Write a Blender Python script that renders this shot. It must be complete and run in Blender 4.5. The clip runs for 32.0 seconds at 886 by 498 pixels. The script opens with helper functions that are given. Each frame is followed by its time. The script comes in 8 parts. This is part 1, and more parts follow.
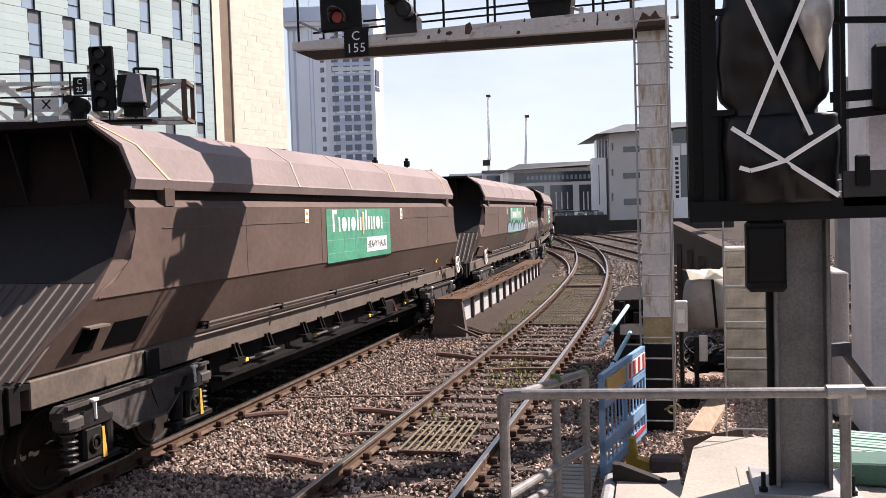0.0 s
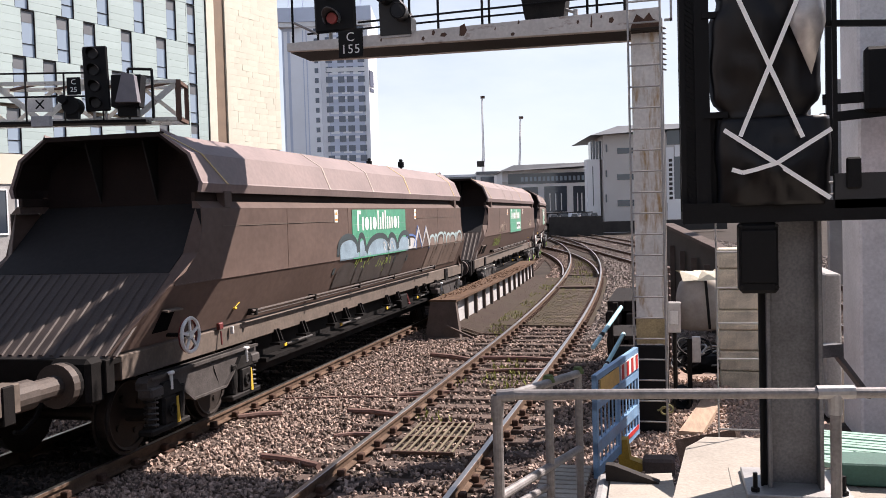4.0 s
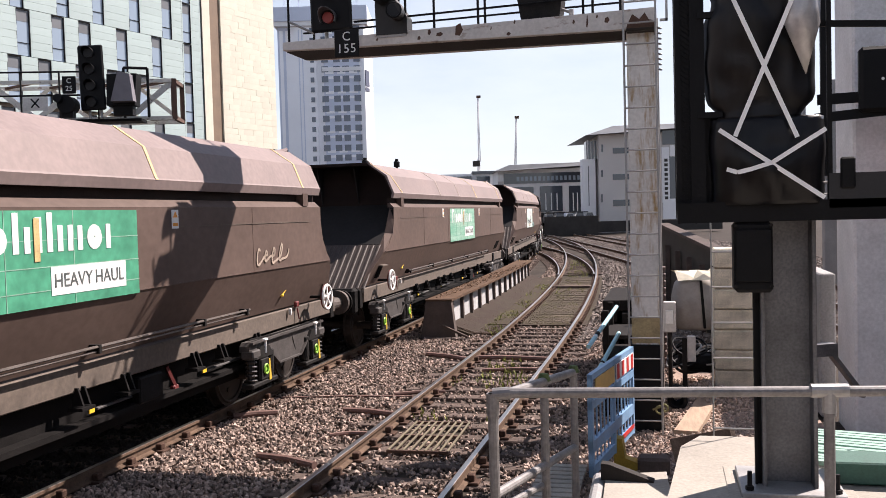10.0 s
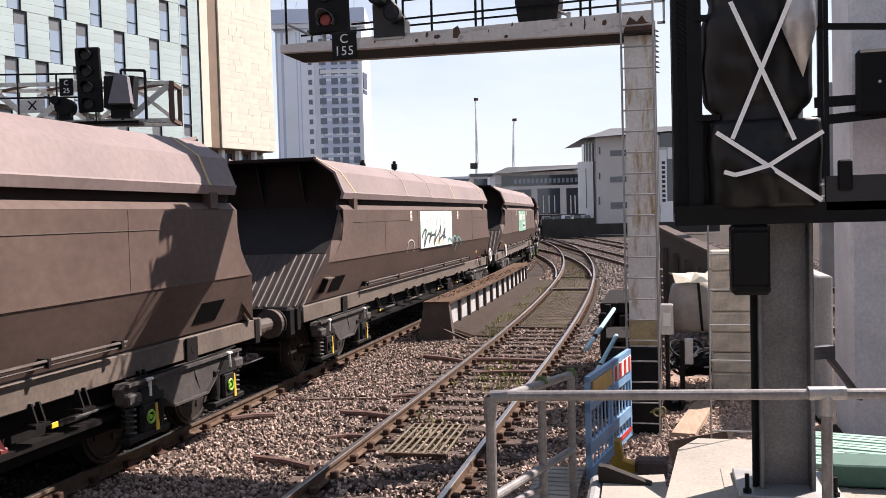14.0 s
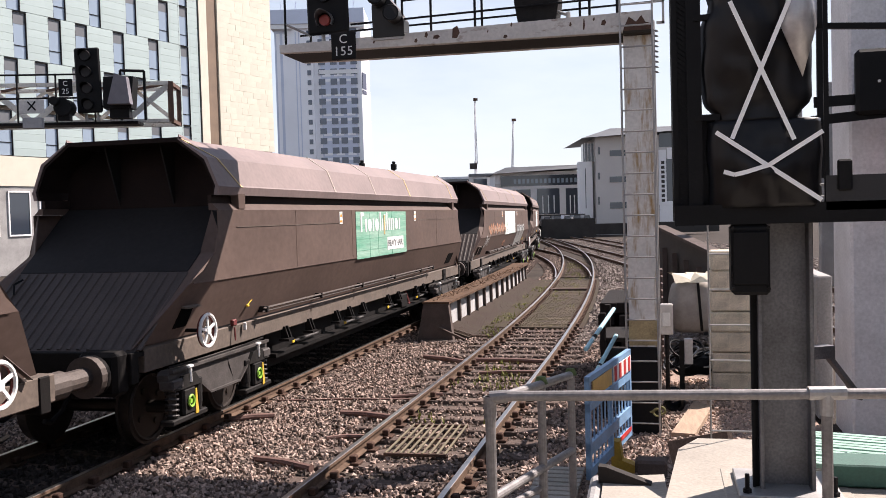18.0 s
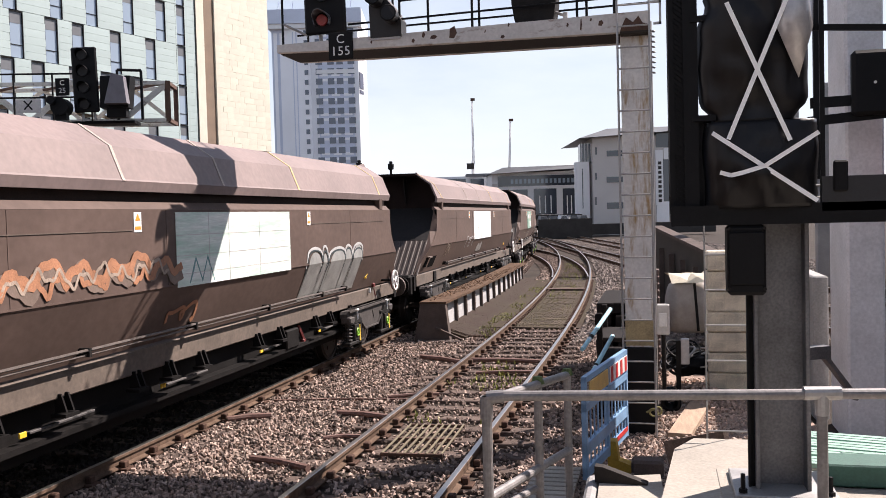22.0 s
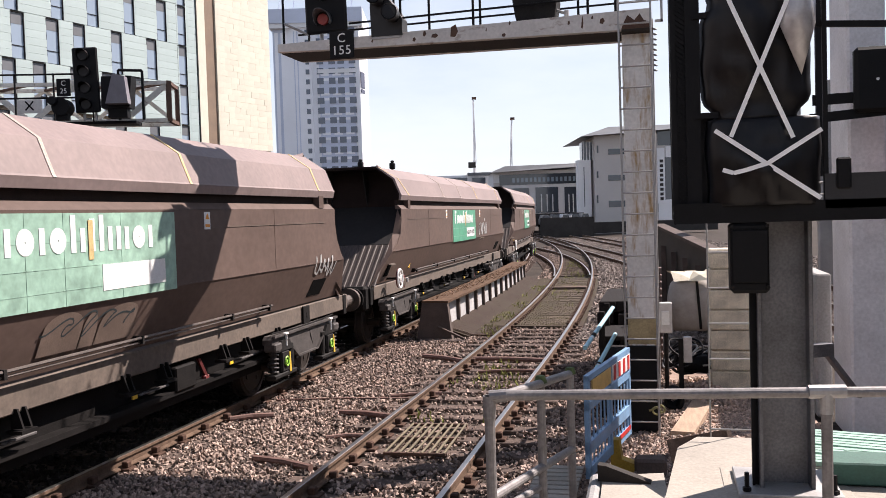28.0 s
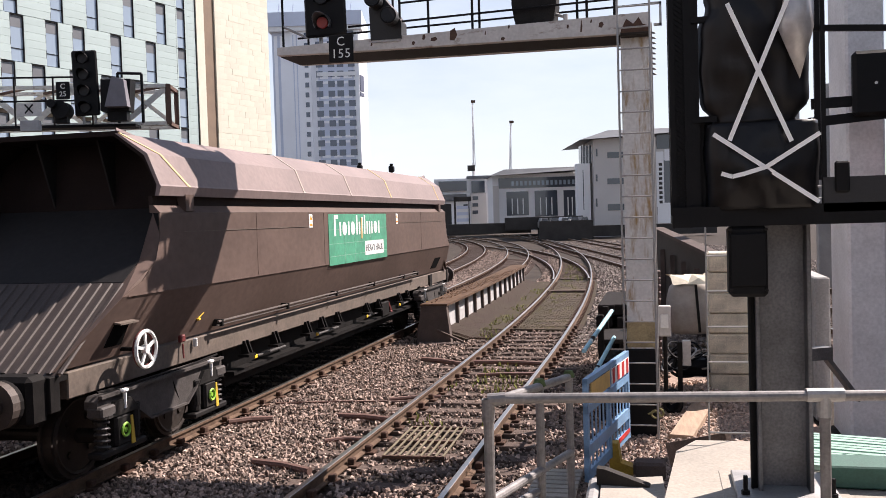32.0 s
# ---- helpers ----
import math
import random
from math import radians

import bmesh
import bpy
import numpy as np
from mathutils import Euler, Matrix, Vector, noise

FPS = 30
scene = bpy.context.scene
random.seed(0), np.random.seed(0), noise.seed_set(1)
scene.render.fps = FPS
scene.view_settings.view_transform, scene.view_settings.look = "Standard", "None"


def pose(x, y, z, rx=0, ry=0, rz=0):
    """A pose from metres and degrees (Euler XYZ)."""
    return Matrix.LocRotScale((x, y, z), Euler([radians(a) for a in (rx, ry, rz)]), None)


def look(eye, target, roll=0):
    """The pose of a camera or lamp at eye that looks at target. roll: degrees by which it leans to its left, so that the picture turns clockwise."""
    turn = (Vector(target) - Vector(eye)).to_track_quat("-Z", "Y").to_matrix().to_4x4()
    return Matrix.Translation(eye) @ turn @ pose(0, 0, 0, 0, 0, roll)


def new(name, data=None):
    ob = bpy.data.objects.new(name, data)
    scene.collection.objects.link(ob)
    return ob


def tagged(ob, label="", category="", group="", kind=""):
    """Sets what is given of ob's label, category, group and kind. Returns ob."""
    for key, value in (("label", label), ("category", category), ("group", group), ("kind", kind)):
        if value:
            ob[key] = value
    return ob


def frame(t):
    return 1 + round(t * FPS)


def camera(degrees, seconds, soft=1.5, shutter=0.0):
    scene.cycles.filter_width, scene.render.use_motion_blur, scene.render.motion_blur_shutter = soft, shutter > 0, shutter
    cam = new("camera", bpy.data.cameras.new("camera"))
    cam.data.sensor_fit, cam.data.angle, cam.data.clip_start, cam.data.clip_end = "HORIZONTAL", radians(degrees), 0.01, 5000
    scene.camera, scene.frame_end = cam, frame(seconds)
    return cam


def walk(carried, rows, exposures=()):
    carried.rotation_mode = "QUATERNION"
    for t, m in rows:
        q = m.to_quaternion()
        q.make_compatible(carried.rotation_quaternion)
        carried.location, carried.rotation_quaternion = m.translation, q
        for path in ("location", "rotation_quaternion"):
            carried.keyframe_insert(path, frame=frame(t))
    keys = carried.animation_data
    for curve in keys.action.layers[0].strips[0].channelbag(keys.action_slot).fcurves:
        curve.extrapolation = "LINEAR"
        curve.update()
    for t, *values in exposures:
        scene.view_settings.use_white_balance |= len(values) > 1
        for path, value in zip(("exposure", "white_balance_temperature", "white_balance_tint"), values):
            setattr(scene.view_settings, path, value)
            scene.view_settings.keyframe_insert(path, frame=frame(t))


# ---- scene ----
cam = camera(52.21, 32.0, soft=0.85)
PATH = [
    (0, -0.0051, 0.0214, 2.6997, 87.743, 1.756, 14.468),
    (0.5, -0.0041, 0.0166, 2.6991, 87.757, 1.720, 14.426),
    (1, -0.0029, 0.0121, 2.6990, 87.764, 1.685, 14.385),
    (1.5, -0.0021, 0.0088, 2.6988, 87.772, 1.667, 14.338),
    (2, -0.0017, 0.0064, 2.6983, 87.786, 1.664, 14.290),
    (2.5, -0.0015, 0.0064, 2.6981, 87.799, 1.653, 14.253),
    (3, -0.0015, 0.0073, 2.6990, 87.807, 1.641, 14.215),
    (3.5, -0.0011, 0.0051, 2.7007, 87.806, 1.643, 14.165),
    (5.5, -0.0003, -0.0022, 2.7007, 87.758, 1.571, 13.885),
    (6, -0.0003, -0.0044, 2.6980, 87.762, 1.553, 13.872),
    (6.5, 0.0012, -0.0068, 2.6971, 87.756, 1.572, 13.872),
    (7, 0.0021, -0.0097, 2.6974, 87.742, 1.598, 13.875),
    (7.5, 0.0025, -0.0114, 2.6977, 87.733, 1.605, 13.875),
    (8, 0.0030, -0.0135, 2.6981, 87.731, 1.606, 13.870),
    (8.5, 0.0028, -0.0144, 2.6982, 87.735, 1.609, 13.863),
    (9, 0.0018, -0.0117, 2.6978, 87.746, 1.607, 13.857),
    (9.5, 0.0009, -0.0098, 2.6978, 87.756, 1.592, 13.837),
    (10, 0.0011, -0.0089, 2.6979, 87.764, 1.577, 13.820),
    (10.5, 0.0021, -0.0081, 2.6980, 87.771, 1.588, 13.814),
    (11, 0.0027, -0.0084, 2.6984, 87.773, 1.610, 13.798),
    (11.5, 0.0023, -0.0089, 2.6983, 87.787, 1.605, 13.779),
    (12, 0.0015, -0.0088, 2.6986, 87.804, 1.575, 13.755),
    (12.5, 0.0010, -0.0085, 2.6989, 87.822, 1.556, 13.726),
    (13, 0.0010, -0.0064, 2.6988, 87.857, 1.553, 13.712),
    (13.5, 0.0010, -0.0043, 2.6986, 87.891, 1.550, 13.697),
    (14, 0.0013, -0.0059, 2.6984, 87.910, 1.547, 13.669),
    (14.5, 0.0026, -0.0107, 2.6988, 87.913, 1.547, 13.649),
    (16.5, -0.0017, -0.0095, 2.6983, 87.873, 1.642, 13.654),
    (17, -0.0004, -0.0017, 2.6981, 87.886, 1.627, 13.655),
    (17.5, -0.0003, 0.0007, 2.6974, 87.907, 1.620, 13.648),
    (18, -0.0001, -0.0008, 2.6983, 87.921, 1.621, 13.636),
    (18.5, 0.0007, -0.0017, 2.6992, 87.930, 1.628, 13.626),
    (19, 0.0009, -0.0021, 2.6985, 87.947, 1.622, 13.607),
    (19.5, 0.0001, -0.0028, 2.6977, 87.964, 1.594, 13.577),
    (20, 0.0003, -0.0028, 2.6975, 87.968, 1.570, 13.546),
    (20.5, 0.0009, -0.0022, 2.6973, 87.965, 1.555, 13.520),
    (21, 0.0007, -0.0028, 2.6980, 87.951, 1.534, 13.498),
    (21.5, 0.0011, -0.0059, 2.6993, 87.926, 1.530, 13.475),
    (22, 0.0023, -0.0083, 2.6993, 87.913, 1.533, 13.448),
    (22.5, 0.0029, -0.0100, 2.6986, 87.911, 1.527, 13.420),
    (23, 0.0028, -0.0123, 2.6979, 87.906, 1.524, 13.388),
    (23.5, 0.0025, -0.0127, 2.6973, 87.895, 1.515, 13.358),
    (24, 0.0023, -0.0120, 2.6973, 87.881, 1.488, 13.330),
    (24.5, 0.0024, -0.0117, 2.6973, 87.875, 1.467, 13.306),
    (25, 0.0030, -0.0118, 2.6974, 87.876, 1.476, 13.298),
    (25.5, 0.0034, -0.0129, 2.6974, 87.877, 1.476, 13.303),
    (27.5, -0.0014, 0.0008, 2.6985, 87.813, 1.745, 13.543),
    (28, -0.0020, 0.0066, 2.6991, 87.850, 1.763, 13.556),
    (28.5, -0.0021, 0.0106, 2.6999, 87.900, 1.768, 13.576),
    (29, -0.0026, 0.0134, 2.7001, 87.956, 1.755, 13.587),
    (29.5, -0.0026, 0.0144, 2.6997, 88.002, 1.736, 13.591),
    (30, -0.0020, 0.0149, 2.6982, 88.030, 1.706, 13.585),
    (30.5, -0.0012, 0.0138, 2.6975, 88.040, 1.690, 13.566),
    (31, -0.0006, 0.0110, 2.6978, 88.043, 1.692, 13.544),
    (31.5, -0.0005, 0.0065, 2.6984, 88.048, 1.699, 13.523),
    (32, -0.0000, 0.0000, 2.7000, 88.049, 1.719, 13.501),
]

walk(cam, [(t, pose(x, y, z, rx, ry, rz)) for t, x, y, z, rx, ry, rz in PATH], [(0, 1.01, 6600, 20), (32, 1.01, 6600, 20)])

# ---- light ----
SUN_DIR = Vector((0.69, 0.68, 1.0)).normalized()      # towards the sun
SUN_EL = math.asin(SUN_DIR.z)
SUN_AZ = math.atan2(SUN_DIR.x, SUN_DIR.y)
world = bpy.data.worlds.new("sky")
scene.world = world
world.use_nodes = True
wn = world.node_tree.nodes
wl = world.node_tree.links
sky = wn.new("ShaderNodeTexSky")
sky.sky_type = "NISHITA"
sky.sun_disc = False
sky.sun_elevation = SUN_EL
sky.sun_rotation = SUN_AZ
sky.air_density = 1.0
sky.dust_density = 0.6
sky.altitude = 20
# thin high cloud over the clear sky
wc, wm, wt, wr, wx = wn.new("ShaderNodeTexCoord"), wn.new("ShaderNodeMapping"), wn.new("ShaderNodeTexNoise"), wn.new("ShaderNodeMapRange"), wn.new("ShaderNodeMix")
wm.inputs["Scale"].default_value = (1.0, 1.0, 3.5)
wt.inputs["Scale"].default_value, wt.inputs["Detail"].default_value, wt.inputs["Roughness"].default_value = 2.6, 7, 0.6
wr.inputs[1].default_value, wr.inputs[2].default_value = 0.35, 0.75
wr.inputs[3].default_value, wr.inputs[4].default_value = 0.0, 0.45
# haze thickens towards the horizon all round
wz, wh, wa = wn.new("ShaderNodeSeparateXYZ"), wn.new("ShaderNodeMapRange"), wn.new("ShaderNodeMath")
wh.inputs[1].default_value, wh.inputs[2].default_value, wh.inputs[3].default_value, wh.inputs[4].default_value = 0.0, 0.55, 0.62, 0.0
wa.operation, wa.use_clamp = "ADD", True
wl.new(wc.outputs["Generated"], wz.inputs[0])
wl.new(wz.outputs[2], wh.inputs[0])
wl.new(wh.outputs[0], wa.inputs[0])
wl.new(wr.outputs[0], wa.inputs[1])
wx.data_type = "RGBA"
wx.inputs[7].default_value = (7.8, 8.8, 9.35, 1)
wl.new(wc.outputs["Generated"], wm.inputs[0])
wl.new(wm.outputs[0], wt.inputs["Vector"])
wl.new(wt.outputs[0], wr.inputs[0])
wl.new(wa.outputs[0], wx.inputs[0])
wl.new(sky.outputs[0], wx.inputs[6])
wl.new(wx.outputs[2], wn["Background"].inputs[0])
wn["Background"].inputs[1].default_value = 0.062
sun = new("sun", bpy.data.lights.new("sun", "SUN"))
sun.data.energy = 5.3
sun.data.angle = radians(0.53)
sun.data.color = (1.0, 0.94, 0.85)
sun.matrix_world = look(SUN_DIR * 60, (0, 0, 0))


# ---- materials ----
def mat(name, col, rough=0.7, metal=0.0, var=0.25, scale=6.0, bump=0.15, fine=60.0, dark=None, spec=0.5, rand=0.0, stretch=None, island=False):
    """A weathered surface: two scales of colour variation and a fine relief."""
    m = bpy.data.materials.new(name)
    m.use_nodes = True
    n, l = m.node_tree.nodes, m.node_tree.links
    b = n["Principled BSDF"]
    b.inputs["Roughness"].default_value = rough
    b.inputs["Metallic"].default_value = metal
    b.inputs["Specular IOR Level"].default_value = spec
    tc = n.new("ShaderNodeTexCoord")
    src = tc.outputs["Object"]
    if stretch:
        mp = n.new("ShaderNodeMapping")
        mp.inputs["Scale"].default_value = stretch
        l.new(src, mp.inputs[0])
        src = mp.outputs[0]
    big = n.new("ShaderNodeTexNoise")
    big.inputs["Scale"].default_value = scale
    big.inputs["Detail"].default_value = 6
    big.inputs["Roughness"].default_value = 0.62
    l.new(src, big.inputs["Vector"])
    small = n.new("ShaderNodeTexNoise")
    small.inputs["Scale"].default_value = fine
    small.inputs["Detail"].default_value = 4
    l.new(src, small.inputs["Vector"])
    ramp = n.new("ShaderNodeValToRGB")
    d = dark if dark else tuple(c * (1 - var) for c in col)
    ramp.color_ramp.elements[0].color = (*d, 1)
    ramp.color_ramp.elements[1].color = (*col, 1)
    ramp.color_ramp.elements[0].position = 0.32
    ramp.color_ramp.elements[1].position = 0.62
    l.new(big.outputs[0], ramp.inputs[0])
    mix = n.new("ShaderNodeMix")
    mix.data_type, mix.blend_type = "RGBA", "MULTIPLY"
    mix.inputs[0].default_value = 1.0
    r2 = n.new("ShaderNodeMapRange")
    r2.inputs[1].default_value, r2.inputs[2].default_value = 0.3, 0.7
    r2.inputs[3].default_value, r2.inputs[4].default_value = 1 - var * 0.6, 1 + var * 0.3
    l.new(small.outputs[0], r2.inputs[0])
    l.new(ramp.outputs[0], mix.inputs[6])
    l.new(r2.outputs[0], mix.inputs[7])
    out = mix.outputs[2]
    if rand or island:
        if island:
            g = n.new("ShaderNodeNewGeometry")
            rnd = g.outputs["Random Per Island"]
        else:
            g = n.new("ShaderNodeObjectInfo")
            rnd = g.outputs["Random"]
        r3 = n.new("ShaderNodeMapRange")
        r3.inputs[3].default_value, r3.inputs[4].default_value = 1 - rand, 1 + rand
        l.new(rnd, r3.inputs[0])
        mx = n.new("ShaderNodeMix")
        mx.data_type, mx.blend_type = "RGBA", "MULTIPLY"
        mx.inputs[0].default_value = 1.0
        l.new(out, mx.inputs[6])
        l.new(r3.outputs[0], mx.inputs[7])
        out = mx.outputs[2]
    l.new(out, b.inputs["Base Color"])
    if bump:
        bp = n.new("ShaderNodeBump")
        bp.inputs["Strength"].default_value = bump
        bp.inputs["Distance"].default_value = 0.01
        l.new(small.outputs[0], bp.inputs["Height"])
        l.new(bp.outputs[0], b.inputs["Normal"])
    rr = n.new("ShaderNodeMapRange")
    rr.inputs[3].default_value, rr.inputs[4].default_value = max(0.05, rough - 0.1), min(1, rough + 0.12)
    l.new(big.outputs[0], rr.inputs[0])
    l.new(rr.outputs[0], b.inputs["Roughness"])
    return m


def glow(name, col, strength):
    m = bpy.data.materials.new(name)
    m.use_nodes = True
    b = m.node_tree.nodes["Principled BSDF"]
    b.inputs["Base Color"].default_value = (*col, 1)
    b.inputs["Emission Color"].default_value = (*col, 1)
    b.inputs["Emission Strength"].default_value = strength
    return m


def glass(name, col=(0.02, 0.03, 0.04), rough=0.06):
    m = bpy.data.materials.new(name)
    m.use_nodes = True
    b = m.node_tree.nodes["Principled BSDF"]
    b.inputs["Base Color"].default_value = (*col, 1)
    b.inputs["Roughness"].default_value = rough
    b.inputs["Specular IOR Level"].default_value = 0.8
    return m


M_STONE = mat("ballast_stone", (0.308, 0.232, 0.192), 0.9, spec=0.3, var=0.3, scale=9, bump=0.3, fine=50, rand=0.78, island=True)
# ballast darkened in its colour to deepen the shade under the train
M_BEDSHADE = mat("shade_dark_ballast", (0.05, 0.043, 0.04), 0.95, spec=0.12, var=0.4, scale=7, bump=0.4, fine=40, rand=0.4, island=True)
M_GROUND = mat("ground", (0.06, 0.048, 0.04), 0.95, spec=0.12, var=0.5, scale=0.9, bump=0.9, fine=14)
M_RAILTOP = mat("rail_head_steel", (0.47, 0.44, 0.41), 0.32, 1.0, var=0.15, scale=3, bump=0.03, fine=200, stretch=(1, 0.1, 1))
M_RAILRUST = mat("rail_rust", (0.150, 0.099, 0.070), 0.85, 0.0, spec=0.12, var=0.4, scale=5, bump=0.3)
M_SLEEPER = mat("sleeper_timber", (0.135, 0.10, 0.085), 0.9, spec=0.12, var=0.45, scale=3, bump=0.5, fine=30, stretch=(0.6, 6, 6), rand=0.2)
M_CHAIR = mat("chair_iron", (0.10, 0.06, 0.045), 0.85, 0.2, spec=0.12, var=0.4, scale=12)
M_WAGON = mat("wagon_brown_paint", (0.124, 0.087, 0.073), 0.58, 0.0, var=0.22, scale=1.3, bump=0.05, fine=14, spec=0.12, stretch=(1, 0.6, 0.8))
M_HOOD = mat("wagon_hood_paint", (0.238, 0.184, 0.173), 0.6, 0.0, spec=0.25, var=0.18, scale=0.9, bump=0.05, fine=14)
M_SILL = mat("wagon_sill_dust", (0.128, 0.098, 0.077), 0.8, 0.0, var=0.35, scale=2.2, bump=0.15, fine=20)
# near-black, so that the shade beneath the wagons sits in the colour
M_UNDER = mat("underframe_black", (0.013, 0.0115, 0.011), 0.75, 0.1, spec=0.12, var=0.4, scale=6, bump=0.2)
# near-black: the shade inside the hood is put into the colour
M_WINNER = mat("wagon_inside_shade", (0.020, 0.0125, 0.011), 0.8, spec=0.12, var=0.35, scale=2, bump=0.1)
M_BOGIE = mat("bogie_grey", (0.025, 0.023, 0.022), 0.7, 0.2, spec=0.12, var=0.4, scale=7, bump=0.2)
M_FRAME = mat("bogie_frame_brown", (0.085, 0.076, 0.072), 0.65, 0.1, spec=0.2, var=0.4, scale=5, bump=0.2)
M_CORR = mat("corrugated_end_sheet", (0.078, 0.062, 0.055), 0.5, 0.0, spec=0.2, var=0.35, scale=2.2, bump=0.1)
M_WHEEL = mat("wheel_steel", (0.05, 0.04, 0.035), 0.6, 0.6, var=0.35, scale=8)
M_GREENWORN = mat("sign_green_worn", (0.30, 0.48, 0.38), 0.45, var=0.35, scale=1.8, bump=0.03, fine=12, dark=(0.10, 0.36, 0.23), stretch=(1, 0.35, 5))
M_FADED = mat("sign_bleached", (0.80, 0.82, 0.78), 0.5, var=0.25, scale=1.3, bump=0.03, fine=14, dark=(0.40, 0.60, 0.49), stretch=(1, 0.4, 4))
M_GREEN = mat("sign_green", (0.07, 0.33, 0.20), 0.4, var=0.3, scale=2.5, bump=0.03, fine=12)
M_GREENFADE = mat("sign_green_faded", (0.30, 0.48, 0.38), 0.45, var=0.35, scale=2.2, bump=0.03, fine=12)
M_WHITE = mat("white_paint", (0.78, 0.78, 0.76), 0.5, var=0.14, scale=4, bump=0.04)
M_TAPEWHITE = mat("white_tape", (0.92, 0.92, 0.91), 0.45, var=0.06, scale=9, bump=0.04)
M_YELLOW = mat("yellow_paint", (0.80, 0.50, 0.03), 0.5, var=0.15, scale=8, bump=0.05)
M_TAPE = mat("hood_stripe", (0.62, 0.45, 0.20), 0.6, var=0.3, scale=6, bump=0.05)
M_LIME = mat("lime_paint", (0.28, 0.58, 0.06), 0.5, var=0.2, scale=8, bump=0.05)
M_RED = mat("red_paint", (0.55, 0.03, 0.025), 0.5, var=0.2, scale=8, bump=0.05)
M_ORANGE = mat("orange_paint", (0.85, 0.32, 0.02), 0.5, var=0.2, scale=8, bump=0.05)
M_GANTRY = mat("gantry_grey_paint", (0.58, 0.56, 0.54), 0.6, var=0.2, scale=2.0, bump=0.1, fine=25)
M_GANTRYRUST = mat("rust_streak", (0.10, 0.052, 0.034), 0.85, var=0.4, scale=5, bump=0.2)
M_TUBE = mat("weathered_tube", (0.25, 0.235, 0.23), 0.55, 0.35, var=0.35, scale=9, bump=0.1)
M_GALV = mat("galvanised_steel", (0.40, 0.39, 0.38), 0.52, 0.55, var=0.2, scale=5, bump=0.08)
M_HPOST = mat("galvanised_post", (0.172, 0.172, 0.180), 0.5, 0.4, var=0.45, scale=2.6, bump=0.08)
M_BLACK = mat("black_paint", (0.009, 0.009, 0.010), 0.6, spec=0.15, var=0.3, scale=5, bump=0.1)
M_BAG = mat("black_plastic_sheet", (0.007, 0.0062, 0.007), 0.34, spec=0.27, var=0.3, scale=3, bump=0.3, fine=10)
M_CONC = mat("concrete", (0.37, 0.335, 0.285), 0.9, var=0.25, scale=1.6, bump=0.2, fine=40)
M_CONCGREY = mat("concrete_grey", (0.36, 0.35, 0.34), 0.9, var=0.3, scale=1.2, bump=0.25, fine=35)
M_GIRDER = mat("girder_brown_rust", (0.115, 0.09, 0.08), 0.8, spec=0.12, var=0.35, scale=2.5, bump=0.2)
M_GIRDERPALE = mat("girder_pale_panel", (0.46, 0.455, 0.45), 0.7, var=0.2, scale=3, bump=0.1)
M_BLUE = mat("blue_plastic", (0.20, 0.36, 0.56), 0.5, var=0.25, scale=4, bump=0.05)
M_CYAN = mat("pale_blue_pipe", (0.35, 0.62, 0.70), 0.45, var=0.15, scale=6, bump=0.05)
M_CLAD = mat("hotel_cladding", (0.41, 0.50, 0.485), 0.45, var=0.10, scale=0.5, bump=0.03, rand=0.05)
M_CREAM = mat("cream_stone", (0.66, 0.62, 0.51), 0.85, var=0.10, scale=0.8, bump=0.1, rand=0.05)
M_BROWN = mat("brown_cladding", (0.22, 0.15, 0.10), 0.7, var=0.2, scale=1, bump=0.05)
M_TOWER = mat("tower_white", (0.90, 0.91, 0.95), 0.6, var=0.08, scale=0.1, bump=0.0)
# grey made paler and bluer to paint in distant haze
M_TOWERHAZE = mat("tower_grey_hazed", (0.60, 0.65, 0.78), 0.55, var=0.12, scale=0.1, bump=0.0)
M_GLASS = glass("window_glass")
M_GLASSPALE = glass("window_glass_curtain", (0.27, 0.34, 0.42), 0.2)
M_GLASSFAR = glass("far_window_glass", (0.035, 0.045, 0.062), 0.1)
M_OFFICE = mat("office_render", (0.55, 0.52, 0.50), 0.8, var=0.08, scale=0.3, bump=0.03)
M_OFFICEW = mat("office_white", (0.80, 0.80, 0.81), 0.7, var=0.08, scale=0.3, bump=0.03)
M_ROOF = mat("metal_roof", (0.15, 0.158, 0.168), 0.5, 0.3, var=0.15, scale=0.5, bump=0.03)
M_DARKWALL = mat("dark_wall", (0.055, 0.052, 0.05), 0.85, spec=0.12, var=0.3, scale=1, bump=0.1)


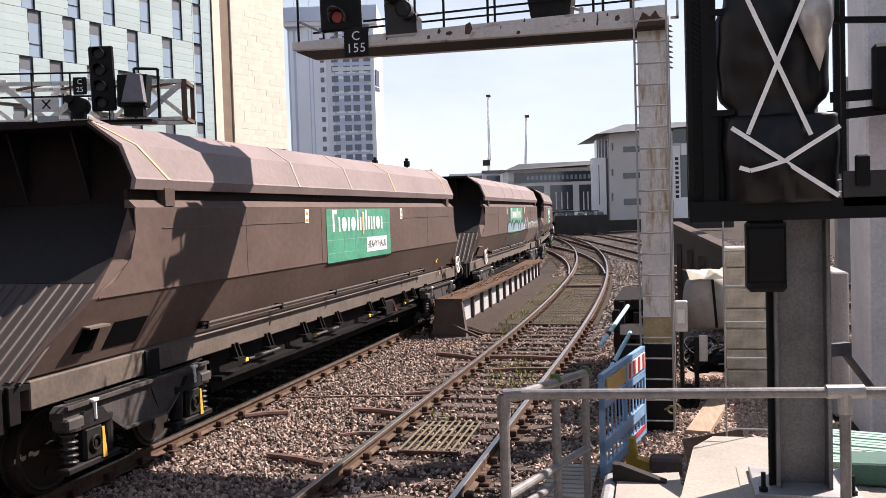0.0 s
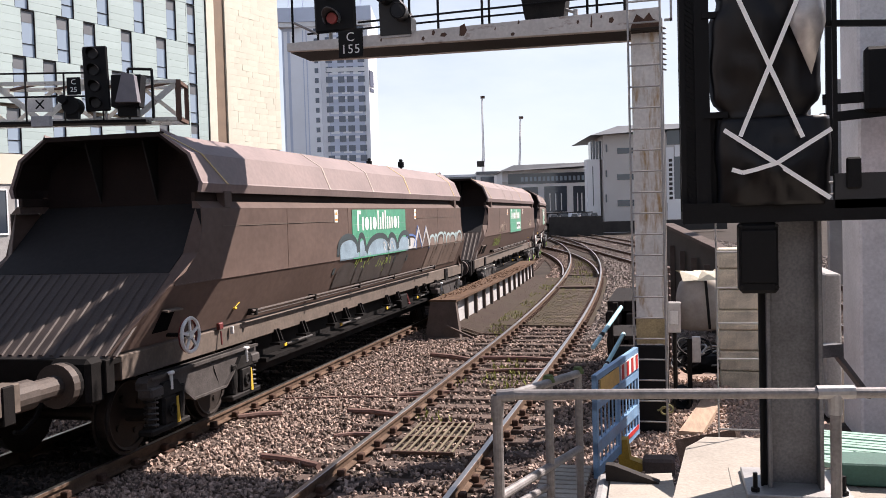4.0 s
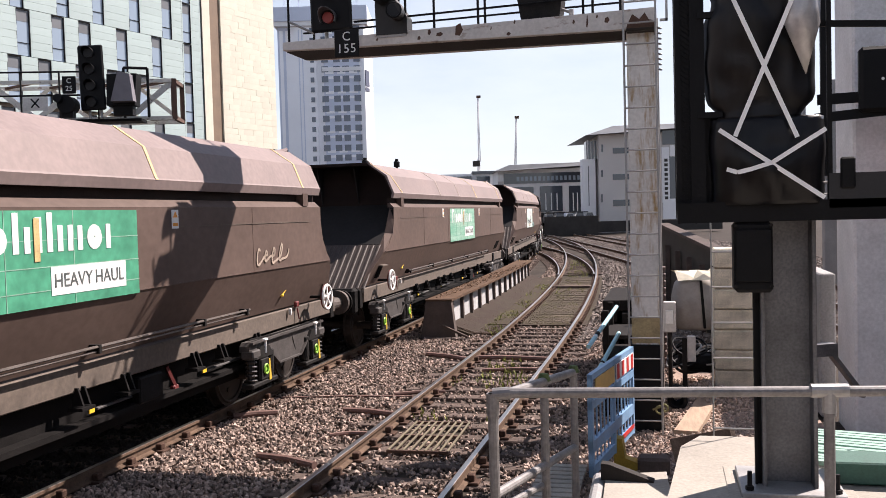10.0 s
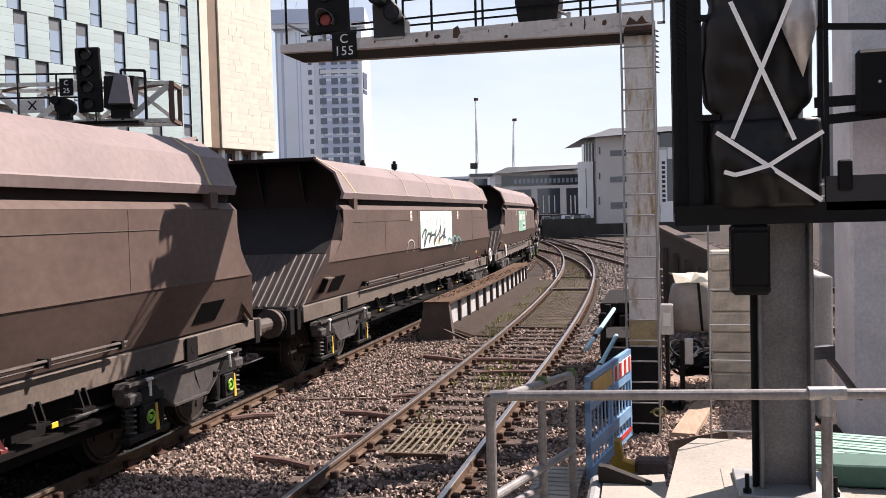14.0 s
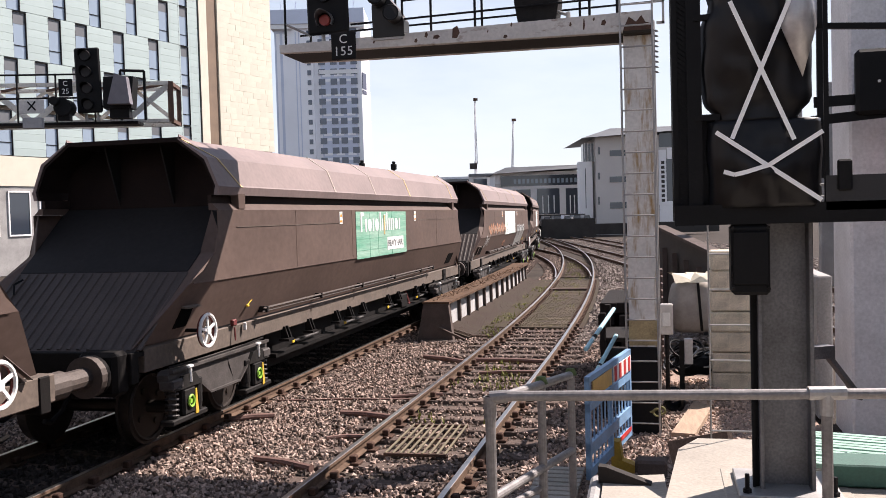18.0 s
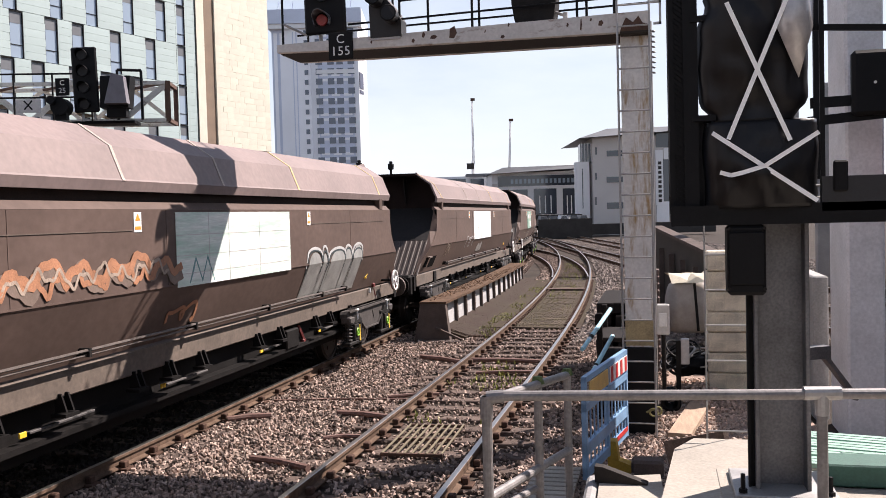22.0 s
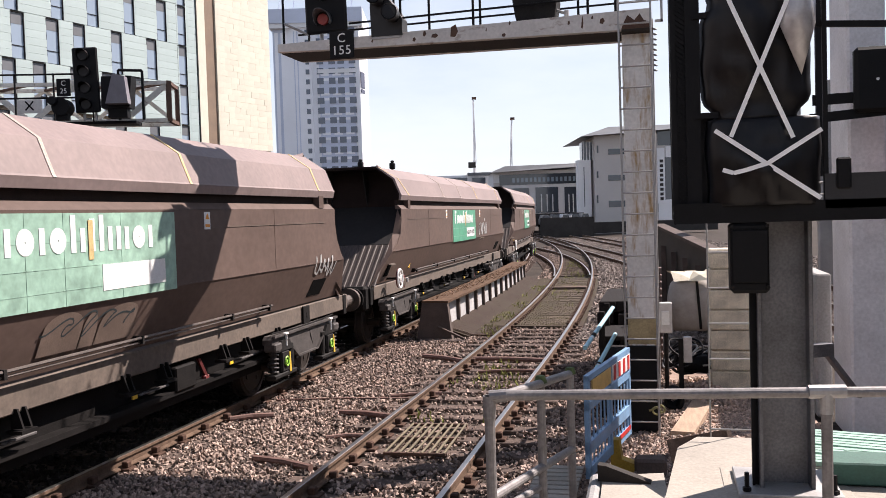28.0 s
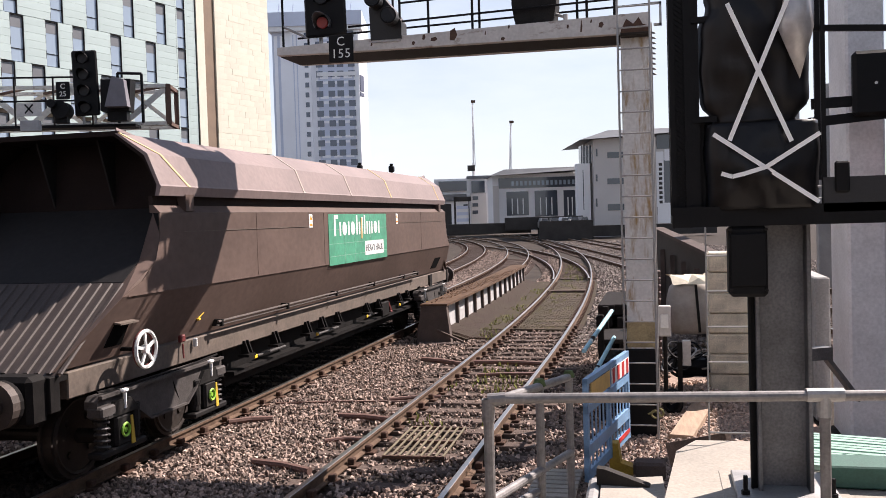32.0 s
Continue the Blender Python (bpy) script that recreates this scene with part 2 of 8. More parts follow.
# ---- mesh helpers ----
class Shape:
    """Collects simple solids into one mesh."""

    def __init__(self):
        self.v, self.f = [], []

    def add(self, verts, faces):
        o = len(self.v)
        self.v += [tuple(p) for p in verts]
        self.f += [tuple(i + o for i in f) for f in faces]
        return self

    def box(self, x0, x1, y0, y1, z0, z1, m=None):
        p = [(x, y, z) for z in (z0, z1) for y in (y0, y1) for x in (x0, x1)]
        if m is not None:
            p = [m @ Vector(q) for q in p]
        return self.add(p, [(0, 2, 3, 1), (4, 5, 7, 6), (0, 1, 5, 4), (2, 6, 7, 3), (0, 4, 6, 2), (1, 3, 7, 5)])

    def bevel_box(self, x0, x1, y0, y1, z0, z1, b=0.01, m=None):
        """A box with chamfered edges."""
        v = []
        for z, s in ((z0, 1), (z0 + b, 0), (z1 - b, 0), (z1, 1)):
            c = b if s else 0
            v += [(x0 + b, y0 + c, z), (x1 - b, y0 + c, z), (x1 - c, y0 + b, z), (x1 - c, y1 - b, z), (x1 - b, y1 - c, z), (x0 + b, y1 - c, z), (x0 + c, y1 - b, z), (x0 + c, y0 + b, z)]
        if m is not None:
            v = [m @ Vector(q) for q in v]
        f = [tuple(reversed(range(8))), tuple(range(24, 32))]
        for k in range(3):
            for i in range(8):
                j = (i + 1) % 8
                f.append((k * 8 + i, k * 8 + j, k * 8 + 8 + j, k * 8 + 8 + i))
        return self.add(v, f)

    def rod(self, a, b, r, n=8, r2=None):
        a, b = Vector(a), Vector(b)
        d = (b - a).normalized()
        u = d.orthogonal().normalized()
        w = d.cross(u)
        v = []
        for p, rr in ((a, r), (b, r if r2 is None else r2)):
            v += [p + (u * math.cos(2 * math.pi * i / n) + w * math.sin(2 * math.pi * i / n)) * rr for i in range(n)]
        f = [(i, (i + 1) % n, n + (i + 1) % n, n + i) for i in range(n)]
        return self.add(v, f + [tuple(reversed(range(n))), tuple(range(n, 2 * n))])

    def path(self, pts, r, n=6):
        for a, b in zip(pts, pts[1:]):
            self.rod(a, b, r, n)
        return self

    def beam(self, a, b, w, h, up=(0, 0, 1)):
        """A bar of rectangular section from a to b."""
        a, b = Vector(a), Vector(b)
        d = (b - a).normalized()
        s = d.cross(Vector(up))
        s = s.normalized() if s.length > 1e-6 else d.orthogonal().normalized()
        u = s.cross(d)
        v = [p + s * x * w / 2 + u * z * h / 2 for p in (a, b) for x, z in ((-1, -1), (1, -1), (1, 1), (-1, 1))]
        return self.add(v, [(0, 1, 5, 4), (1, 2, 6, 5), (2, 3, 7, 6), (3, 0, 4, 7), (3, 2, 1, 0), (4, 5, 6, 7)])

    def prism(self, poly, axis, lo, hi):
        """A polygon pushed along an axis; poly holds the two other coordinates in x, y, z order."""
        def at(p, h):
            q = list(p)
            q.insert("xyz".index(axis), h)
            return q
        n = len(poly)
        v = [at(p, lo) for p in poly] + [at(p, hi) for p in poly]
        return self.add(v, [(i, (i + 1) % n, n + (i + 1) % n, n + i) for i in range(n)] + [tuple(reversed(range(n))), tuple(range(n, 2 * n))])

    def sweep(self, section, stations):
        """An open or closed section (x, z) carried along stations (x, y, z, heading)."""
        n = len(section)
        v = []
        for x, y, z, h in stations:
            c, s = math.cos(h), math.sin(h)
            v += [(x + c * a, y + s * a, z + b) for a, b in section]
        f = []
        for k in range(len(stations) - 1):
            for i in range(n):
                j = (i + 1) % n
                f.append((k * n + i, k * n + j, k * n + n + j, k * n + n + i))
        return self.add(v, f + [tuple(reversed(range(n))), tuple(range(len(v) - n, len(v)))])

    def ring(self, c, axis, r, t, n=20, k=6):
        """A torus of radius r and tube t about an axis."""
        c, d = Vector(c), Vector(axis).normalized()
        u = d.orthogonal().normalized()
        w = d.cross(u)
        v = []
        for i in range(n):
            a = 2 * math.pi * i / n
            e = u * math.cos(a) + w * math.sin(a)
            v += [c + e * (r + t * math.cos(2 * math.pi * j / k)) + d * t * math.sin(2 * math.pi * j / k) for j in range(k)]
        return self.add(v, [(i * k + j, ((i + 1) % n) * k + j, ((i + 1) % n) * k + (j + 1) % k, i * k + (j + 1) % k) for i in range(n) for j in range(k)])

    def mesh(self, name, material, smooth=False):
        me = bpy.data.meshes.new(name)
        me.from_pydata([tuple(p) for p in self.v], [], self.f)
        bm = bmesh.new()
        bm.from_mesh(me)
        bmesh.ops.recalc_face_normals(bm, faces=bm.faces)
        bm.to_mesh(me)
        bm.free()
        if material:
            me.materials.append(material)
        if smooth:
            me.shade_smooth()
        return me


def part(name, shape, material, parent=None, label="", smooth=False):
    me = shape if isinstance(shape, bpy.types.Mesh) else shape.mesh(name, material, smooth)
    ob = new(name, me)
    if parent:
        ob.parent = parent
    if label:
        tagged(ob, label)
    return ob


def thing(name, m, label, category, group="", kind=""):
    ob = new(name)
    ob.matrix_basis = m
    return tagged(ob, label, category, group, kind)


def letters(name, text, size, m, material, parent, label="", depth=0.002):
    """Built-in font turned into a mesh."""
    cu = bpy.data.curves.new(name, "FONT")
    cu.body, cu.size, cu.extrude, cu.resolution_u = text, size, depth, 3
    cu.align_x, cu.align_y = "CENTER", "CENTER"
    tmp = bpy.data.objects.new(name, cu)
    me = bpy.data.meshes.new_from_object(tmp)
    bpy.data.objects.remove(tmp)
    me.transform(m)
    me.materials.clear()
    me.materials.append(material)
    ob = new(name, me)
    ob.parent = parent
    if label:
        tagged(ob, label)
    return ob


def setting(name, shape, material, label, smooth=False, kind="structure", category=""):
    ob = new(name, shape.mesh(name, material, smooth))
    return tagged(ob, label, category or name.replace("_", " "), kind=kind)


# ---- plan: the lines of the tracks ----
def line_b(y):
    u = max(0.0, y - 21)
    return -6.97 - 0.00135 * u * u - 6e-6 * u ** 3


def line_a(y):
    u = max(0.0, y - 16)
    return -2.88 - 0.0015 * u * u


def line_c(y):
    return line_b(y) - 3.35


def line_d(y):
    u = max(0.0, 30 - y)
    return 2.8 - 0.225 * (y - 30) - 0.0045 * u * u


def line_e(y):
    u = max(0.0, 40 - y)
    return 4.6 - 0.225 * (y - 40) - 0.004 * u * u


def stations(line, y0, y1, dx=0.0, z=0.0, step=1.5):
    out = []
    n = max(2, int((y1 - y0) / step))
    for i in range(n + 1):
        y = y0 + (y1 - y0) * i / n
        h = -math.atan((line(y + 0.05) - line(y - 0.05)) / 0.1)
        out.append((line(y) + dx * math.cos(h), y + dx * math.sin(h), z, h))
    return out


# ---- ground and tracks ----
RAIL = [(-0.065, -0.145), (0.065, -0.145), (0.065, -0.13), (0.012, -0.115), (0.012, -0.045), (0.035, -0.035), (0.035, -0.004), (0.028, 0.0), (-0.028, 0.0), (-0.035, -0.004), (-0.035, -0.035), (-0.012, -0.045), (-0.012, -0.115), (-0.065, -0.13)]
HEAD = [(-0.031, 0.0005), (0.031, 0.0005), (0.026, 0.003), (-0.026, 0.003)]

g = Shape()
g.add([(-3000, -60, -0.22), (3000, -60, -0.22), (3000, 3500, -0.22), (-3000, 3500, -0.22)], [(0, 1, 2, 3)])
setting("ground", g, M_GROUND, "brown-grey stony ballast and dirt under the tracks", category="ground")

SLEEPER_MESH = Shape().bevel_box(-1.3, 1.3, -0.125, 0.125, -0.14, 0.0, 0.012).mesh("sleeper", M_SLEEPER)


def track(name, line, y0, y1, label, sleepers, near=40.0, step=0.63):
    top = thing(name, pose(0, 0, 0), label, "railway track", kind="structure")
    for dx in (-0.7525, 0.7525):
        r = part("rail", Shape().sweep(RAIL, stations(line, y0, y1, dx)), M_RAILRUST, top, "rust-brown steel rail")
        part("running_surface", Shape().sweep(HEAD, stations(line, y0, y1, dx)), M_RAILTOP, r, "polished steel top of the rail")
    chairs, rest = Shape(), Shape()
    rng = random.Random(name)
    y = sleepers[0]
    while y < sleepers[1]:
        h = -math.atan((line(y + 0.05) - line(y - 0.05)) / 0.1)
        m = Matrix.Translation((line(y), y, -0.165 + rng.uniform(-0.008, 0.008))) @ Matrix.Rotation(h + rng.uniform(-0.012, 0.012), 4, "Z")
        if y < near:
            s = part("sleeper", SLEEPER_MESH, None, top)
            s.matrix_basis = m
        else:
            rest.box(-1.3, 1.3, -0.125, 0.125, -0.14, 0.0, m)
        for dx in (-0.7525, 0.7525):
            c = m @ Matrix.Translation((dx, 0, 0))
            chairs.bevel_box(-0.17, 0.17, -0.09, 0.09, 0, 0.035, 0.008, c)
            chairs.bevel_box(0.04, 0.12, -0.05, 0.05, 0.03, 0.11, 0.012, c)
            chairs.bevel_box(-0.12, -0.04, -0.05, 0.05, 0.03, 0.11, 0.012, c)
        y += step * rng.uniform(0.97, 1.03)
    part("chairs", chairs, M_CHAIR, top, "rusty cast-iron rail chairs")["kind"] = "stuff"
    if rest.v:
        part("far_sleepers", rest, M_SLEEPER, top, "weathered timber sleepers further off")["kind"] = "stuff"
    return top


track("track_1", line_a, -30.0, 135, "curving ballasted track with rusty rails and timber sleepers", (-14.0, 23))
track("track_2", line_b, -30, 135, "curving track under the freight train with timber sleepers", (-14.0, 60))
track("track_3", line_c, -10, 135, "curving track beyond the freight train", (20, 100), near=20)
track("track_4", line_d, 6, 125, "track slanting in from the side, rusty rails", (30, 90), near=30)
track("track_5", line_e, 6, 135, "track slanting in from the side, rusty rails", (30, 90), near=30)


def line_f(y):
    return line_a(y) - 0.0022 * max(0.0, y - 32) ** 2


track("track_6", line_f, 38.2, 84, "track branching off at the switch, rusty rails", (40.5, 70), near=40)
tie = thing("switch_timber", pose(0, 0, 0), "dark timber baulk across the rails at the switch", "sleeper", kind="structure")
part("baulk", Shape().bevel_box(-4.15, -2.65, 32.6, 32.9, -0.16, -0.03, 0.01), M_SLEEPER, tie)

# bridge deck plates beside track 1 and the longitudinal timbers that carry its rails
deck = Shape().sweep([(-1.55, -0.2), (1.0, -0.2), (1.0, -0.13), (-1.55, -0.10)], stations(line_a, 22.2, 38))
M_DECK = mat("deck_earth_moss", (0.056, 0.042, 0.034), 0.95, spec=0.1, var=0.5, scale=1.3, bump=0.5, fine=30, dark=(0.060, 0.050, 0.030))
# strip of darkened bed that paints the train's shade between the rails
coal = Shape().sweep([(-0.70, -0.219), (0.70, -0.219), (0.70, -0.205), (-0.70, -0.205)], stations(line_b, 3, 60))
setting("track_bed", coal, M_BEDSHADE, "ballast between the rails, coloured dark for the shade under the train", category="track bed")
bridge = setting("bridge_deck", deck, M_DECK, "dirty brown deck of a short railway bridge", category="bridge deck")
M_PLANK = mat("deck_timber", (0.098, 0.075, 0.062), 0.92, spec=0.1, var=0.45, scale=2.2, bump=0.5, fine=30, stretch=(0.6, 5, 5), rand=0.25, dark=(0.07, 0.058, 0.036))
PLANK = Shape().bevel_box(-0.63, 0.63, -0.24, 0.24, -0.02, 0.012, 0.008).mesh("plank", M_PLANK)
rng = random.Random(12)
for x, y, z, h in stations(line_a, 22.5, 37, 0.0, step=0.52):
    b = part("plank", PLANK, None, bridge)
    b.matrix_basis = Matrix.Translation((x, y, -0.121 + rng.uniform(-0.012, 0.006))) @ Matrix.Rotation(h + rng.uniform(-0.01, 0.01), 4, "Z")
lugs = Shape()
for dx in (-0.7525, 0.7525):
    for x, y, z, h in stations(line_a, 22.4, 37, dx, step=0.32):
        for o in (-0.11, 0.11):
            lugs.bevel_box(o - 0.035, o + 0.035, -0.06, 0.06, -0.13, -0.045, 0.012, Matrix.Translation((x, y, 0)) @ Matrix.Rotation(h, 4, "Z"))
lg = setting("rail_clips", lugs, M_CHAIR, "close rows of rusty rail clips along the bridge", kind="stuff", category="rail fixings")

# ---- girder between the tracks ----
gird = thing("bridge_girder", pose(0, 0, 0), "brown riveted bridge girder with pale panels between its stiffeners", "girder", kind="structure")


def girder_line(y):
    return (line_a(y) + line_b(y)) / 2 - 0.22


# earth banked against the girder
bank, n = Shape(), 0
rows = []
for k in range(34):
    y = 20.7 + k * 0.5
    g0, a0 = girder_line(y), line_a(y) - 0.87
    m0 = min(g0 + 0.78, a0 - 0.02)
    rows += [(g0 + 0.12, y, -0.22), (g0 + 0.12, y, 0.10), (m0, y, -0.11), (a0, y, -0.125), (a0, y, -0.22)]
fs = [(5 * k + i, 5 * k + i + 1, 5 * k + i + 6, 5 * k + i + 5) for k in range(33) for i in range(4)] + [(4, 3, 2, 1, 0), (165, 166, 167, 168, 169)]
bank.add(rows, fs)
setting("earth_bank", bank, mat("bank_earth", (0.046, 0.033, 0.028), 0.95, spec=0.1, var=0.45, scale=1.6, bump=0.6, fine=28, dark=(0.05, 0.040, 0.030)), "brown earth banked against the girder", category="earth bank")


GY0, GY1 = 20.3, 36.5
part("web", Shape().sweep([(-0.16, -0.2), (0.16, -0.2), (0.14, 0.66), (-0.14, 0.66)], stations(girder_line, GY0 + 0.1, GY1)), M_GIRDERPALE, gird, "pale grey web plate")
part("top_flange", Shape().sweep([(-0.32, 0.66), (0.32, 0.66), (0.32, 0.71), (-0.32, 0.71)], stations(girder_line, GY0, GY1)), mat("flange_orange_rust", (0.125, 0.078, 0.052), 0.9, spec=0.1, var=0.45, scale=3, bump=0.4, fine=30), gird, "rusty top flange with grit on it")
part("bottom_flange", Shape().sweep([(-0.45, -0.2), (0.75, -0.2), (0.75, -0.14), (0.16, 0.06), (-0.45, 0.0)], stations(girder_line, GY0 + 0.2, GY1 + 1.0)), M_DECK, gird, "brown sloping plate along its foot")
for x, y, z, h in stations(girder_line, GY0 + 0.55, GY1 - 0.2, 0, step=1.15):
    st = part("stiffener", Shape().prism([(0.1, -0.05), (0.23, -0.05), (0.22, 0.64), (0.1, 0.64)], "y", -0.06, 0.06), M_GIRDER, gird, "brown stiffener plate")
    st.matrix_basis = Matrix.Translation((x, y, 0)) @ Matrix.Rotation(h, 4, "Z")
x, y, z, h = stations(girder_line, GY0, GY0 + 1)[0]
part("end_post", Shape().add([(x - 0.42, y - 0.12, -0.2), (x + 0.42, y - 0.12, -0.2), (x + 0.42, y + 0.12, -0.2), (x - 0.42, y + 0.12, -0.2), (x - 0.3, y - 0.02, 0.66), (x + 0.3, y - 0.02, 0.66), (x + 0.3, y + 0.14, 0.66), (x - 0.3, y + 0.14, 0.66)], [(0, 1, 5, 4), (1, 2, 6, 5), (2, 3, 7, 6), (3, 0, 4, 7), (0, 3, 2, 1), (4, 5, 6, 7)]), M_GIRDER, gird, "tapered steel end plate")
part("end_angle", Shape().beam((x + 0.1, y - 0.14, 0.12), (x + 0.75, y - 0.35, -0.12), 0.05, 0.05).box(x - 0.3, x + 0.75, y - 0.45, y - 0.1, -0.2, -0.15), M_GIRDER, gird, "angle bracing at its foot")


# ---- the freight train ----
PITCH = 18.40
HB = 1.38                       # half width of the wagon body
CR, LEAN = 1.96, 0.41          # height of the crease below which the side leans inwards


def ribbon(s, pts, width, x):
    def off(z):
        return x if z > CR else x - (CR - z) * LEAN
    nrm = []
    for k in range(len(pts)):
        (ya, za), (yb, zb) = pts[max(0, k - 1)], pts[min(len(pts) - 1, k + 1)]
        d = math.hypot(yb - ya, zb - za) or 1
        nrm.append((-(zb - za) / d * width / 2, (yb - ya) / d * width / 2))
    v = []
    for i, ((y, z), (ny, nz)) in enumerate(zip(pts, nrm)):
        lift = 0.00003 * i          # later strokes lie over earlier ones
        for e in (1, -1):
            v += [(off(z + e * nz) + lift, y + e * ny, z + e * nz), (off(z + e * nz) - 0.003, y + e * ny, z + e * nz)]
    f = []
    for k in range(len(pts) - 1):
        a, b = 4 * k, 4 * k + 4
        f += [(a, b, b + 2, a + 2), (a + 3, b + 3, b + 1, a + 1), (a, a + 1, b + 1, b), (a + 2, b + 2, b + 3, a + 3)]
    s.add(v, f)


def rounded(pts, times=2):
    """A polyline with its corners cut."""
    for _ in range(times):
        out = [pts[0]]
        for (a, b), (c, d) in zip(pts, pts[1:]):
            out += [(0.75 * a + 0.25 * c, 0.75 * b + 0.25 * d), (0.25 * a + 0.75 * c, 0.25 * b + 0.75 * d)]
        pts = out + [pts[-1]]
    return pts


def field(s, tops, z0, x):
    """A painted field between a floor height and a line of tops, bent at the crease."""
    for (ya, za), (yb, zb) in zip(tops, tops[1:]):
        lev = [(z0, z0)] + ([(CR, CR)] if z0 < CR < min(za, zb) else []) + [(za, zb)]
        for (a0, b0), (a1, b1) in zip(lev, lev[1:]):
            q = [(ya, a0), (yb, b0), (yb, b1), (ya, a1)]
            v = [(x - max(0.0, CR - z) * LEAN, y, z) for y, z in q]
            s.add(v + [(a - 0.003, b, c) for a, b, c in v], [(0, 1, 2, 3), (7, 6, 5, 4)])


def strokes(seed, y0, y1, z0, z1, width, loops=5, manner=0):
    """Abstract spray-can marks on the wagon side: 0 loops, 1 arches, 2 zigzag, 3 filled arches, 4 scribble, 5 flames."""
    rng = random.Random(seed)
    s = Shape()
    x = HB + 0.010 + 0.0004 * (seed % 11)
    step = (y1 - y0) / loops
    h = z1 - z0
    if manner in (0, 5):
        pts = []
        for i in range(loops * 14 + 1):
            t = i / (loops * 14)
            a = 2 * math.pi * loops * t
            if manner == 0:
                pts.append((y0 + (y1 - y0) * t + 0.3 * h * math.cos(a + seed), (z0 + z1) / 2 + h / 2 * math.sin(a) * (0.65 + 0.35 * math.sin(3.1 * t * loops + seed))))
            else:
                pts.append((y0 + (y1 - y0) * t, (z0 + z1) / 2 + h * (0.32 * math.sin(a) + 0.22 * math.sin(a * 0.37 + seed) + 0.12 * math.sin(a * 2.3))))
        ribbon(s, pts, width, x)
    elif manner in (1, 3):
        for k in range(loops):
            a, b = (y0 + step * (q + 0.32 * math.sin(q * 2.4) * (0 < q < loops)) for q in (k, k + 1))
            top = z1 - rng.uniform(0, 0.18) * h
            arch = [(a, z0)]
            for i in range(13):
                q = math.pi * i / 12
                arch.append(((a + b) / 2 - (b - a) * 0.47 * math.cos(q) + 0.12 * (b - a) * math.sin(k * 3.7) * math.sin(q) + rng.uniform(-0.006, 0.006), top - 0.45 * h + 0.45 * h * math.sin(q) ** 0.8))
            arch.append((b, z0))
            if manner == 1:
                ribbon(s, arch, width, x)
            else:
                field(s, arch[1:-1], z0, x)
    elif manner == 2:
        ribbon(s, [(y0 + (y1 - y0) * i / (2 * loops), (z0 if i % 2 == 0 else z1) + rng.uniform(-0.1, 0.1) * h) for i in range(2 * loops + 1)], width, x)
    elif manner == 6:
        # a row of separate marks, hooks, loops and zigzags by turns
        for k in range(loops):
            a, w = y0 + step * k, step * rng.uniform(0.62, 0.8)
            p1, p2, g = rng.uniform(0, 6.28), rng.uniform(0, 6.28), rng.uniform(1.25, 1.6)
            pts = [(a + w * (0.5 + 0.5 * math.cos(p1 + 0.62 * q)), (z0 + z1) / 2 + h / 2 * math.sin(p2 + 0.62 * g * q)) for q in range(8)]
            ribbon(s, rounded(pts), width, x)
        ribbon(s, [(y0 + 0.68 * (y1 - y0), z1 + 0.12 * h), (y0 + 0.69 * (y1 - y0), z1 + 0.34 * h)], width * 1.5, x)
    else:
        # a loose scribble: loops that lean, swell and shrink along the wall
        ph = [rng.uniform(0, 6.28) for _ in range(4)]
        pts = []
        for i in range(loops * 16 + 1):
            t = i / (loops * 16)
            a = 2 * math.pi * loops * t
            amp = 0.32 + 0.14 * math.sin(a * 0.31 + ph[0])
            z = (z0 + z1) / 2 + h * (amp * math.sin(a + ph[1]) + 0.12 * math.sin(2.1 * a + ph[2]))
            pts.append((y0 + (y1 - y0) * t + step * 0.38 * math.cos(a + ph[3]) + 0.25 * (z - z0), z))
        ribbon(s, pts, width, x)
    return s


FLIP = Matrix.Rotation(math.pi, 4, "Z")


def slab6(v, dx, dy, dz=0.0):
    """A sheet from four corners, thickened by an offset."""
    return Shape().add(v + [(a + dx, b + dy, c + dz) for a, b, c in v], [(0, 1, 2, 3), (7, 6, 5, 4), (0, 4, 5, 1), (2, 6, 7, 3), (1, 5, 6, 2), (3, 7, 4, 0)])


def lower_x(z, d=0.0):
    """Outer x of the inward-sloping lower sheet."""
    return HB - (CR - z) * LEAN + d


M_REDDARK = mat("dull_red_lever", (0.16, 0.022, 0.02), 0.6, var=0.3, scale=8)


M_BUFFER = mat("buffer_worn_steel", (0.085, 0.066, 0.056), 0.65, 0.2, var=0.4, scale=6)
# dark brown that carries the shade under the hood's lower edge
M_RECESS = mat("recess_brown_shade", (0.035, 0.023, 0.019), 0.8, spec=0.15, var=0.35, scale=3)
M_VOID = mat("dark_opening", (0.003, 0.003, 0.003), 0.95, spec=0.05, var=0.2)
M_LINEPALE = mat("hood_line_pale", (0.42, 0.34, 0.29), 0.6, var=0.3, scale=6)
M_WORD = mat("faded_dark_letters", (0.10, 0.115, 0.11), 0.6, var=0.4, scale=8)
M_STRIP = mat("dull_grey_strip", (0.09, 0.084, 0.082), 0.6, 0.2, var=0.3, scale=6)
M_PIPE = mat("dusty_steel_pipe", (0.13, 0.108, 0.095), 0.5, 0.3, var=0.3, scale=6)
M_SPRING = mat("spring_steel_grey", (0.050, 0.046, 0.044), 0.5, 0.4, var=0.35, scale=8)
# darker than the ribbed sheet, painting in the hood's shadow on the upper slope
M_LINER = mat("end_liner_shade_dark", (0.022, 0.020, 0.020), 0.7, spec=0.2, var=0.3, scale=2, bump=0.06, fine=14)
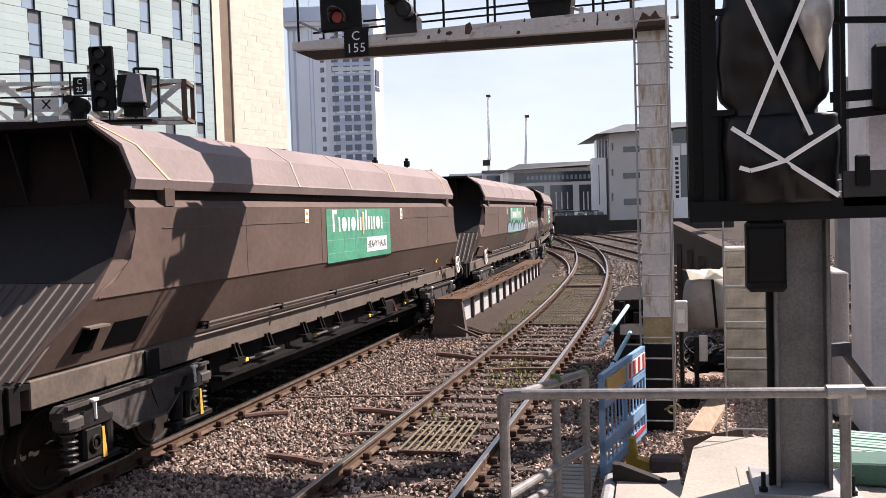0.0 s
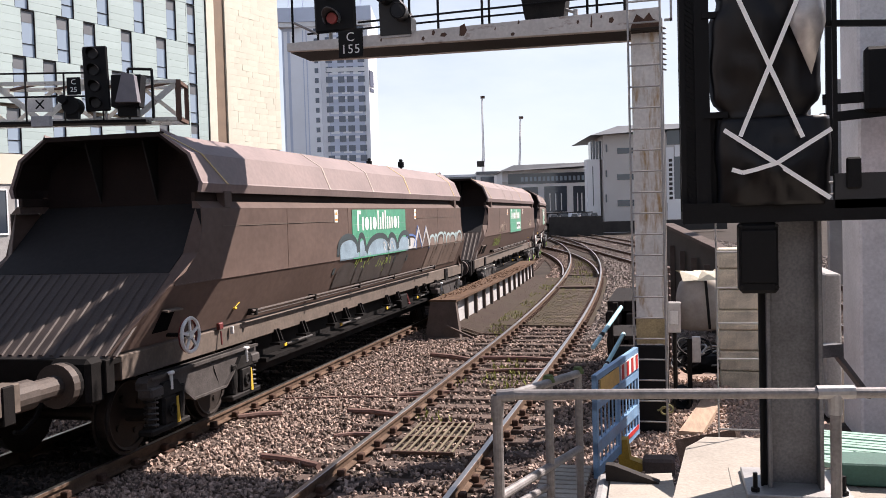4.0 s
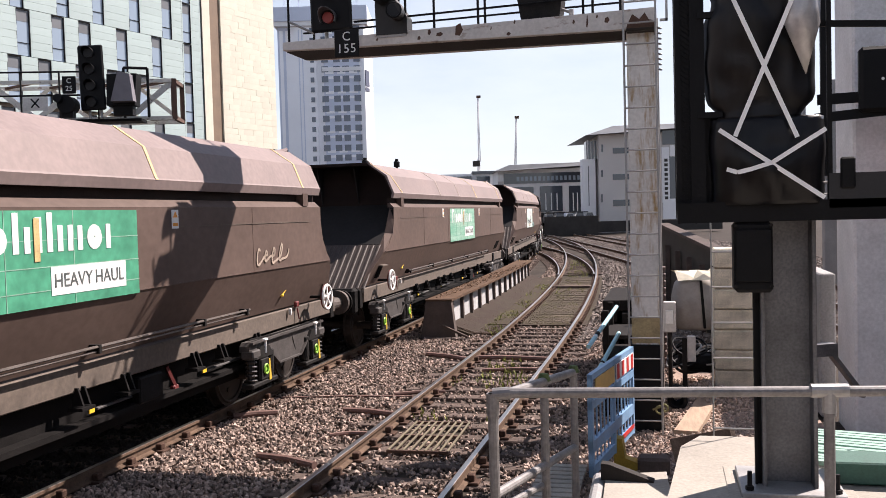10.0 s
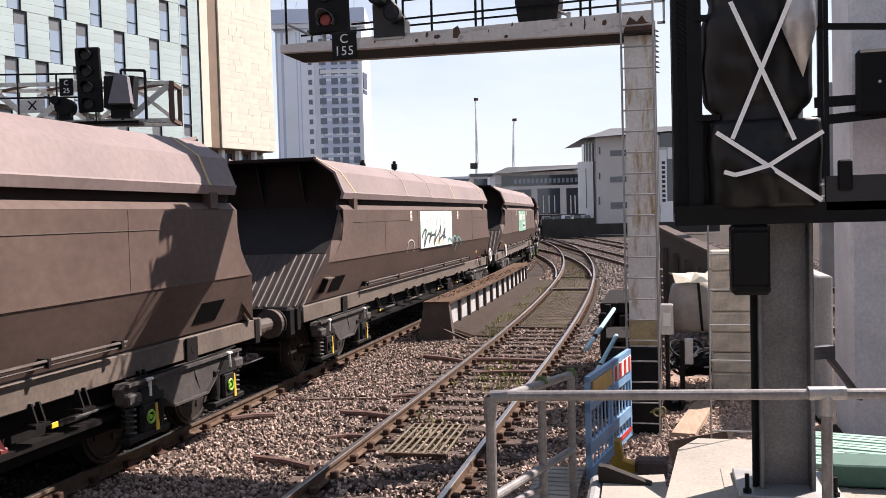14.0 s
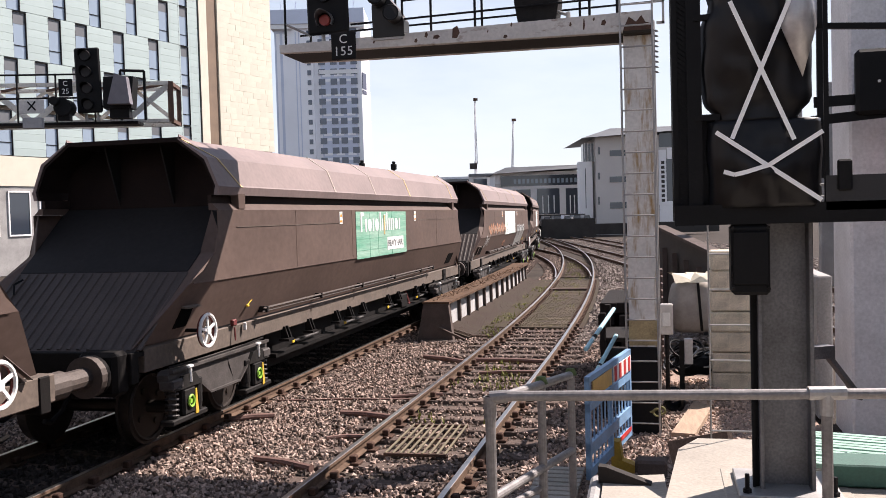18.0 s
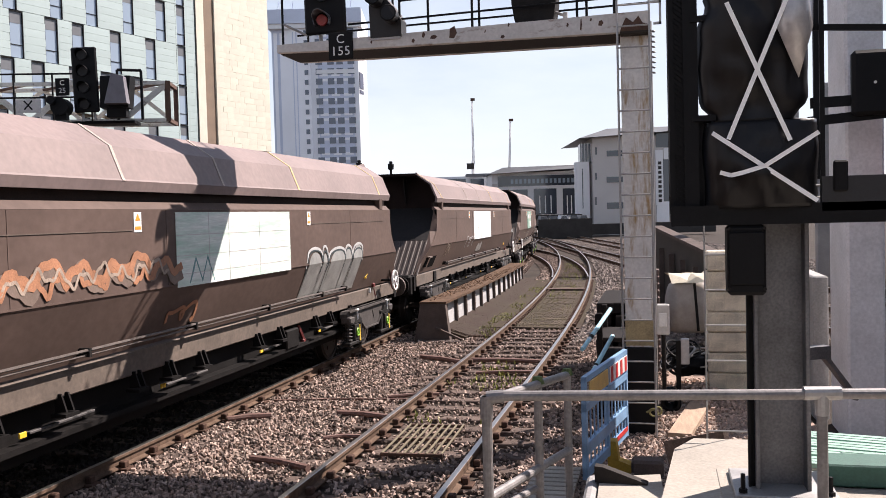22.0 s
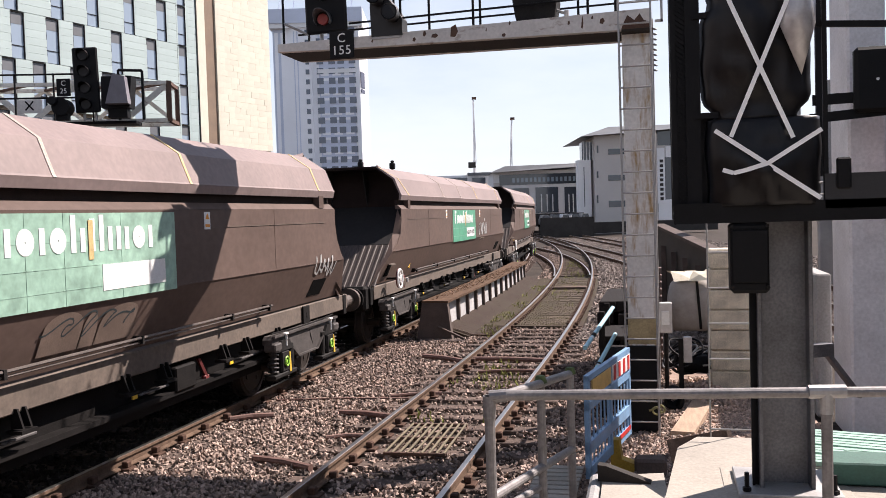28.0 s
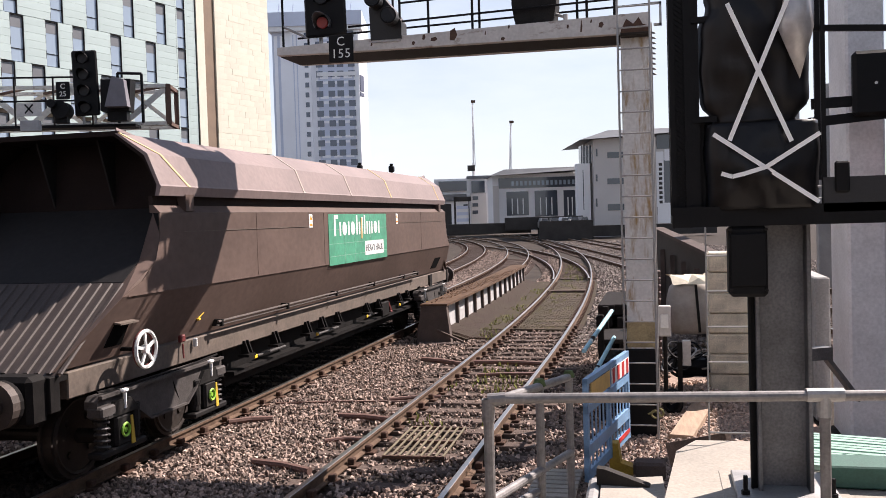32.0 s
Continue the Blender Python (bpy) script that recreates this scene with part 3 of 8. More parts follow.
M_STRAP = mat("yellow_strap", (0.62, 0.40, 0.04), 0.6, var=0.2, scale=8)


def wagon_meshes():
    """Meshes that all wagons share, for one side (x > 0) or one end (y > 0); the other takes a half turn."""
    o = {}
    prof = [(6.92, 2.86), (6.92, 2.62), (7.03, 2.32), (7.32, 2.10), (7.7, CR)]
    rear = [(6.92, 2.86), (6.92, 2.62), (7.0, 2.32), (7.15, 2.10), (7.30, CR)]
    poly = [(-y, z) for y, z in prof] + [(y, z) for y, z in reversed(rear)]
    o["side_panel"] = Shape().prism(poly, "x", HB - 0.014, HB).mesh("side_panel", M_WAGON)
    o["lower_panel"] = slab6([(HB, -7.7, CR), (HB, 7.30, CR), (1.105, 7.83, 1.29), (1.105, -8.5, 1.29)], -0.014, 0).mesh("lower_panel", M_WAGON)
    o["ledge"] = Shape().prism([(HB, 2.862), (1.29, 2.95), (1.24, 2.95), (1.24, 2.862)], "y", -6.9, 6.9).mesh("ledge", M_WAGON)
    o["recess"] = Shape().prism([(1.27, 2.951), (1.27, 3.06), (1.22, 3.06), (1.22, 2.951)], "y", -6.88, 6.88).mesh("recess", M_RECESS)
    sec = [(1.37, 3.06), (1.40, 3.17), (1.385, 3.19), (1.24, 3.55), (0.87, 3.80), (0.83, 3.80), (1.20, 3.53), (1.345, 3.185), (1.32, 3.06)]
    o["hood_side"] = Shape().prism(sec, "y", -6.9, 6.9).mesh("hood_side", M_HOOD)
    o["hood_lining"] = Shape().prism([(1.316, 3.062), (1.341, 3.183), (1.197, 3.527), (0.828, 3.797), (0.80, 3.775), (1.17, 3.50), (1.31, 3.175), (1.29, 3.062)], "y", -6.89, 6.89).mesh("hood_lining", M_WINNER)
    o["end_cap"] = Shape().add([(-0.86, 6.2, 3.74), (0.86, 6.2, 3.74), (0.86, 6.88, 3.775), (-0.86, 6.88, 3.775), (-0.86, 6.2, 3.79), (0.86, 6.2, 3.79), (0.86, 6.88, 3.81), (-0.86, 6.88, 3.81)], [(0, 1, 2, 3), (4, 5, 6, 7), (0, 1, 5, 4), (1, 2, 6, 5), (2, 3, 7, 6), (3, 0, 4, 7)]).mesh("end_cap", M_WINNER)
    o["post"] = Shape().prism([(1.385, 2.88), (1.385, 3.08), (1.26, 3.08), (1.26, 2.88)], "y", -0.10, 0.10).mesh("post", M_WAGON)
    for n, m in (("line_tan", M_TAPE), ("line_pale", M_LINEPALE)):
        t = Shape().prism([(1.406, 3.172), (1.391, 3.193), (1.246, 3.555), (0.878, 3.806), (0.87, 3.80), (1.24, 3.55), (1.385, 3.19), (1.40, 3.17)], "y", -0.026, 0.026)
        o[n] = t.mesh("painted_line", m)
    o["line_slant"] = o["line_tan"].copy()
    o["line_slant"].transform(Matrix(((1, 0, 0, 0), (0, 1, -1.0, 3.17), (0, 0, 1, 0), (0, 0, 0, 1))))
    # sloping end sheet with straight pressed ribs
    o["end_sheet"] = slab6([(-1.13, 8.5, 1.25), (1.13, 8.5, 1.25), (1.205, 7.38, 2.10), (-1.205, 7.38, 2.10)], 0, -0.04, -0.04).mesh("end_sheet", M_CORR)
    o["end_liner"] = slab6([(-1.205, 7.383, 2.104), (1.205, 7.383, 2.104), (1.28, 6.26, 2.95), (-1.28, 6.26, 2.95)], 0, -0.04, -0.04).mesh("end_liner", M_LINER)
    rib = Shape()
    nz, ny = 0.797, 0.604           # outward normal of the slope
    for x0, x1 in ((-0.031, 0.031),):
        q = []
        for y, z in ((8.47, 1.273), (7.40, 2.085)):
            q += [(x0, y, z), (x0 + 0.012, y + ny * 0.015, z + nz * 0.015), (x1 - 0.012, y + ny * 0.015, z + nz * 0.015), (x1, y, z)]
        rib.add(q, [(0, 1, 5, 4), (1, 2, 6, 5), (2, 3, 7, 6), (0, 3, 2, 1), (4, 5, 6, 7), (0, 4, 7, 3)])
    o["end_rib"] = rib.mesh("rib", M_CORR)
    w = [(-1.3, 6.36, 2.90), (1.3, 6.36, 2.90), (1.26, 6.35, 3.06), (1.19, 6.3, 3.50), (0.84, 6.25, 3.78), (-0.84, 6.25, 3.78), (-1.19, 6.3, 3.50), (-1.26, 6.35, 3.06)]
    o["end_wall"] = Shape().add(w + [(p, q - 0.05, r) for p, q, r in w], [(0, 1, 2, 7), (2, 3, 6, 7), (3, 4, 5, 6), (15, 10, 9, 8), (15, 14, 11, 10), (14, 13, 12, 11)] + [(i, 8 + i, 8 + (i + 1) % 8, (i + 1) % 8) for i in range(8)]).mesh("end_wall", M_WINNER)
    for e in (1, -1):
        low, mid = (7.79, 7.27) if e > 0 else (8.508, 7.68)
        top_y = 7.09 - (0.62 if e > 0 else 0.0)
        g_ = slab6([(1.10, e * low, 1.29), (1.376, e * mid, CR), (1.374, e * 6.98, 2.32), (1.224, e * top_y, 2.32)], -0.008, -e * 0.008)
        q_ = slab6([(1.374, e * 6.98, 2.32), (1.374, e * 6.89, 2.62), (1.30, e * 6.89, 2.86), (1.224, e * top_y, 2.32)], -0.008, -e * 0.008)
        o["gusset%d" % e] = g_.add(q_.v, q_.f).mesh("gusset", M_WAGON)
        h_ = 6.32 if e > 0 else -6.90
        o["hatch%d" % e] = slab6([(lower_x(1.40, 0.006), h_ - 0.34, 1.40), (lower_x(1.40, 0.006), h_ + 0.26, 1.40), (lower_x(1.67, 0.006), h_ + 0.36, 1.67), (lower_x(1.67, 0.006), h_ - 0.26, 1.67)], -0.03, 0).mesh("hatch_opening", M_VOID)
        o["vent%d" % e] = slab6([(lower_x(1.42, 0.008), e * 7.58 - 0.16, 1.42), (lower_x(1.42, 0.008), e * 7.58 + 0.16, 1.42), (lower_x(1.68, 0.008), e * 7.53 + 0.14, 1.68), (lower_x(1.68, 0.008), e * 7.53 - 0.14, 1.68)], -0.03, 0).mesh("vent_opening", M_VOID)
        o["lip%d" % e] = slab6([(lower_x(1.68), e * 7.53 - 0.17, 1.69), (lower_x(1.68), e * 7.53 + 0.17, 1.69), (lower_x(1.68, 0.09), e * 7.53 + 0.17, 1.68), (lower_x(1.68, 0.09), e * 7.53 - 0.17, 1.68)], 0, 0, -0.02).mesh("vent_lip", M_SILL)
    o["hood_stay"] = Shape().add([(-0.012, 6.35, 2.95), (0.012, 6.35, 2.95), (-0.012, 6.30, 3.76), (0.012, 6.30, 3.76), (-0.012, 6.66, 3.76), (0.012, 6.66, 3.76)], [(0, 2, 4), (1, 5, 3), (0, 1, 3, 2), (2, 3, 5, 4), (0, 4, 5, 1)]).mesh("hood_stay", M_LINER)
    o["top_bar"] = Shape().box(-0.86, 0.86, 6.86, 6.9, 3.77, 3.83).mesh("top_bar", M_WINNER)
    o["top_ear"] = Shape().add([(0.82, 6.9, 3.8), (0.86, 6.9, 3.8), (0.86, 6.4, 3.8), (0.84, 6.9, 3.87)], [(0, 1, 2), (0, 3, 1), (1, 3, 2), (2, 3, 0)]).mesh("top_ear", M_HOOD)
    o["headstock"] = Shape().bevel_box(-1.15, 1.15, 8.44, 8.6, 0.9, 1.26, 0.01).bevel_box(-0.5, 0.5, 8.2, 8.44, 0.7, 0.95, 0.02).mesh("headstock", M_UNDER)
    o["buffer"] = Shape().rod((0.87, 8.6, 1.06), (0.87, 8.76, 1.06), 0.15, 16).rod((0.87, 8.74, 1.06), (0.87, 8.9, 1.06), 0.115, 14).rod((0.87, 8.9, 1.06), (0.87, 8.95, 1.06), 0.23, 20).bevel_box(0.63, 1.11, 8.55, 8.84, 0.80, 1.30, 0.05).mesh("buffer", M_UNDER)
    o["drawhook"] = Shape().rod((0, 8.4, 0.98), (0, 8.95, 0.94), 0.06, 8).mesh("drawhook", M_UNDER)
    o["hose"] = Shape().path([(0.3, 8.5, 0.85), (0.31, 8.68, 0.62), (0.34, 8.85, 0.52), (0.35, 8.95, 0.55)], 0.028, 6).mesh("hose", M_UNDER)
    o["sill"] = Shape().bevel_box(0.94, 1.135, -8.55, 8.28, 0.985, 1.262, 0.012).mesh("sill", M_SILL)
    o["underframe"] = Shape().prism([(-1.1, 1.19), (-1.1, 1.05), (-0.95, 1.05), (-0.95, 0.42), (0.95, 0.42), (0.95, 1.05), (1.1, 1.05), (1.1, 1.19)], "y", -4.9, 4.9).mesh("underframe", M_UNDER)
    o["centre_sill"] = Shape().bevel_box(-0.3, 0.3, 4.9, 8.7, 0.7, 1.19, 0.01).mesh("centre_sill", M_UNDER)
    o["end_floor"] = Shape().box(-1.13, 1.13, 4.9, 8.7, 1.19, 1.24).mesh("end_floor", M_UNDER)
    # fittings
    o["jacking_plate"] = Shape().bevel_box(1.342, 1.37, -0.14, 0.14, 0.98, 1.31, 0.008).rod((1.37, 0.02, 1.16), (1.376, 0.02, 1.16), 0.05, 12).mesh("jacking_plate", M_UNDER)
    lug = Shape()
    for q in (-0.055, 0.055):
        lug.prism([(1.30, 0.90), (1.43, 0.91), (1.37, 1.09), (1.30, 1.09)], "y", q - 0.012, q + 0.012)
    o["bracket"] = lug.box(1.28, 1.45, -0.11, 0.11, 0.86, 0.895).mesh("bracket", M_UNDER)
    o["side_pipe"] = Shape().rod((1.27, -5.6, 1.425), (1.27, 4.6, 1.425), 0.017, 6).mesh("side_pipe", M_PIPE)
    o["side_rod"] = Shape().rod((1.25, -5.6, 1.375), (1.25, 4.6, 1.375), 0.013, 6).mesh("side_rod", M_PIPE)
    o["pipe_clip"] = Shape().box(1.12, 1.292, -0.02, 0.02, 1.355, 1.447).mesh("pipe_clip", M_BOGIE)
    o["air_tank"] = Shape().rod((0.80, -3.0, 0.66), (0.80, -1.6, 0.66), 0.16, 14).mesh("air_tank", M_UNDER)
    o["valve_box"] = Shape().bevel_box(0.96, 1.15, 2.0, 2.5, 0.62, 0.93, 0.02).mesh("valve_box", M_UNDER)
    o["door_bar"] = Shape().box(0.96, 1.12, -4.9, 4.9, 0.58, 0.64).mesh("door_bar", M_UNDER)
    o["marker"] = Shape().bevel_box(1.25, 1.27, -0.05, 0.05, 0.755, 0.81, 0.004).mesh("marker", M_YELLOW)
    o["edge_strip"] = Shape().bevel_box(1.2, 1.25, 0.12, 1.15, 0.76, 0.785, 0.004).mesh("edge_strip", M_STRIP)
    o["brake_lever"] = Shape().beam((1.22, 2.45, 0.98), (1.27, 2.56, 0.72), 0.04, 0.04).bevel_box(1.22, 1.29, 2.50, 2.62, 0.66, 0.74, 0.015).mesh("brake_lever", M_REDDARK)
    o["warning_label"] = Shape().bevel_box(HB, HB + 0.006, -0.075, 0.075, 2.61, 2.83, 0.002).mesh("warning_label", M_WHITE)
    o["label_mark"] = Shape().prism([(-0.05, 2.74), (0.05, 2.74), (0, 2.815)], "x", HB + 0.006, HB + 0.009).mesh("label_mark", M_ORANGE)
    o["label_bar"] = Shape().box(HB + 0.006, HB + 0.009, -0.055, 0.055, 2.64, 2.675).mesh("label_bar", M_ORANGE)
    o["seam"] = Shape().box(HB, HB + 0.004, -0.006, 0.006, CR + 0.015, 2.855).mesh("seam", M_WAGON)
    o["cable_line"] = Shape().box(HB, HB + 0.008, -2.0, 2.0, 2.628, 2.635).mesh("cable_line", M_SILL)
    o["crease"] = Shape().box(HB, HB + 0.006, -7.6, 7.2, CR - 0.005, CR + 0.012).mesh("crease", M_WAGON)
    o["release_rod"] = Shape().path([(0.98, 7.62, 2.04), (1.06, 7.70, 1.98), (1.0, 7.78, 1.86)], 0.014, 5).mesh("release_rod", M_BLACK)
    # bogie
    poly = [(-1.36, 0.84), (-1.30, 0.89), (1.30, 0.89), (1.36, 0.84), (1.36, 0.76), (0.80, 0.74), (0.40, 0.47), (-0.40, 0.47), (-0.80, 0.74), (-1.36, 0.76)]
    o["side_frame"] = Shape().prism(poly, "x", 1.0, 1.15).prism([(-1.34, 0.865), (1.34, 0.865), (1.34, 0.90), (-1.34, 0.90)], "x", 1.15, 1.20).prism([(-0.82, 0.735), (-0.41, 0.46), (0.41, 0.46), (0.82, 0.735), (0.80, 0.755), (0.40, 0.485), (-0.40, 0.485), (-0.80, 0.755)], "x", 1.15, 1.19).mesh("side_frame", M_FRAME)
    o["bolster"] = Shape().bevel_box(-1.0, 1.0, -0.25, 0.25, 0.45, 0.88, 0.02).mesh("bogie", M_UNDER)
    o["axlebox"] = Shape().bevel_box(1.02, 1.2, -0.15, 0.15, 0.30, 0.64, 0.03).bevel_box(1.02, 1.2, -0.42, 0.42, 0.24, 0.31, 0.015).prism([(-0.3, 0.64), (0.3, 0.64), (0.14, 0.80), (-0.14, 0.80)], "x", 1.02, 1.2).mesh("axlebox", M_BOGIE)
    sp = Shape()
    for k in range(5):
        sp.ring((1.11, 0, 0.345 + k * 0.065), (0, 0.12, 1), 0.072, 0.016, 14, 6)
    o["coil_spring"] = sp.rod((1.11, 0, 0.31), (1.11, 0, 0.66), 0.055, 8).rod((1.11, 0, 0.65), (1.11, 0, 0.68), 0.12, 12).mesh("coil_spring", M_SPRING)
    o["damper_pot"] = Shape().rod((1.11, 0, 0.40), (1.11, 0, 0.70), 0.085, 14).bevel_box(1.12, 1.18, -0.07, 0.07, 0.50, 0.71, 0.015).rod((1.11, 0, 0.33), (1.11, 0, 0.40), 0.08, 12).mesh("damper_pot", M_BOGIE)
    o["spring_seat"] = Shape().bevel_box(1.02, 1.21, -0.13, 0.13, 0.66, 0.78, 0.02).mesh("spring_seat", M_FRAME)
    o["end_cover"] = Shape().rod((1.205, 0, 0.47), (1.215, 0, 0.47), 0.028, 12).ring((1.215, 0, 0.47), (1, 0, 0), 0.068, 0.015, 16, 5).mesh("end_cover", M_LIME)
    o["end_cover_dark"] = o["end_cover"].copy()
    o["end_cover_dark"].materials[0] = M_BOGIE
    o["damper_cap"] = Shape().rod((1.2, 0.02, 0.70), (1.2, 0.02, 0.88), 0.02, 6).bevel_box(1.17, 1.23, -0.045, 0.065, 0.87, 0.91, 0.012).mesh("damper_cap", M_WHITE)
    o["strap"] = Shape().prism([(0.11, 0.29), (0.18, 0.29), (0.145, 0.60), (0.11, 0.60)], "x", 1.2, 1.21).mesh("strap", M_STRAP)
    o["brake_pipe"] = Shape().path([(1.12, -1.3, 0.93), (1.12, -0.4, 0.90), (1.12, 0.4, 0.90), (1.12, 1.3, 0.93)], 0.014, 5).mesh("brake_pipe", M_UNDER)
    o["cable"] = Shape().path([(1.13, 0.1, 0.9), (1.15, 0.16, 0.72), (1.14, 0.26, 0.55), (1.13, 0.22, 0.48)], 0.012, 5).mesh("cable", M_UNDER)
    ws = Shape()
    for sx in (1, -1):
        a = sx * 0.70
        ws.rod((a - 0.0675, 0, 0), (a + 0.0675, 0, 0), 0.46, 28)
        ws.rod((sx * 0.62, 0, 0), (sx * 0.655, 0, 0), 0.49, 28)
        ws.ring((sx * 0.77, 0, 0), (1, 0, 0), 0.40, 0.025, 24, 5)
        for k in range(4):
            c, s_ = math.cos(k * math.pi / 2), math.sin(k * math.pi / 2)
            ws.rod((sx * 0.765, c * 0.24, s_ * 0.24), (sx * 0.785, c * 0.24, s_ * 0.24), 0.04, 8)
    o["wheelset"] = ws.rod((-1.05, 0, 0), (1.05, 0, 0), 0.08, 12).mesh("wheelset", M_WHEEL)
    for k in ("side_frame", "axlebox", "coil_spring", "damper_pot", "spring_seat", "end_cover", "end_cover_dark", "damper_cap", "strap", "brake_pipe", "cable"):
        o[k].transform(Matrix.Translation((0.14, 0, 0.07)))
    # fittings of the sill stand in line with it
    for k in ("jacking_plate", "bracket", "marker", "edge_strip", "brake_lever"):
        o[k].transform(Matrix.Translation((-0.20, 0.33, -0.055)))
    # lengthen: end fittings move out, long pieces stretch with them
    for k in ("side_panel", "lower_panel", "ledge", "recess", "hood_side", "hood_lining", "crease"):
        o[k].transform(Matrix.Diagonal((1, 1.028, 1, 1)))
    for k in ("end_sheet", "end_liner", "end_rib", "end_wall", "hood_stay", "end_cap", "top_bar", "top_ear", "headstock", "buffer", "drawhook", "hose", "release_rod"):
        o[k].transform(Matrix.Translation((0, 0.25 if k not in ("end_wall", "hood_stay", "top_bar", "top_ear", "end_cap") else 0.18, 0)))
    for k in ("gusset", "hatch", "vent", "lip"):
        for e in (1, -1):
            o[k + "%d" % e].transform(Matrix.Translation((0, e * 0.23, 0)))
    # longer buffers at the rear, where the frame is shorter
    o["buffer_rear"] = Shape().rod((0.87, 8.05, 1.06), (0.87, 8.70, 1.06), 0.15, 16).rod((0.87, 8.7, 1.06), (0.87, 9.1, 1.06), 0.115, 14).rod((0.87, 9.1, 1.06), (0.87, 9.2, 1.06), 0.23, 20).mesh("buffer", M_BUFFER)
    # mirror images for the far side
    for k in ("sill", "lower_panel", "side_panel", "crease", "gusset1", "gusset-1"):
        me = o[k].copy()
        me.transform(Matrix.Diagonal((-1, 1, 1, 1)))
        me.flip_normals()
        o[k + "_far"] = me
    return o


WM = wagon_meshes()


def fit(name, parent, key=None, m=None, label=""):
    ob = part(name, WM[key or name], None, parent, label)
    if m is not None:
        ob.matrix_basis = m
    return ob


def sign_panel(parent, state):
    face = {"green": M_GREEN, "painted": M_GREEN, "worn": M_GREENWORN, "pale": M_FADED, "white": M_WHITE, "bleached": M_FADED, "half": M_GREENFADE}[state]
    x = HB + 0.004
    lab = {"green": "green company panel with white lettering bars", "painted": "green company panel half covered by graffiti", "worn": "sun-faded green company panel with white lettering bars", "bleached": "panel bleached almost white with green streaks", "pale": "faded pale green company panel with peeling film", "white": "blank white panel on the side", "half": "peeling green and white panel"}[state]
    p = part("sign_panel", Shape().prism([(-1.7, 1.93), (1.7, 1.93), (1.7, 2.83), (-1.7, 2.83)], "x", x - 0.002, x + 0.004), face, parent, lab)
    grid = Shape()
    for z in (2.08, 2.30, 2.55):
        grid.box(x + 0.004, x + 0.007, -1.7, 1.7, z, z + 0.008)
    for y in (-0.9, -0.35, 0.6):
        grid.box(x + 0.004, x + 0.007, y, y + 0.008, 1.93, 2.83)
    part("panel_joint", grid, {"green": M_GREENFADE, "painted": M_GREENFADE, "worn": M_GREEN, "half": M_GREENFADE}.get(state, M_GANTRY), p)
    if state in ("white", "bleached"):
        return p
    bars = Shape()
    # company name as plain bars and rings
    y = -1.44
    for kind_, w, z0, z1 in (("bar", 0.085, 0, 0.37), ("tick", 0.12, 0.30, 0.37), ("bar", 0.08, 0, 0.25), ("ring", 0.24, 0, 0.25), ("bar", 0.08, 0, 0.25), ("ring", 0.24, 0, 0.25), ("bar", 0.08, 0, 0.37), ("bar", 0.08, 0, 0.24), ("bar", 0.09, 0, 0.33), ("bar", 0.08, 0, 0.37), ("bar", 0.08, 0, 0.25), ("bar", 0.08, 0, 0.25), ("bar", 0.08, 0, 0.24), ("ring", 0.24, 0, 0.25), ("bar", 0.08, 0, 0.25)):
        if kind_ == "ring":
            n_ = 14
            o_ = [(x + q, y + w / 2 + k_ * w / 2 * math.cos(2 * math.pi * i / n_), 2.44 + (z0 + z1) / 2 + k_ * (z1 - z0) / 2 * math.sin(2 * math.pi * i / n_)) for q in (0.004, 0.009) for k_ in (1.0, 0.08) for i in range(n_)]
            f_ = []
            for i in range(n_):
                e_ = (i + 1) % n_
                f_ += [(2 * n_ + i, 2 * n_ + e_, 3 * n_ + e_, 3 * n_ + i), (i, e_, 2 * n_ + e_, 2 * n_ + i), (n_ + i, 3 * n_ + i, 3 * n_ + e_, n_ + e_)]
            bars.add(o_, f_)
        else:
            bars.bevel_box(x + 0.004, x + 0.009, y, y + w, 2.44 + z0, 2.44 + z1, 0.002)
        y += w + (0.0 if kind_ == "bar" and z1 == 0.37 and y < -1.4 else 0.07)
    part("lettering_bar", bars, M_WHITE, p, "white bars of the company name")
    if state in ("pale", "painted"):
        return p
    yb = Shape().bevel_box(x + 0.009, x + 0.012, 0.03, 0.11, 2.36, 2.76, 0.002)
    part("emblem", yb, M_TAPE, p, "small yellow emblem stroke")
    wp = part("white_plate", Shape().prism([(0.25, 2.03), (1.45, 2.03), (1.45, 2.30), (0.25, 2.30)], "x", x + 0.004, x + 0.009), M_WHITE, p, "white plate with dark words")
    if state in ("green", "worn"):
        for word, yc in (("HEAVY", 0.58), ("HAUL", 1.16)):
            letters("word", word, 0.19, Matrix.Translation((x + 0.011, yc, 2.16)) @ Matrix(((0, 0, 1, 0), (1, 0, 0, 0), (0, 1, 0, 0), (0, 0, 0, 1))), M_WORD, wp, "faded dark capitals")
    return p


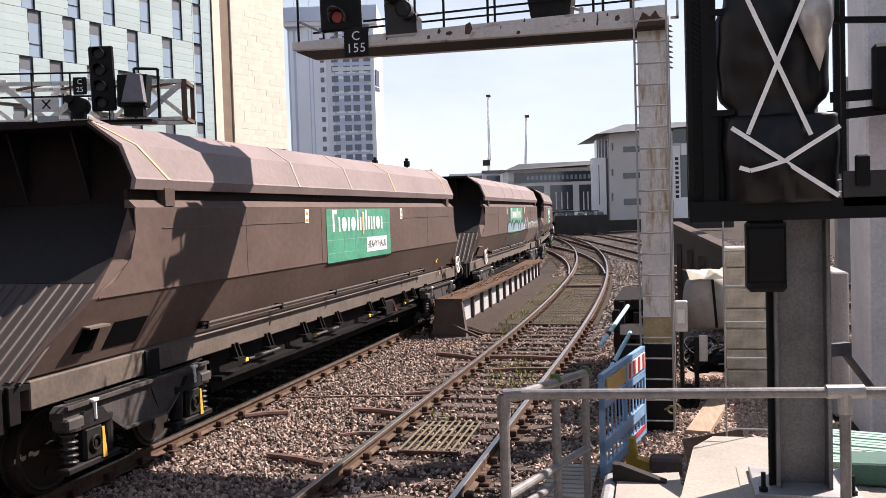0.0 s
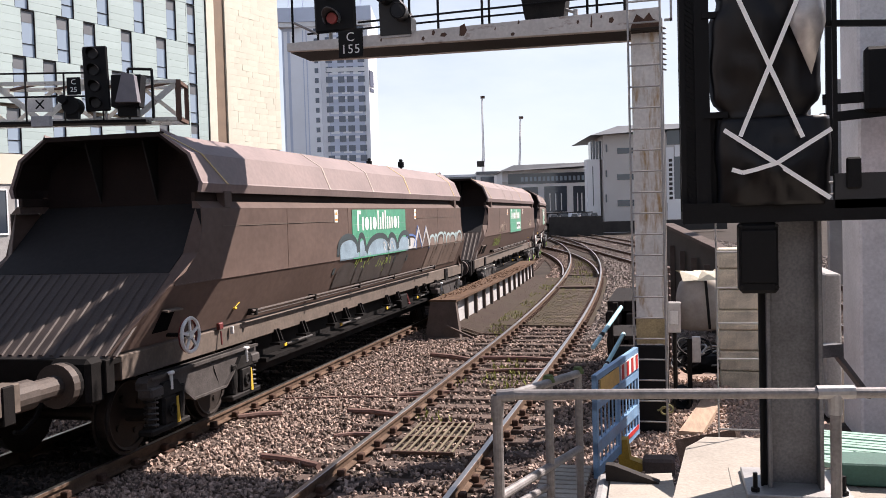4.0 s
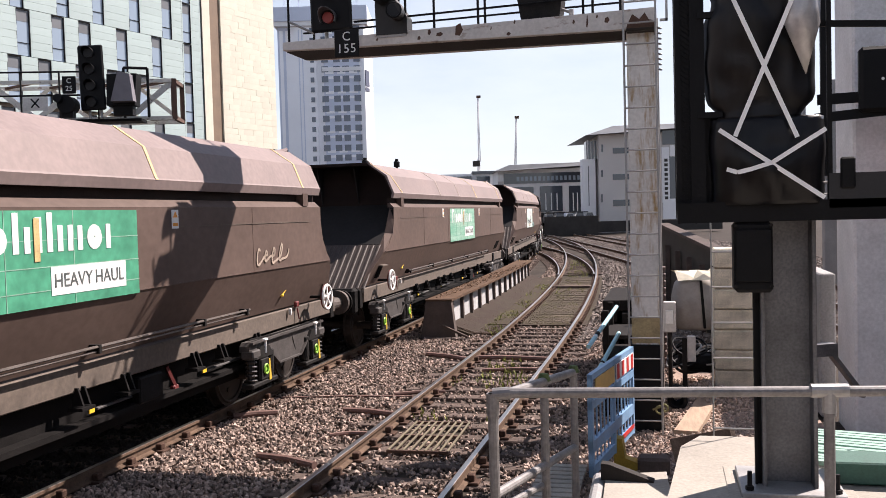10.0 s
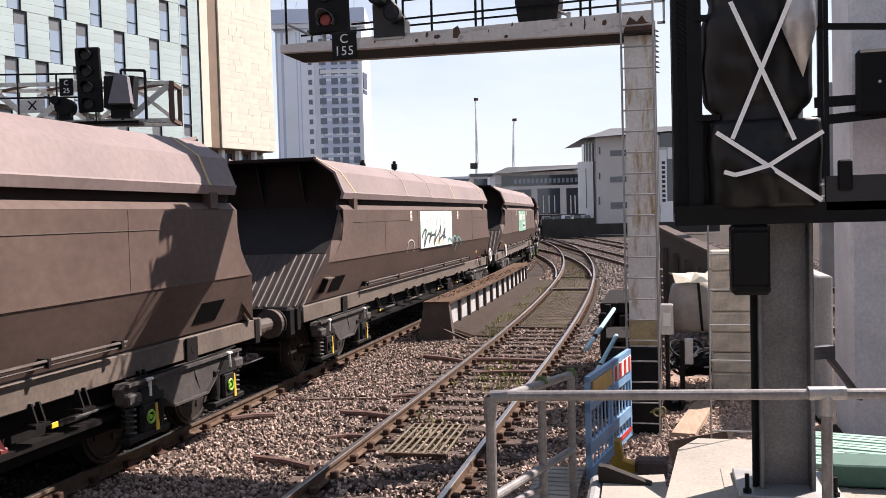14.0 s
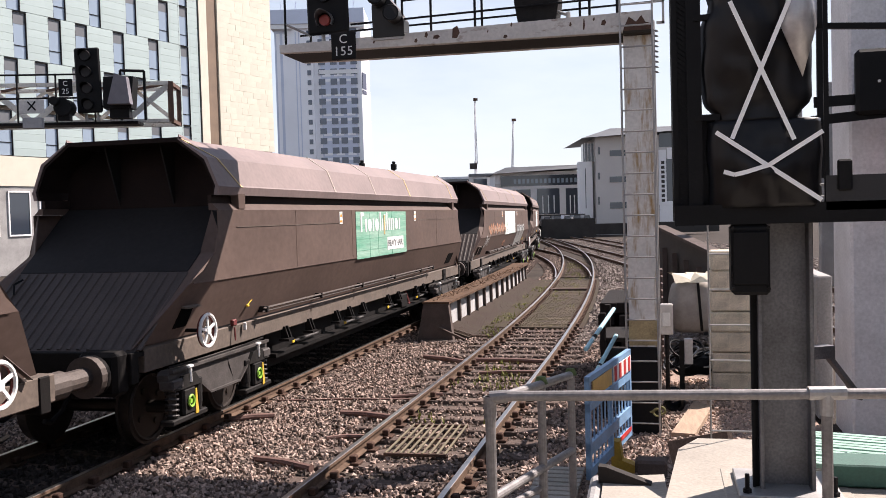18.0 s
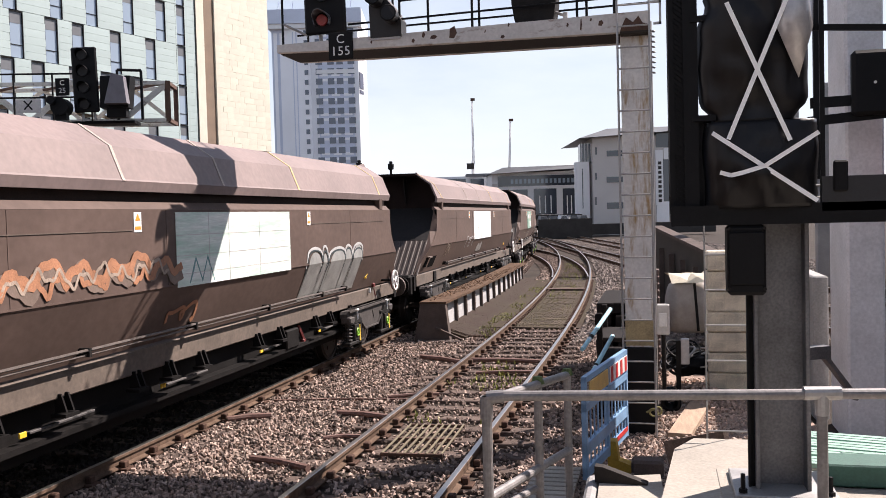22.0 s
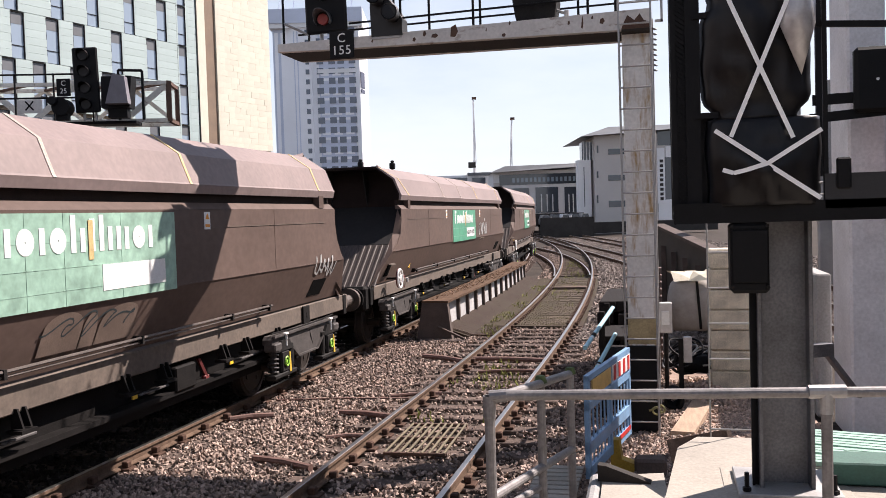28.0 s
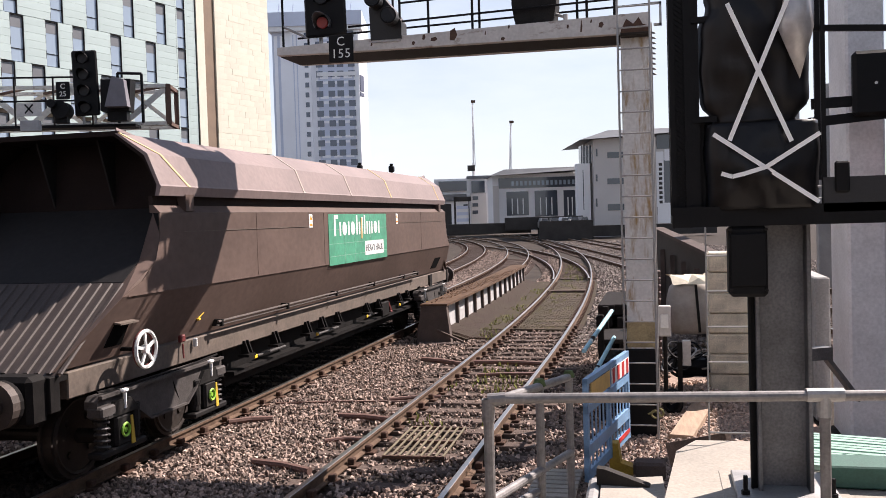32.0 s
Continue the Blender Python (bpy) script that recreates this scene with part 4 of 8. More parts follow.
def handwheel(parent, e):
    y, z = (7.15 if e > 0 else -7.60), 1.36
    rim = Shape().ring((1.44, y, z), (1, 0, 0), 0.2, 0.022, 24, 6)
    for k in range(5):
        a = k * 1.2566 + 0.4
        rim.beam((1.44, y, z), (1.44, y + 0.2 * math.cos(a), z + 0.2 * math.sin(a)), 0.034, 0.02, (1, 0, 0))
    rim.rod((1.40, y, z), (1.46, y, z), 0.05, 10)
    w = part("handwheel", rim, M_WHITE, parent, "white-painted brake handwheel")
    part("rim_back", Shape().ring((1.415, y, z), (1, 0, 0), 0.196, 0.02, 24, 6), M_REDDARK, w, "dark red back of the rim")
    part("spindle", Shape().rod((1.05, y, z), (1.42, y, z), 0.025, 8), M_UNDER, w)
    lv = Shape().bevel_box(1.33, 1.38, y - e * 0.95 - 0.07, y - e * 0.95 + 0.05, 1.32, 1.41, 0.012)
    lv.rod((1.36, y - e * 0.95, 1.3), (1.38, y - e * 0.93, 1.12), 0.012, 6)
    part("brake_handle", lv, M_REDDARK, parent, "small red brake handle").matrix_basis = Matrix.Translation((-0.19, 0.3, -0.06))
    part("lamp_bracket", Shape().bevel_box(1.30, 1.34, y - e * 1.45 - 0.035, y - e * 1.45 + 0.025, 1.52, 1.55, 0.006).rod((1.32, y - e * 1.45 - 0.02, 1.54), (1.33, y - e * 1.45 + 0.12, 1.61), 0.007, 6), M_YELLOW, parent, "small yellow bracket").matrix_basis = Matrix.Translation((-0.11, 0.15, -0.03))
    part("release_knob", Shape().bevel_box(1.34, 1.39, y - e * 1.25 - 0.015, y - e * 1.25 + 0.025, 1.22, 1.33, 0.01), M_WHITE, parent).matrix_basis = Matrix.Translation((-0.19, 0.3, -0.06))


WAGONS = []


def wagon(k, state, wheel_end, tags, label):
    top = thing("hopper_wagon", pose(0, 0, 0), label, "wagon", "hopper wagons of the freight train")
    fit("underframe", top)
    ONE = Matrix.Identity(4)
    for turn in (ONE, FLIP):
        for n in ("side_panel", "lower_panel", "sill", "crease"):
            fit(n, top, n if turn is ONE else n + "_far")
        back = Matrix.Translation((0, -0.66, 0)) if turn is ONE else FLIP
        for n in ("ledge", "recess", "side_pipe", "side_rod", "air_tank", "valve_box", "door_bar", "brake_lever"):
            fit(n, top, m=turn)
        for n in ("end_wall", "top_bar"):
            fit(n, top, m=turn)
        for x in (-0.42, 0.42):
            fit("hood_stay", top, m=turn @ Matrix.Translation((x, 0, 0)))
        slope = Matrix.Translation((0, -0.86, 0)) if turn is ONE else FLIP
        for n in ("end_liner", "end_sheet"):
            fit(n, top, m=slope)
        for n in ("headstock", "drawhook", "centre_sill", "end_floor"):
            fit(n, top, m=back)
        for e in (1, -1):
            fit("gusset", top, "gusset%d%s" % (e, "" if turn is ONE else "_far"))
            at_end = e if turn is ONE else -e
            if at_end != wheel_end:
                fit("hatch_opening", top, "hatch%d" % e, turn)
                fit("jacking_plate", top, m=turn @ Matrix.Translation((0, 5.85 if e > 0 else -6.9, 0)), label="dark plate with a round hole")
            if at_end < 0:
                v = fit("vent_opening", top, "vent%d" % e, turn)
                fit("vent_lip", v, "lip%d" % e)
        es = [ob for ob in top.children if ob.name.startswith("end_sheet")][-1]
        for k_ in range(19):
            x_ = -0.95 + 0.1056 * k_
            fit("rib", es, "end_rib", Matrix(((1, -0.055 * x_, 0, 0.055 * x_ * 8.72), (0, 1, 0, 0), (0, 0, 1, 0), (0, 0, 0, 1))) @ Matrix.Translation((x_, 0, 0)))
        fit("hood_lining", top, m=turn)
        fit("end_cap", top, m=turn)
        hood = fit("hood_side", top, m=turn, label="sun-faded mauve-brown hood sheet")
        for y, n in ((-6.43, "line_slant"), (-2.75, "line_pale"), (-0.45, "line_pale"), (2.12, "line_tan"), (6.36, "line_tan")):
            fit("painted_line", hood, n, Matrix.Translation((0, y, 0)))
        for y in (-6.42, 6.48):
            fit("post", top, m=turn @ Matrix.Translation((0, y, 0)))
        for x in (0, -1.74):
            fit("buffer", top, "buffer_rear" if turn is ONE else "buffer", turn @ Matrix.Translation((x, 0, 0)))
        for x in (0, -1.68):
            fit("top_ear", top, m=turn @ Matrix.Translation((x, 0, 0)))
        for x in (0, -0.62):
            fit("hose", top, m=back @ Matrix.Translation((x, 0, 0)))
        for y in (-4.9, -3.9, -2.6, -1.9, -1.1, 0.6, 1.4, 2.9, 3.6, 4.7):
            fit("bracket", top, m=turn @ Matrix.Translation((0, y, 0)))
        for y in (-5.5, -3.3, -1.1, 1.1, 3.3, 4.5):
            fit("pipe_clip", top, m=turn @ Matrix.Translation((0, y, 0)))
        for y in (-4.4, -1.9, 0.9, 3.3):
            fit("marker", top, m=turn @ Matrix.Translation((0, y, 0)), label="small yellow marker")
            fit("edge_strip", top, m=turn @ Matrix.Translation((0, y, 0)))
        for y in (-2.5, 2.5):
            lb = fit("warning_label", top, m=turn @ Matrix.Translation((0, y, 0)), label="small white and orange warning label")
            fit("label_mark", lb)
            fit("label_bar", lb)
        for y in (-4.55, -1.9, 4.55):
            fit("seam", top, m=turn @ Matrix.Translation((0, y, 0)))
        for y in (-4.6, 4.6):
            fit("cable_line", top, m=turn @ Matrix.Translation((0, y, 0)))
        fit("release_rod", top, m=back)
    axles = []
    for y in (-6.95, 5.85):
        bg = fit("bogie", top, "bolster", Matrix.Translation((0, y, 0)), "dark grey two-axle bogie")
        for turn in (ONE, FLIP):
            fit("side_frame", bg, m=turn)
            fit("brake_pipe", bg, m=turn)
            fit("cable", bg, m=turn)
            for q in (-0.96, 0.96):
                for n in ("axlebox", "damper_cap", "strap"):
                    fit(n, bg, m=turn @ Matrix.Translation((0, q, 0)))
                fit("end_cover", bg, "end_cover" if k in (2, 3, 5, 6, 7, 8, 9, 10) else "end_cover_dark", turn @ Matrix.Translation((0, q, 0)))
                out = 0.28 if q > 0 else -0.28
                fit("coil_spring", bg, m=turn @ Matrix.Translation((0, q + out, 0)))
                fit("spring_seat", bg, m=turn @ Matrix.Translation((0, q + out, 0)))
                fit("damper_pot", bg, m=turn @ Matrix.Translation((0, q - out, 0)))
        for q in (-0.96, 0.96):
            w = fit("wheelset", top, label="dark steel wheelset")
            axles.append((w, y + q))
    sign_panel(top, state)
    handwheel(top, wheel_end)
    for i, (seed, y0, y1, z0, z1, w, m, loops, kd) in enumerate(tags):
        part("graffiti", strokes(seed, y0, y1, z0, z1, w, loops, kd), m, top, "sprayed graffiti strokes")["kind"] = "stuff"
    WAGONS.append((top, k, axles))
    return top


M_SPRAYW = mat("spray_white", (0.50, 0.50, 0.49), 0.6, var=0.3, scale=5, bump=0.03)
M_SPRAYB = mat("spray_pale_blue", (0.25, 0.35, 0.42), 0.6, var=0.35, scale=3, bump=0.03)
M_SPRAYC = mat("spray_pale_cyan", (0.36, 0.47, 0.48), 0.6, var=0.3, scale=4, bump=0.03)
M_SPRAYN = mat("spray_deep_blue", (0.08, 0.16, 0.40), 0.6, var=0.3, scale=5, bump=0.03)
M_SPRAYG = mat("spray_lime", (0.30, 0.42, 0.07), 0.6, var=0.25, scale=5, bump=0.03)
M_SPRAYO = mat("spray_orange", (0.44, 0.20, 0.105), 0.6, var=0.4, scale=4, bump=0.03)
M_SPRAYT = mat("spray_tan", (0.42, 0.33, 0.26), 0.6, var=0.45, scale=4, bump=0.03)
M_SPRAYF = mat("spray_faded_fill", (0.20, 0.145, 0.115), 0.6, var=0.3, scale=3, bump=0.03)
M_SPRAYD = mat("spray_dull_shade", (0.075, 0.062, 0.056), 0.6, var=0.35, scale=3, bump=0.03)
M_SPRAYK = mat("spray_black", (0.03, 0.045, 0.05), 0.6, var=0.3, scale=4, bump=0.03)
M_SPRAYE = mat("spray_teal", (0.16, 0.33, 0.32), 0.6, var=0.3, scale=4, bump=0.03)
M_SPRAYS = mat("spray_silver", (0.40, 0.40, 0.38), 0.5, 0.3, var=0.3, scale=4, bump=0.03)
BASE = "brown coal hopper wagon"
# tags: seed, y0, y1, z0, z1, stroke width, paint, loops, manner
wagon(-1, "green", 1, [], BASE + ", dusty, coupled at the front")
wagon(0, "green", 1, [], BASE + " with a green panel and a white handwheel")
wagon(1, "painted", -1, [
    (1, 3.7, 7.1, 1.40, 2.2, 0.05, M_SPRAYF, 8, 3), (2, 3.7, 7.1, 1.92, 2.25, 0.06, M_SPRAYC, 8, 1),
    (3, -2.4, 1.9, 1.93, 2.30, 0.05, M_SPRAYB, 5, 3), (4, -2.5, 2.0, 1.70, 2.38, 0.11, M_SPRAYK, 5, 1), (10, -2.4, 1.9, 1.45, 1.93, 0.05, M_SPRAYD, 5, 3),
    (12, 1.7, 2.5, 1.96, 2.22, 0.05, M_SPRAYW, 1, 3), (13, 1.65, 2.55, 1.93, 2.28, 0.05, M_SPRAYN, 1, 1),
    (5, 2.4, 3.7, 1.97, 2.36, 0.13, M_SPRAYW, 2, 2), (6, 2.3, 3.7, 1.95, 2.42, 0.05, M_SPRAYN, 2, 2), (7, 0.1, 0.9, 2.02, 2.18, 0.03, M_SPRAYW, 3, 6),
    (8, -1.5, -0.4, 1.72, 1.92, 0.026, M_SPRAYG, 4, 6), (9, -0.2, 0.8, 1.70, 1.86, 0.022, M_SPRAYG, 6, 6), (11, -0.1, 0.8, 1.52, 1.66, 0.022, M_SPRAYG, 5, 6), (14, -1.3, -0.5, 1.50, 1.66, 0.026, M_SPRAYG, 4, 6)], BASE + " with blue-white graffiti over its green panel")
wagon(2, "green", 1, [(5, -4.7, -2.8, 2.02, 2.28, 0.04, M_SPRAYT, 7, 6), (6, -5.6, -3.9, 1.55, 1.84, 0.03, M_SPRAYG, 7, 6), (7, 4.6, 5.6, 2.02, 2.3, 0.035, M_SPRAYT, 4, 4)], BASE + " with tan and lime graffiti")
wagon(3, "worn", -1, [], BASE + " with a sun-faded green panel")
wagon(4, "pale", 1, [(8, -1.6, 0.9, 1.95, 2.45, 0.06, M_SPRAYK, 5, 4), (9, 1.3, 3.0, 1.72, 2.2, 0.06, M_SPRAYE, 3, 0), (10, -2.9, -2.3, 1.9, 2.2, 0.03, M_SPRAYW, 1, 1), (11, -0.6, 0.9, 1.95, 2.12, 0.05, M_ORANGE, 3, 2)], BASE + " with a faded panel under black scrawls")
wagon(5, "worn", -1, [], BASE + " with a worn green panel")
wagon(6, "bleached", 1, [(22, -6.25, -1.6, 2.06, 2.30, 0.15, M_SPRAYF, 9, 5), (10, -6.2, -1.6, 2.13, 2.36, 0.09, M_SPRAYO, 9, 5), (14, -6.1, -2.2, 2.05, 2.28, 0.06, M_SPRAYO, 13, 5), (20, -6.0, -1.9, 2.10, 2.30, 0.035, M_SPRAYT, 12, 5), (11, 2.4, 5.2, 1.36, 2.22, 0.05, M_SPRAYS, 5, 3), (3, 2.4, 5.2, 1.8, 2.2, 0.03, M_SPRAYK, 5, 1), (18, -6.7, -6.0, 1.62, 2.0, 0.05, M_SPRAYW, 3, 4), (12, 2.38, 5.22, 1.9, 2.25, 0.045, M_SPRAYW, 5, 1), (13, -1.4, -0.8, 1.97, 2.25, 0.05, M_SPRAYE, 2, 2), (17, -1.7, -1.1, 1.45, 1.75, 0.05, M_SPRAYO, 2, 4)], BASE + " with white panel, orange scrawl and silver graffiti")
wagon(7, "white", 1, [(13, -3.0, -1.85, 1.72, 2.08, 0.022, M_SPRAYW, 3, 1), (14, -5.9, -5.3, 1.62, 2.0, 0.022, M_SPRAYT, 3, 4), (15, -0.7, 0.2, 1.52, 1.82, 0.05, M_SPRAYS, 2, 3), (16, 7.0, 7.45, 1.95, 2.12, 0.022, M_SPRAYW, 4, 4)], BASE + " with blank white panel and faint scrawls")
wagon(8, "half", -1, [(15, 6.1, 7.0, 1.72, 2.08, 0.034, M_SPRAYW, 5, 4), (18, -0.6, 1.0, 1.46, 1.88, 0.05, M_SPRAYF, 3, 3), (19, -0.5, 0.9, 1.6, 1.86, 0.02, M_SPRAYK, 4, 4), (20, -3.6, -2.8, 1.72, 1.88, 0.015, M_SPRAYT, 3, 4)], BASE + " with a peeling green panel and white scrawl")
wagon(9, "green", -1, [(16, 2.25, 3.75, 2.03, 2.42, 0.055, M_SPRAYW, 5, 6), (17, 2.5, 3.3, 1.84, 1.93, 0.03, M_SPRAYT, 1, 1)], BASE + " with a green panel and a white scrawl")
wagon(10, "green", -1, [], BASE + " with a green panel, last of the train")


# ---- signal gantry over track 1 ----
def rusted(name, col, rust, stretch, lo, hi, scale=3.0):
    """Painted steel with rust runs."""
    m = mat(name, col, 0.62, var=0.2, scale=2.0, bump=0.1, fine=25)
    n, l = m.node_tree.nodes, m.node_tree.links
    b = n["Principled BSDF"]
    old = b.inputs["Base Color"].links[0].from_socket
    tc, mp, ns, rp, mx = n.new("ShaderNodeTexCoord"), n.new("ShaderNodeMapping"), n.new("ShaderNodeTexNoise"), n.new("ShaderNodeMapRange"), n.new("ShaderNodeMix")
    mp.inputs["Scale"].default_value = stretch
    ns.inputs["Scale"].default_value, ns.inputs["Detail"].default_value, ns.inputs["Roughness"].default_value = scale, 5, 0.65
    rp.inputs[1].default_value, rp.inputs[2].default_value = lo, hi
    mx.data_type = "RGBA"
    mx.inputs[7].default_value = (*rust, 1)
    l.new(tc.outputs["Object"], mp.inputs[0])
    l.new(mp.outputs[0], ns.inputs["Vector"])
    l.new(ns.outputs[0], rp.inputs[0])
    l.new(rp.outputs[0], mx.inputs[0])
    l.new(old, mx.inputs[6])
    l.new(mx.outputs[2], b.inputs["Base Color"])
    return m


M_POST = rusted("post_grey_rusting", (0.72, 0.70, 0.67), (0.32, 0.20, 0.08), (3.2, 1.0, 0.6), 0.49, 0.66)
M_BEAM = rusted("beam_grey_rusting", (0.60, 0.57, 0.54), (0.17, 0.10, 0.065), (1.2, 1.0, 3.0), 0.57, 0.70, 2.4)
gan = thing("signal_gantry", pose(0, 0, 0), "grey painted steel cantilever signal gantry with rust streaks", "signal gantry")
GX, GY = -0.27, 11.98
post = part("post", Shape().bevel_box(GX - 0.175, GX + 0.175, GY - 0.17, GY + 0.3, -0.25, 4.955, 0.012), M_POST, gan, "square grey post with rust stains")
part("yellow_band", Shape().box(GX - 0.178, GX + 0.178, GY - 0.173, GY + 0.172, 0.97, 1.3), mat("faded_yellow", (0.42, 0.33, 0.18), 0.8, var=0.4, scale=4), post, "faded dirty yellow band near the foot")
part("dark_foot", Shape().bevel_box(GX - 0.21, GX + 0.21, GY - 0.2, GY + 0.2, -0.25, 0.95, 0.015), M_BLACK, gan, "dark painted foot of the post")
part("base_plate", Shape().bevel_box(GX - 0.3, GX + 0.3, GY - 0.3, GY + 0.3, -0.24, -0.19, 0.01), M_GANTRY, gan)
GXB = -5.31
bl = Shape()
for yy, dz in ((12.2, 0.0), (13.04, 0.0)):
    bl.prism([(GXB, 5.11 - dz), (-4.4, 5.09 - dz), (GX + 0.2, 5.05 - dz), (GX + 0.2, 5.31), (GXB, 5.22)], "y", yy, yy + 0.12)
part("beam_side", bl, M_BEAM, gan, "tapered grey channel, chipped paint")
# the floor's brown is taken almost to black to paint the shade below it
part("beam_floor", Shape().prism([(GXB + 0.01, 5.10), (GX - 0.15, 5.06), (GX - 0.15, 5.10), (GXB + 0.01, 5.135)], "y", 12.315, 13.045), mat("gantry_underside_shade", (0.014, 0.010, 0.009), 0.85, var=0.3, scale=2), gan, "brown walkway underside, coloured near black for its shade")
part("corner_plate", Shape().bevel_box(GX - 0.19, GX + 0.21, 12.19, 13.17, 5.02, 5.06, 0.006), mat("tray_brown", (0.03, 0.022, 0.015), 0.85, var=0.3, scale=2), gan, "dark rusty plate over the post")
chips = Shape()
for x, z, w, h in ((-3.15, 5.18, 0.05, 0.07), (-3.03, 5.15, 0.1, 0.05), (-2.76, 5.14, 0.11, 0.16), (-3.30, 5.12, 0.05, 0.05), (-2.05, 5.09, 0.06, 0.04), (-1.95, 5.24, 0.03, 0.05), (-3.9, 5.15, 0.03, 0.04), (-0.98, 5.12, 0.03, 0.16), (-2.27, 5.18, 0.02, 0.05), (-1.16, 5.18, 0.035, 0.05), (-0.74, 5.16, 0.07, 0.07), (-0.85, 5.23, 0.03, 0.04)):
    chips.prism([(x, z), (x + w * 0.6, z - 0.01), (x + w, z + h * 0.4), (x + w * 0.7, z + h), (x + 0.01, z + h * 0.8)], "y", 12.197, 12.202)
chips.prism([(-0.46, 5.06), (-0.10, 5.055), (-0.09, 5.13), (-0.17, 5.16), (-0.22, 5.25), (-0.29, 5.17), (-0.38, 5.24), (-0.44, 5.12)], "y", 12.196, 12.202)
ch_ = part("rust_patch", chips, M_GANTRYRUST, gan, "rusty chips in the paint")
ch_["kind"] = "stuff"
part("guard_rail", Shape().rod((-3.48, 12.23, 5.71), (GX + 0.3, 12.23, 5.80), 0.015), M_BLACK, gan, "thin dark guard rail")
part("guard_rail", Shape().rod((-4.23, 12.23, 5.44), (GX + 0.3, 12.23, 5.53), 0.015), M_BLACK, gan)
part("guard_rail", Shape().rod((-5.31, 13.0, 5.50), (GX + 0.3, 13.0, 5.59), 0.015), M_BLACK, gan)
for i, x in enumerate((-5.22, -3.47, -3.06, -2.44, -0.89, -0.53)):
    part("rail_post", Shape().rod((x, 12.23, 5.18), (x, 12.23, 6.3), 0.018), M_BLACK, gan)
for x in (-5.14, -3.79, -2.49, -1.08):
    part("rail_post", Shape().rod((x, 13.0, 5.2), (x, 13.0, 6.5), 0.018), M_BLACK, gan)
part("rail_stay", Shape().rod((-5.22, 12.23, 5.52), (-4.9, 12.4, 5.36), 0.018), M_GALV, gan)
lad = Shape()
for x in (GX - 0.2, GX + 0.19):
    lad.rod((x, GY - 0.42, -0.15), (x, GY - 0.42, 5.75), 0.014)
ladder = part("ladder", lad, M_GALV, gan, "thin ladder fixed to the post")
for i in range(22):
    z = 0.02 + i * 0.262
    part("rung", Shape().rod((GX - 0.2, GY - 0.42, z), (GX + 0.19, GY - 0.42, z), 0.011, 6), M_GALV, ladder)
part("conduit", Shape().rod((GX + 0.2, GY - 0.1, 0.2), (GX + 0.2, GY - 0.1, 5.1), 0.02), M_GALV, gan)
cb = Shape()
cb.box(GX + 0.24, GX + 0.34, GY - 0.15, GY - 0.12, 5.05, 5.08).box(GX + 0.31, GX + 0.34, GY - 0.15, GY - 0.12, 5.05, 5.35).box(GX + 0.2, GX + 0.34, GY - 0.15, GY - 0.12, 5.32, 5.35)
part("bracket", cb, M_GALV, gan)
for k in range(9):
    part("cable_coil", Shape().ring((GX + 0.235, GY - 0.1, 4.45 + k * 0.065), (0.2, 0.1, 1), 0.022, 0.008, 10, 5), M_HPOST, gan)
sign = part("identity_plate", Shape().bevel_box(-4.51, -4.15, 12.17, 12.195, 4.95, 5.33, 0.006), M_BLACK, gan, "black signal identity plate with white characters")
FRONT = Matrix(((1, 0, 0, 0), (0, 0, -1, 0), (0, 1, 0, 0), (0, 0, 0, 1)))
letters("letter", "C", 0.18, Matrix.Translation((-4.33, 12.167, 5.23)) @ FRONT, M_WHITE, sign, "white capital letter")
for k_, ch in enumerate("155"):
    letters("figure", ch, 0.18, Matrix.Translation((-4.43 + 0.1 * k_, 12.167, 5.06)) @ FRONT, M_WHITE, sign, "white figure")

# the arm and all it carries stand a little nearer than the post
ARM = Matrix.Translation((0, 0, 2.7)) @ Matrix.Scale(0.955, 4) @ Matrix.Translation((0, 0, -2.7))
for ob in gan.children_recursive:
    if ob.name.split(".")[0] not in ("post", "yellow_band", "dark_foot", "base_plate", "ladder", "rung", "conduit", "cable_coil", "bracket"):
        ob.data.transform(ARM)

M_LAMP = glow("signal_red_aspect", (0.20, 0.02, 0.014), 0.03)
M_LENS = mat("signal_lens", (0.012, 0.012, 0.014), 0.35, spec=0.2, var=0.1)


def hood_shape(x, y, z, r=0.13, d=0.2):
    """A signal lamp hood: the upper part of a tube, longer at the top."""
    s = Shape()
    n = 14
    v = []
    for k in range(n + 1):
        a = math.radians(-35 + 250 * k / n)
        dd = d * (0.35 + 0.65 * max(0.0, math.sin(a)))
        for rr in (r, r - 0.008):
            v += [(x + rr * math.cos(a), y, z + rr * math.sin(a)), (x + rr * math.cos(a), y - dd, z + rr * math.sin(a))]
    f = []
    for k in range(n):
        i, j = 4 * k, 4 * k + 4
        f += [(i, i + 1, j + 1, j), (i + 2, j + 2, j + 3, i + 3), (i + 1, i + 3, j + 3, j + 1)]
    return s.add(v, f)


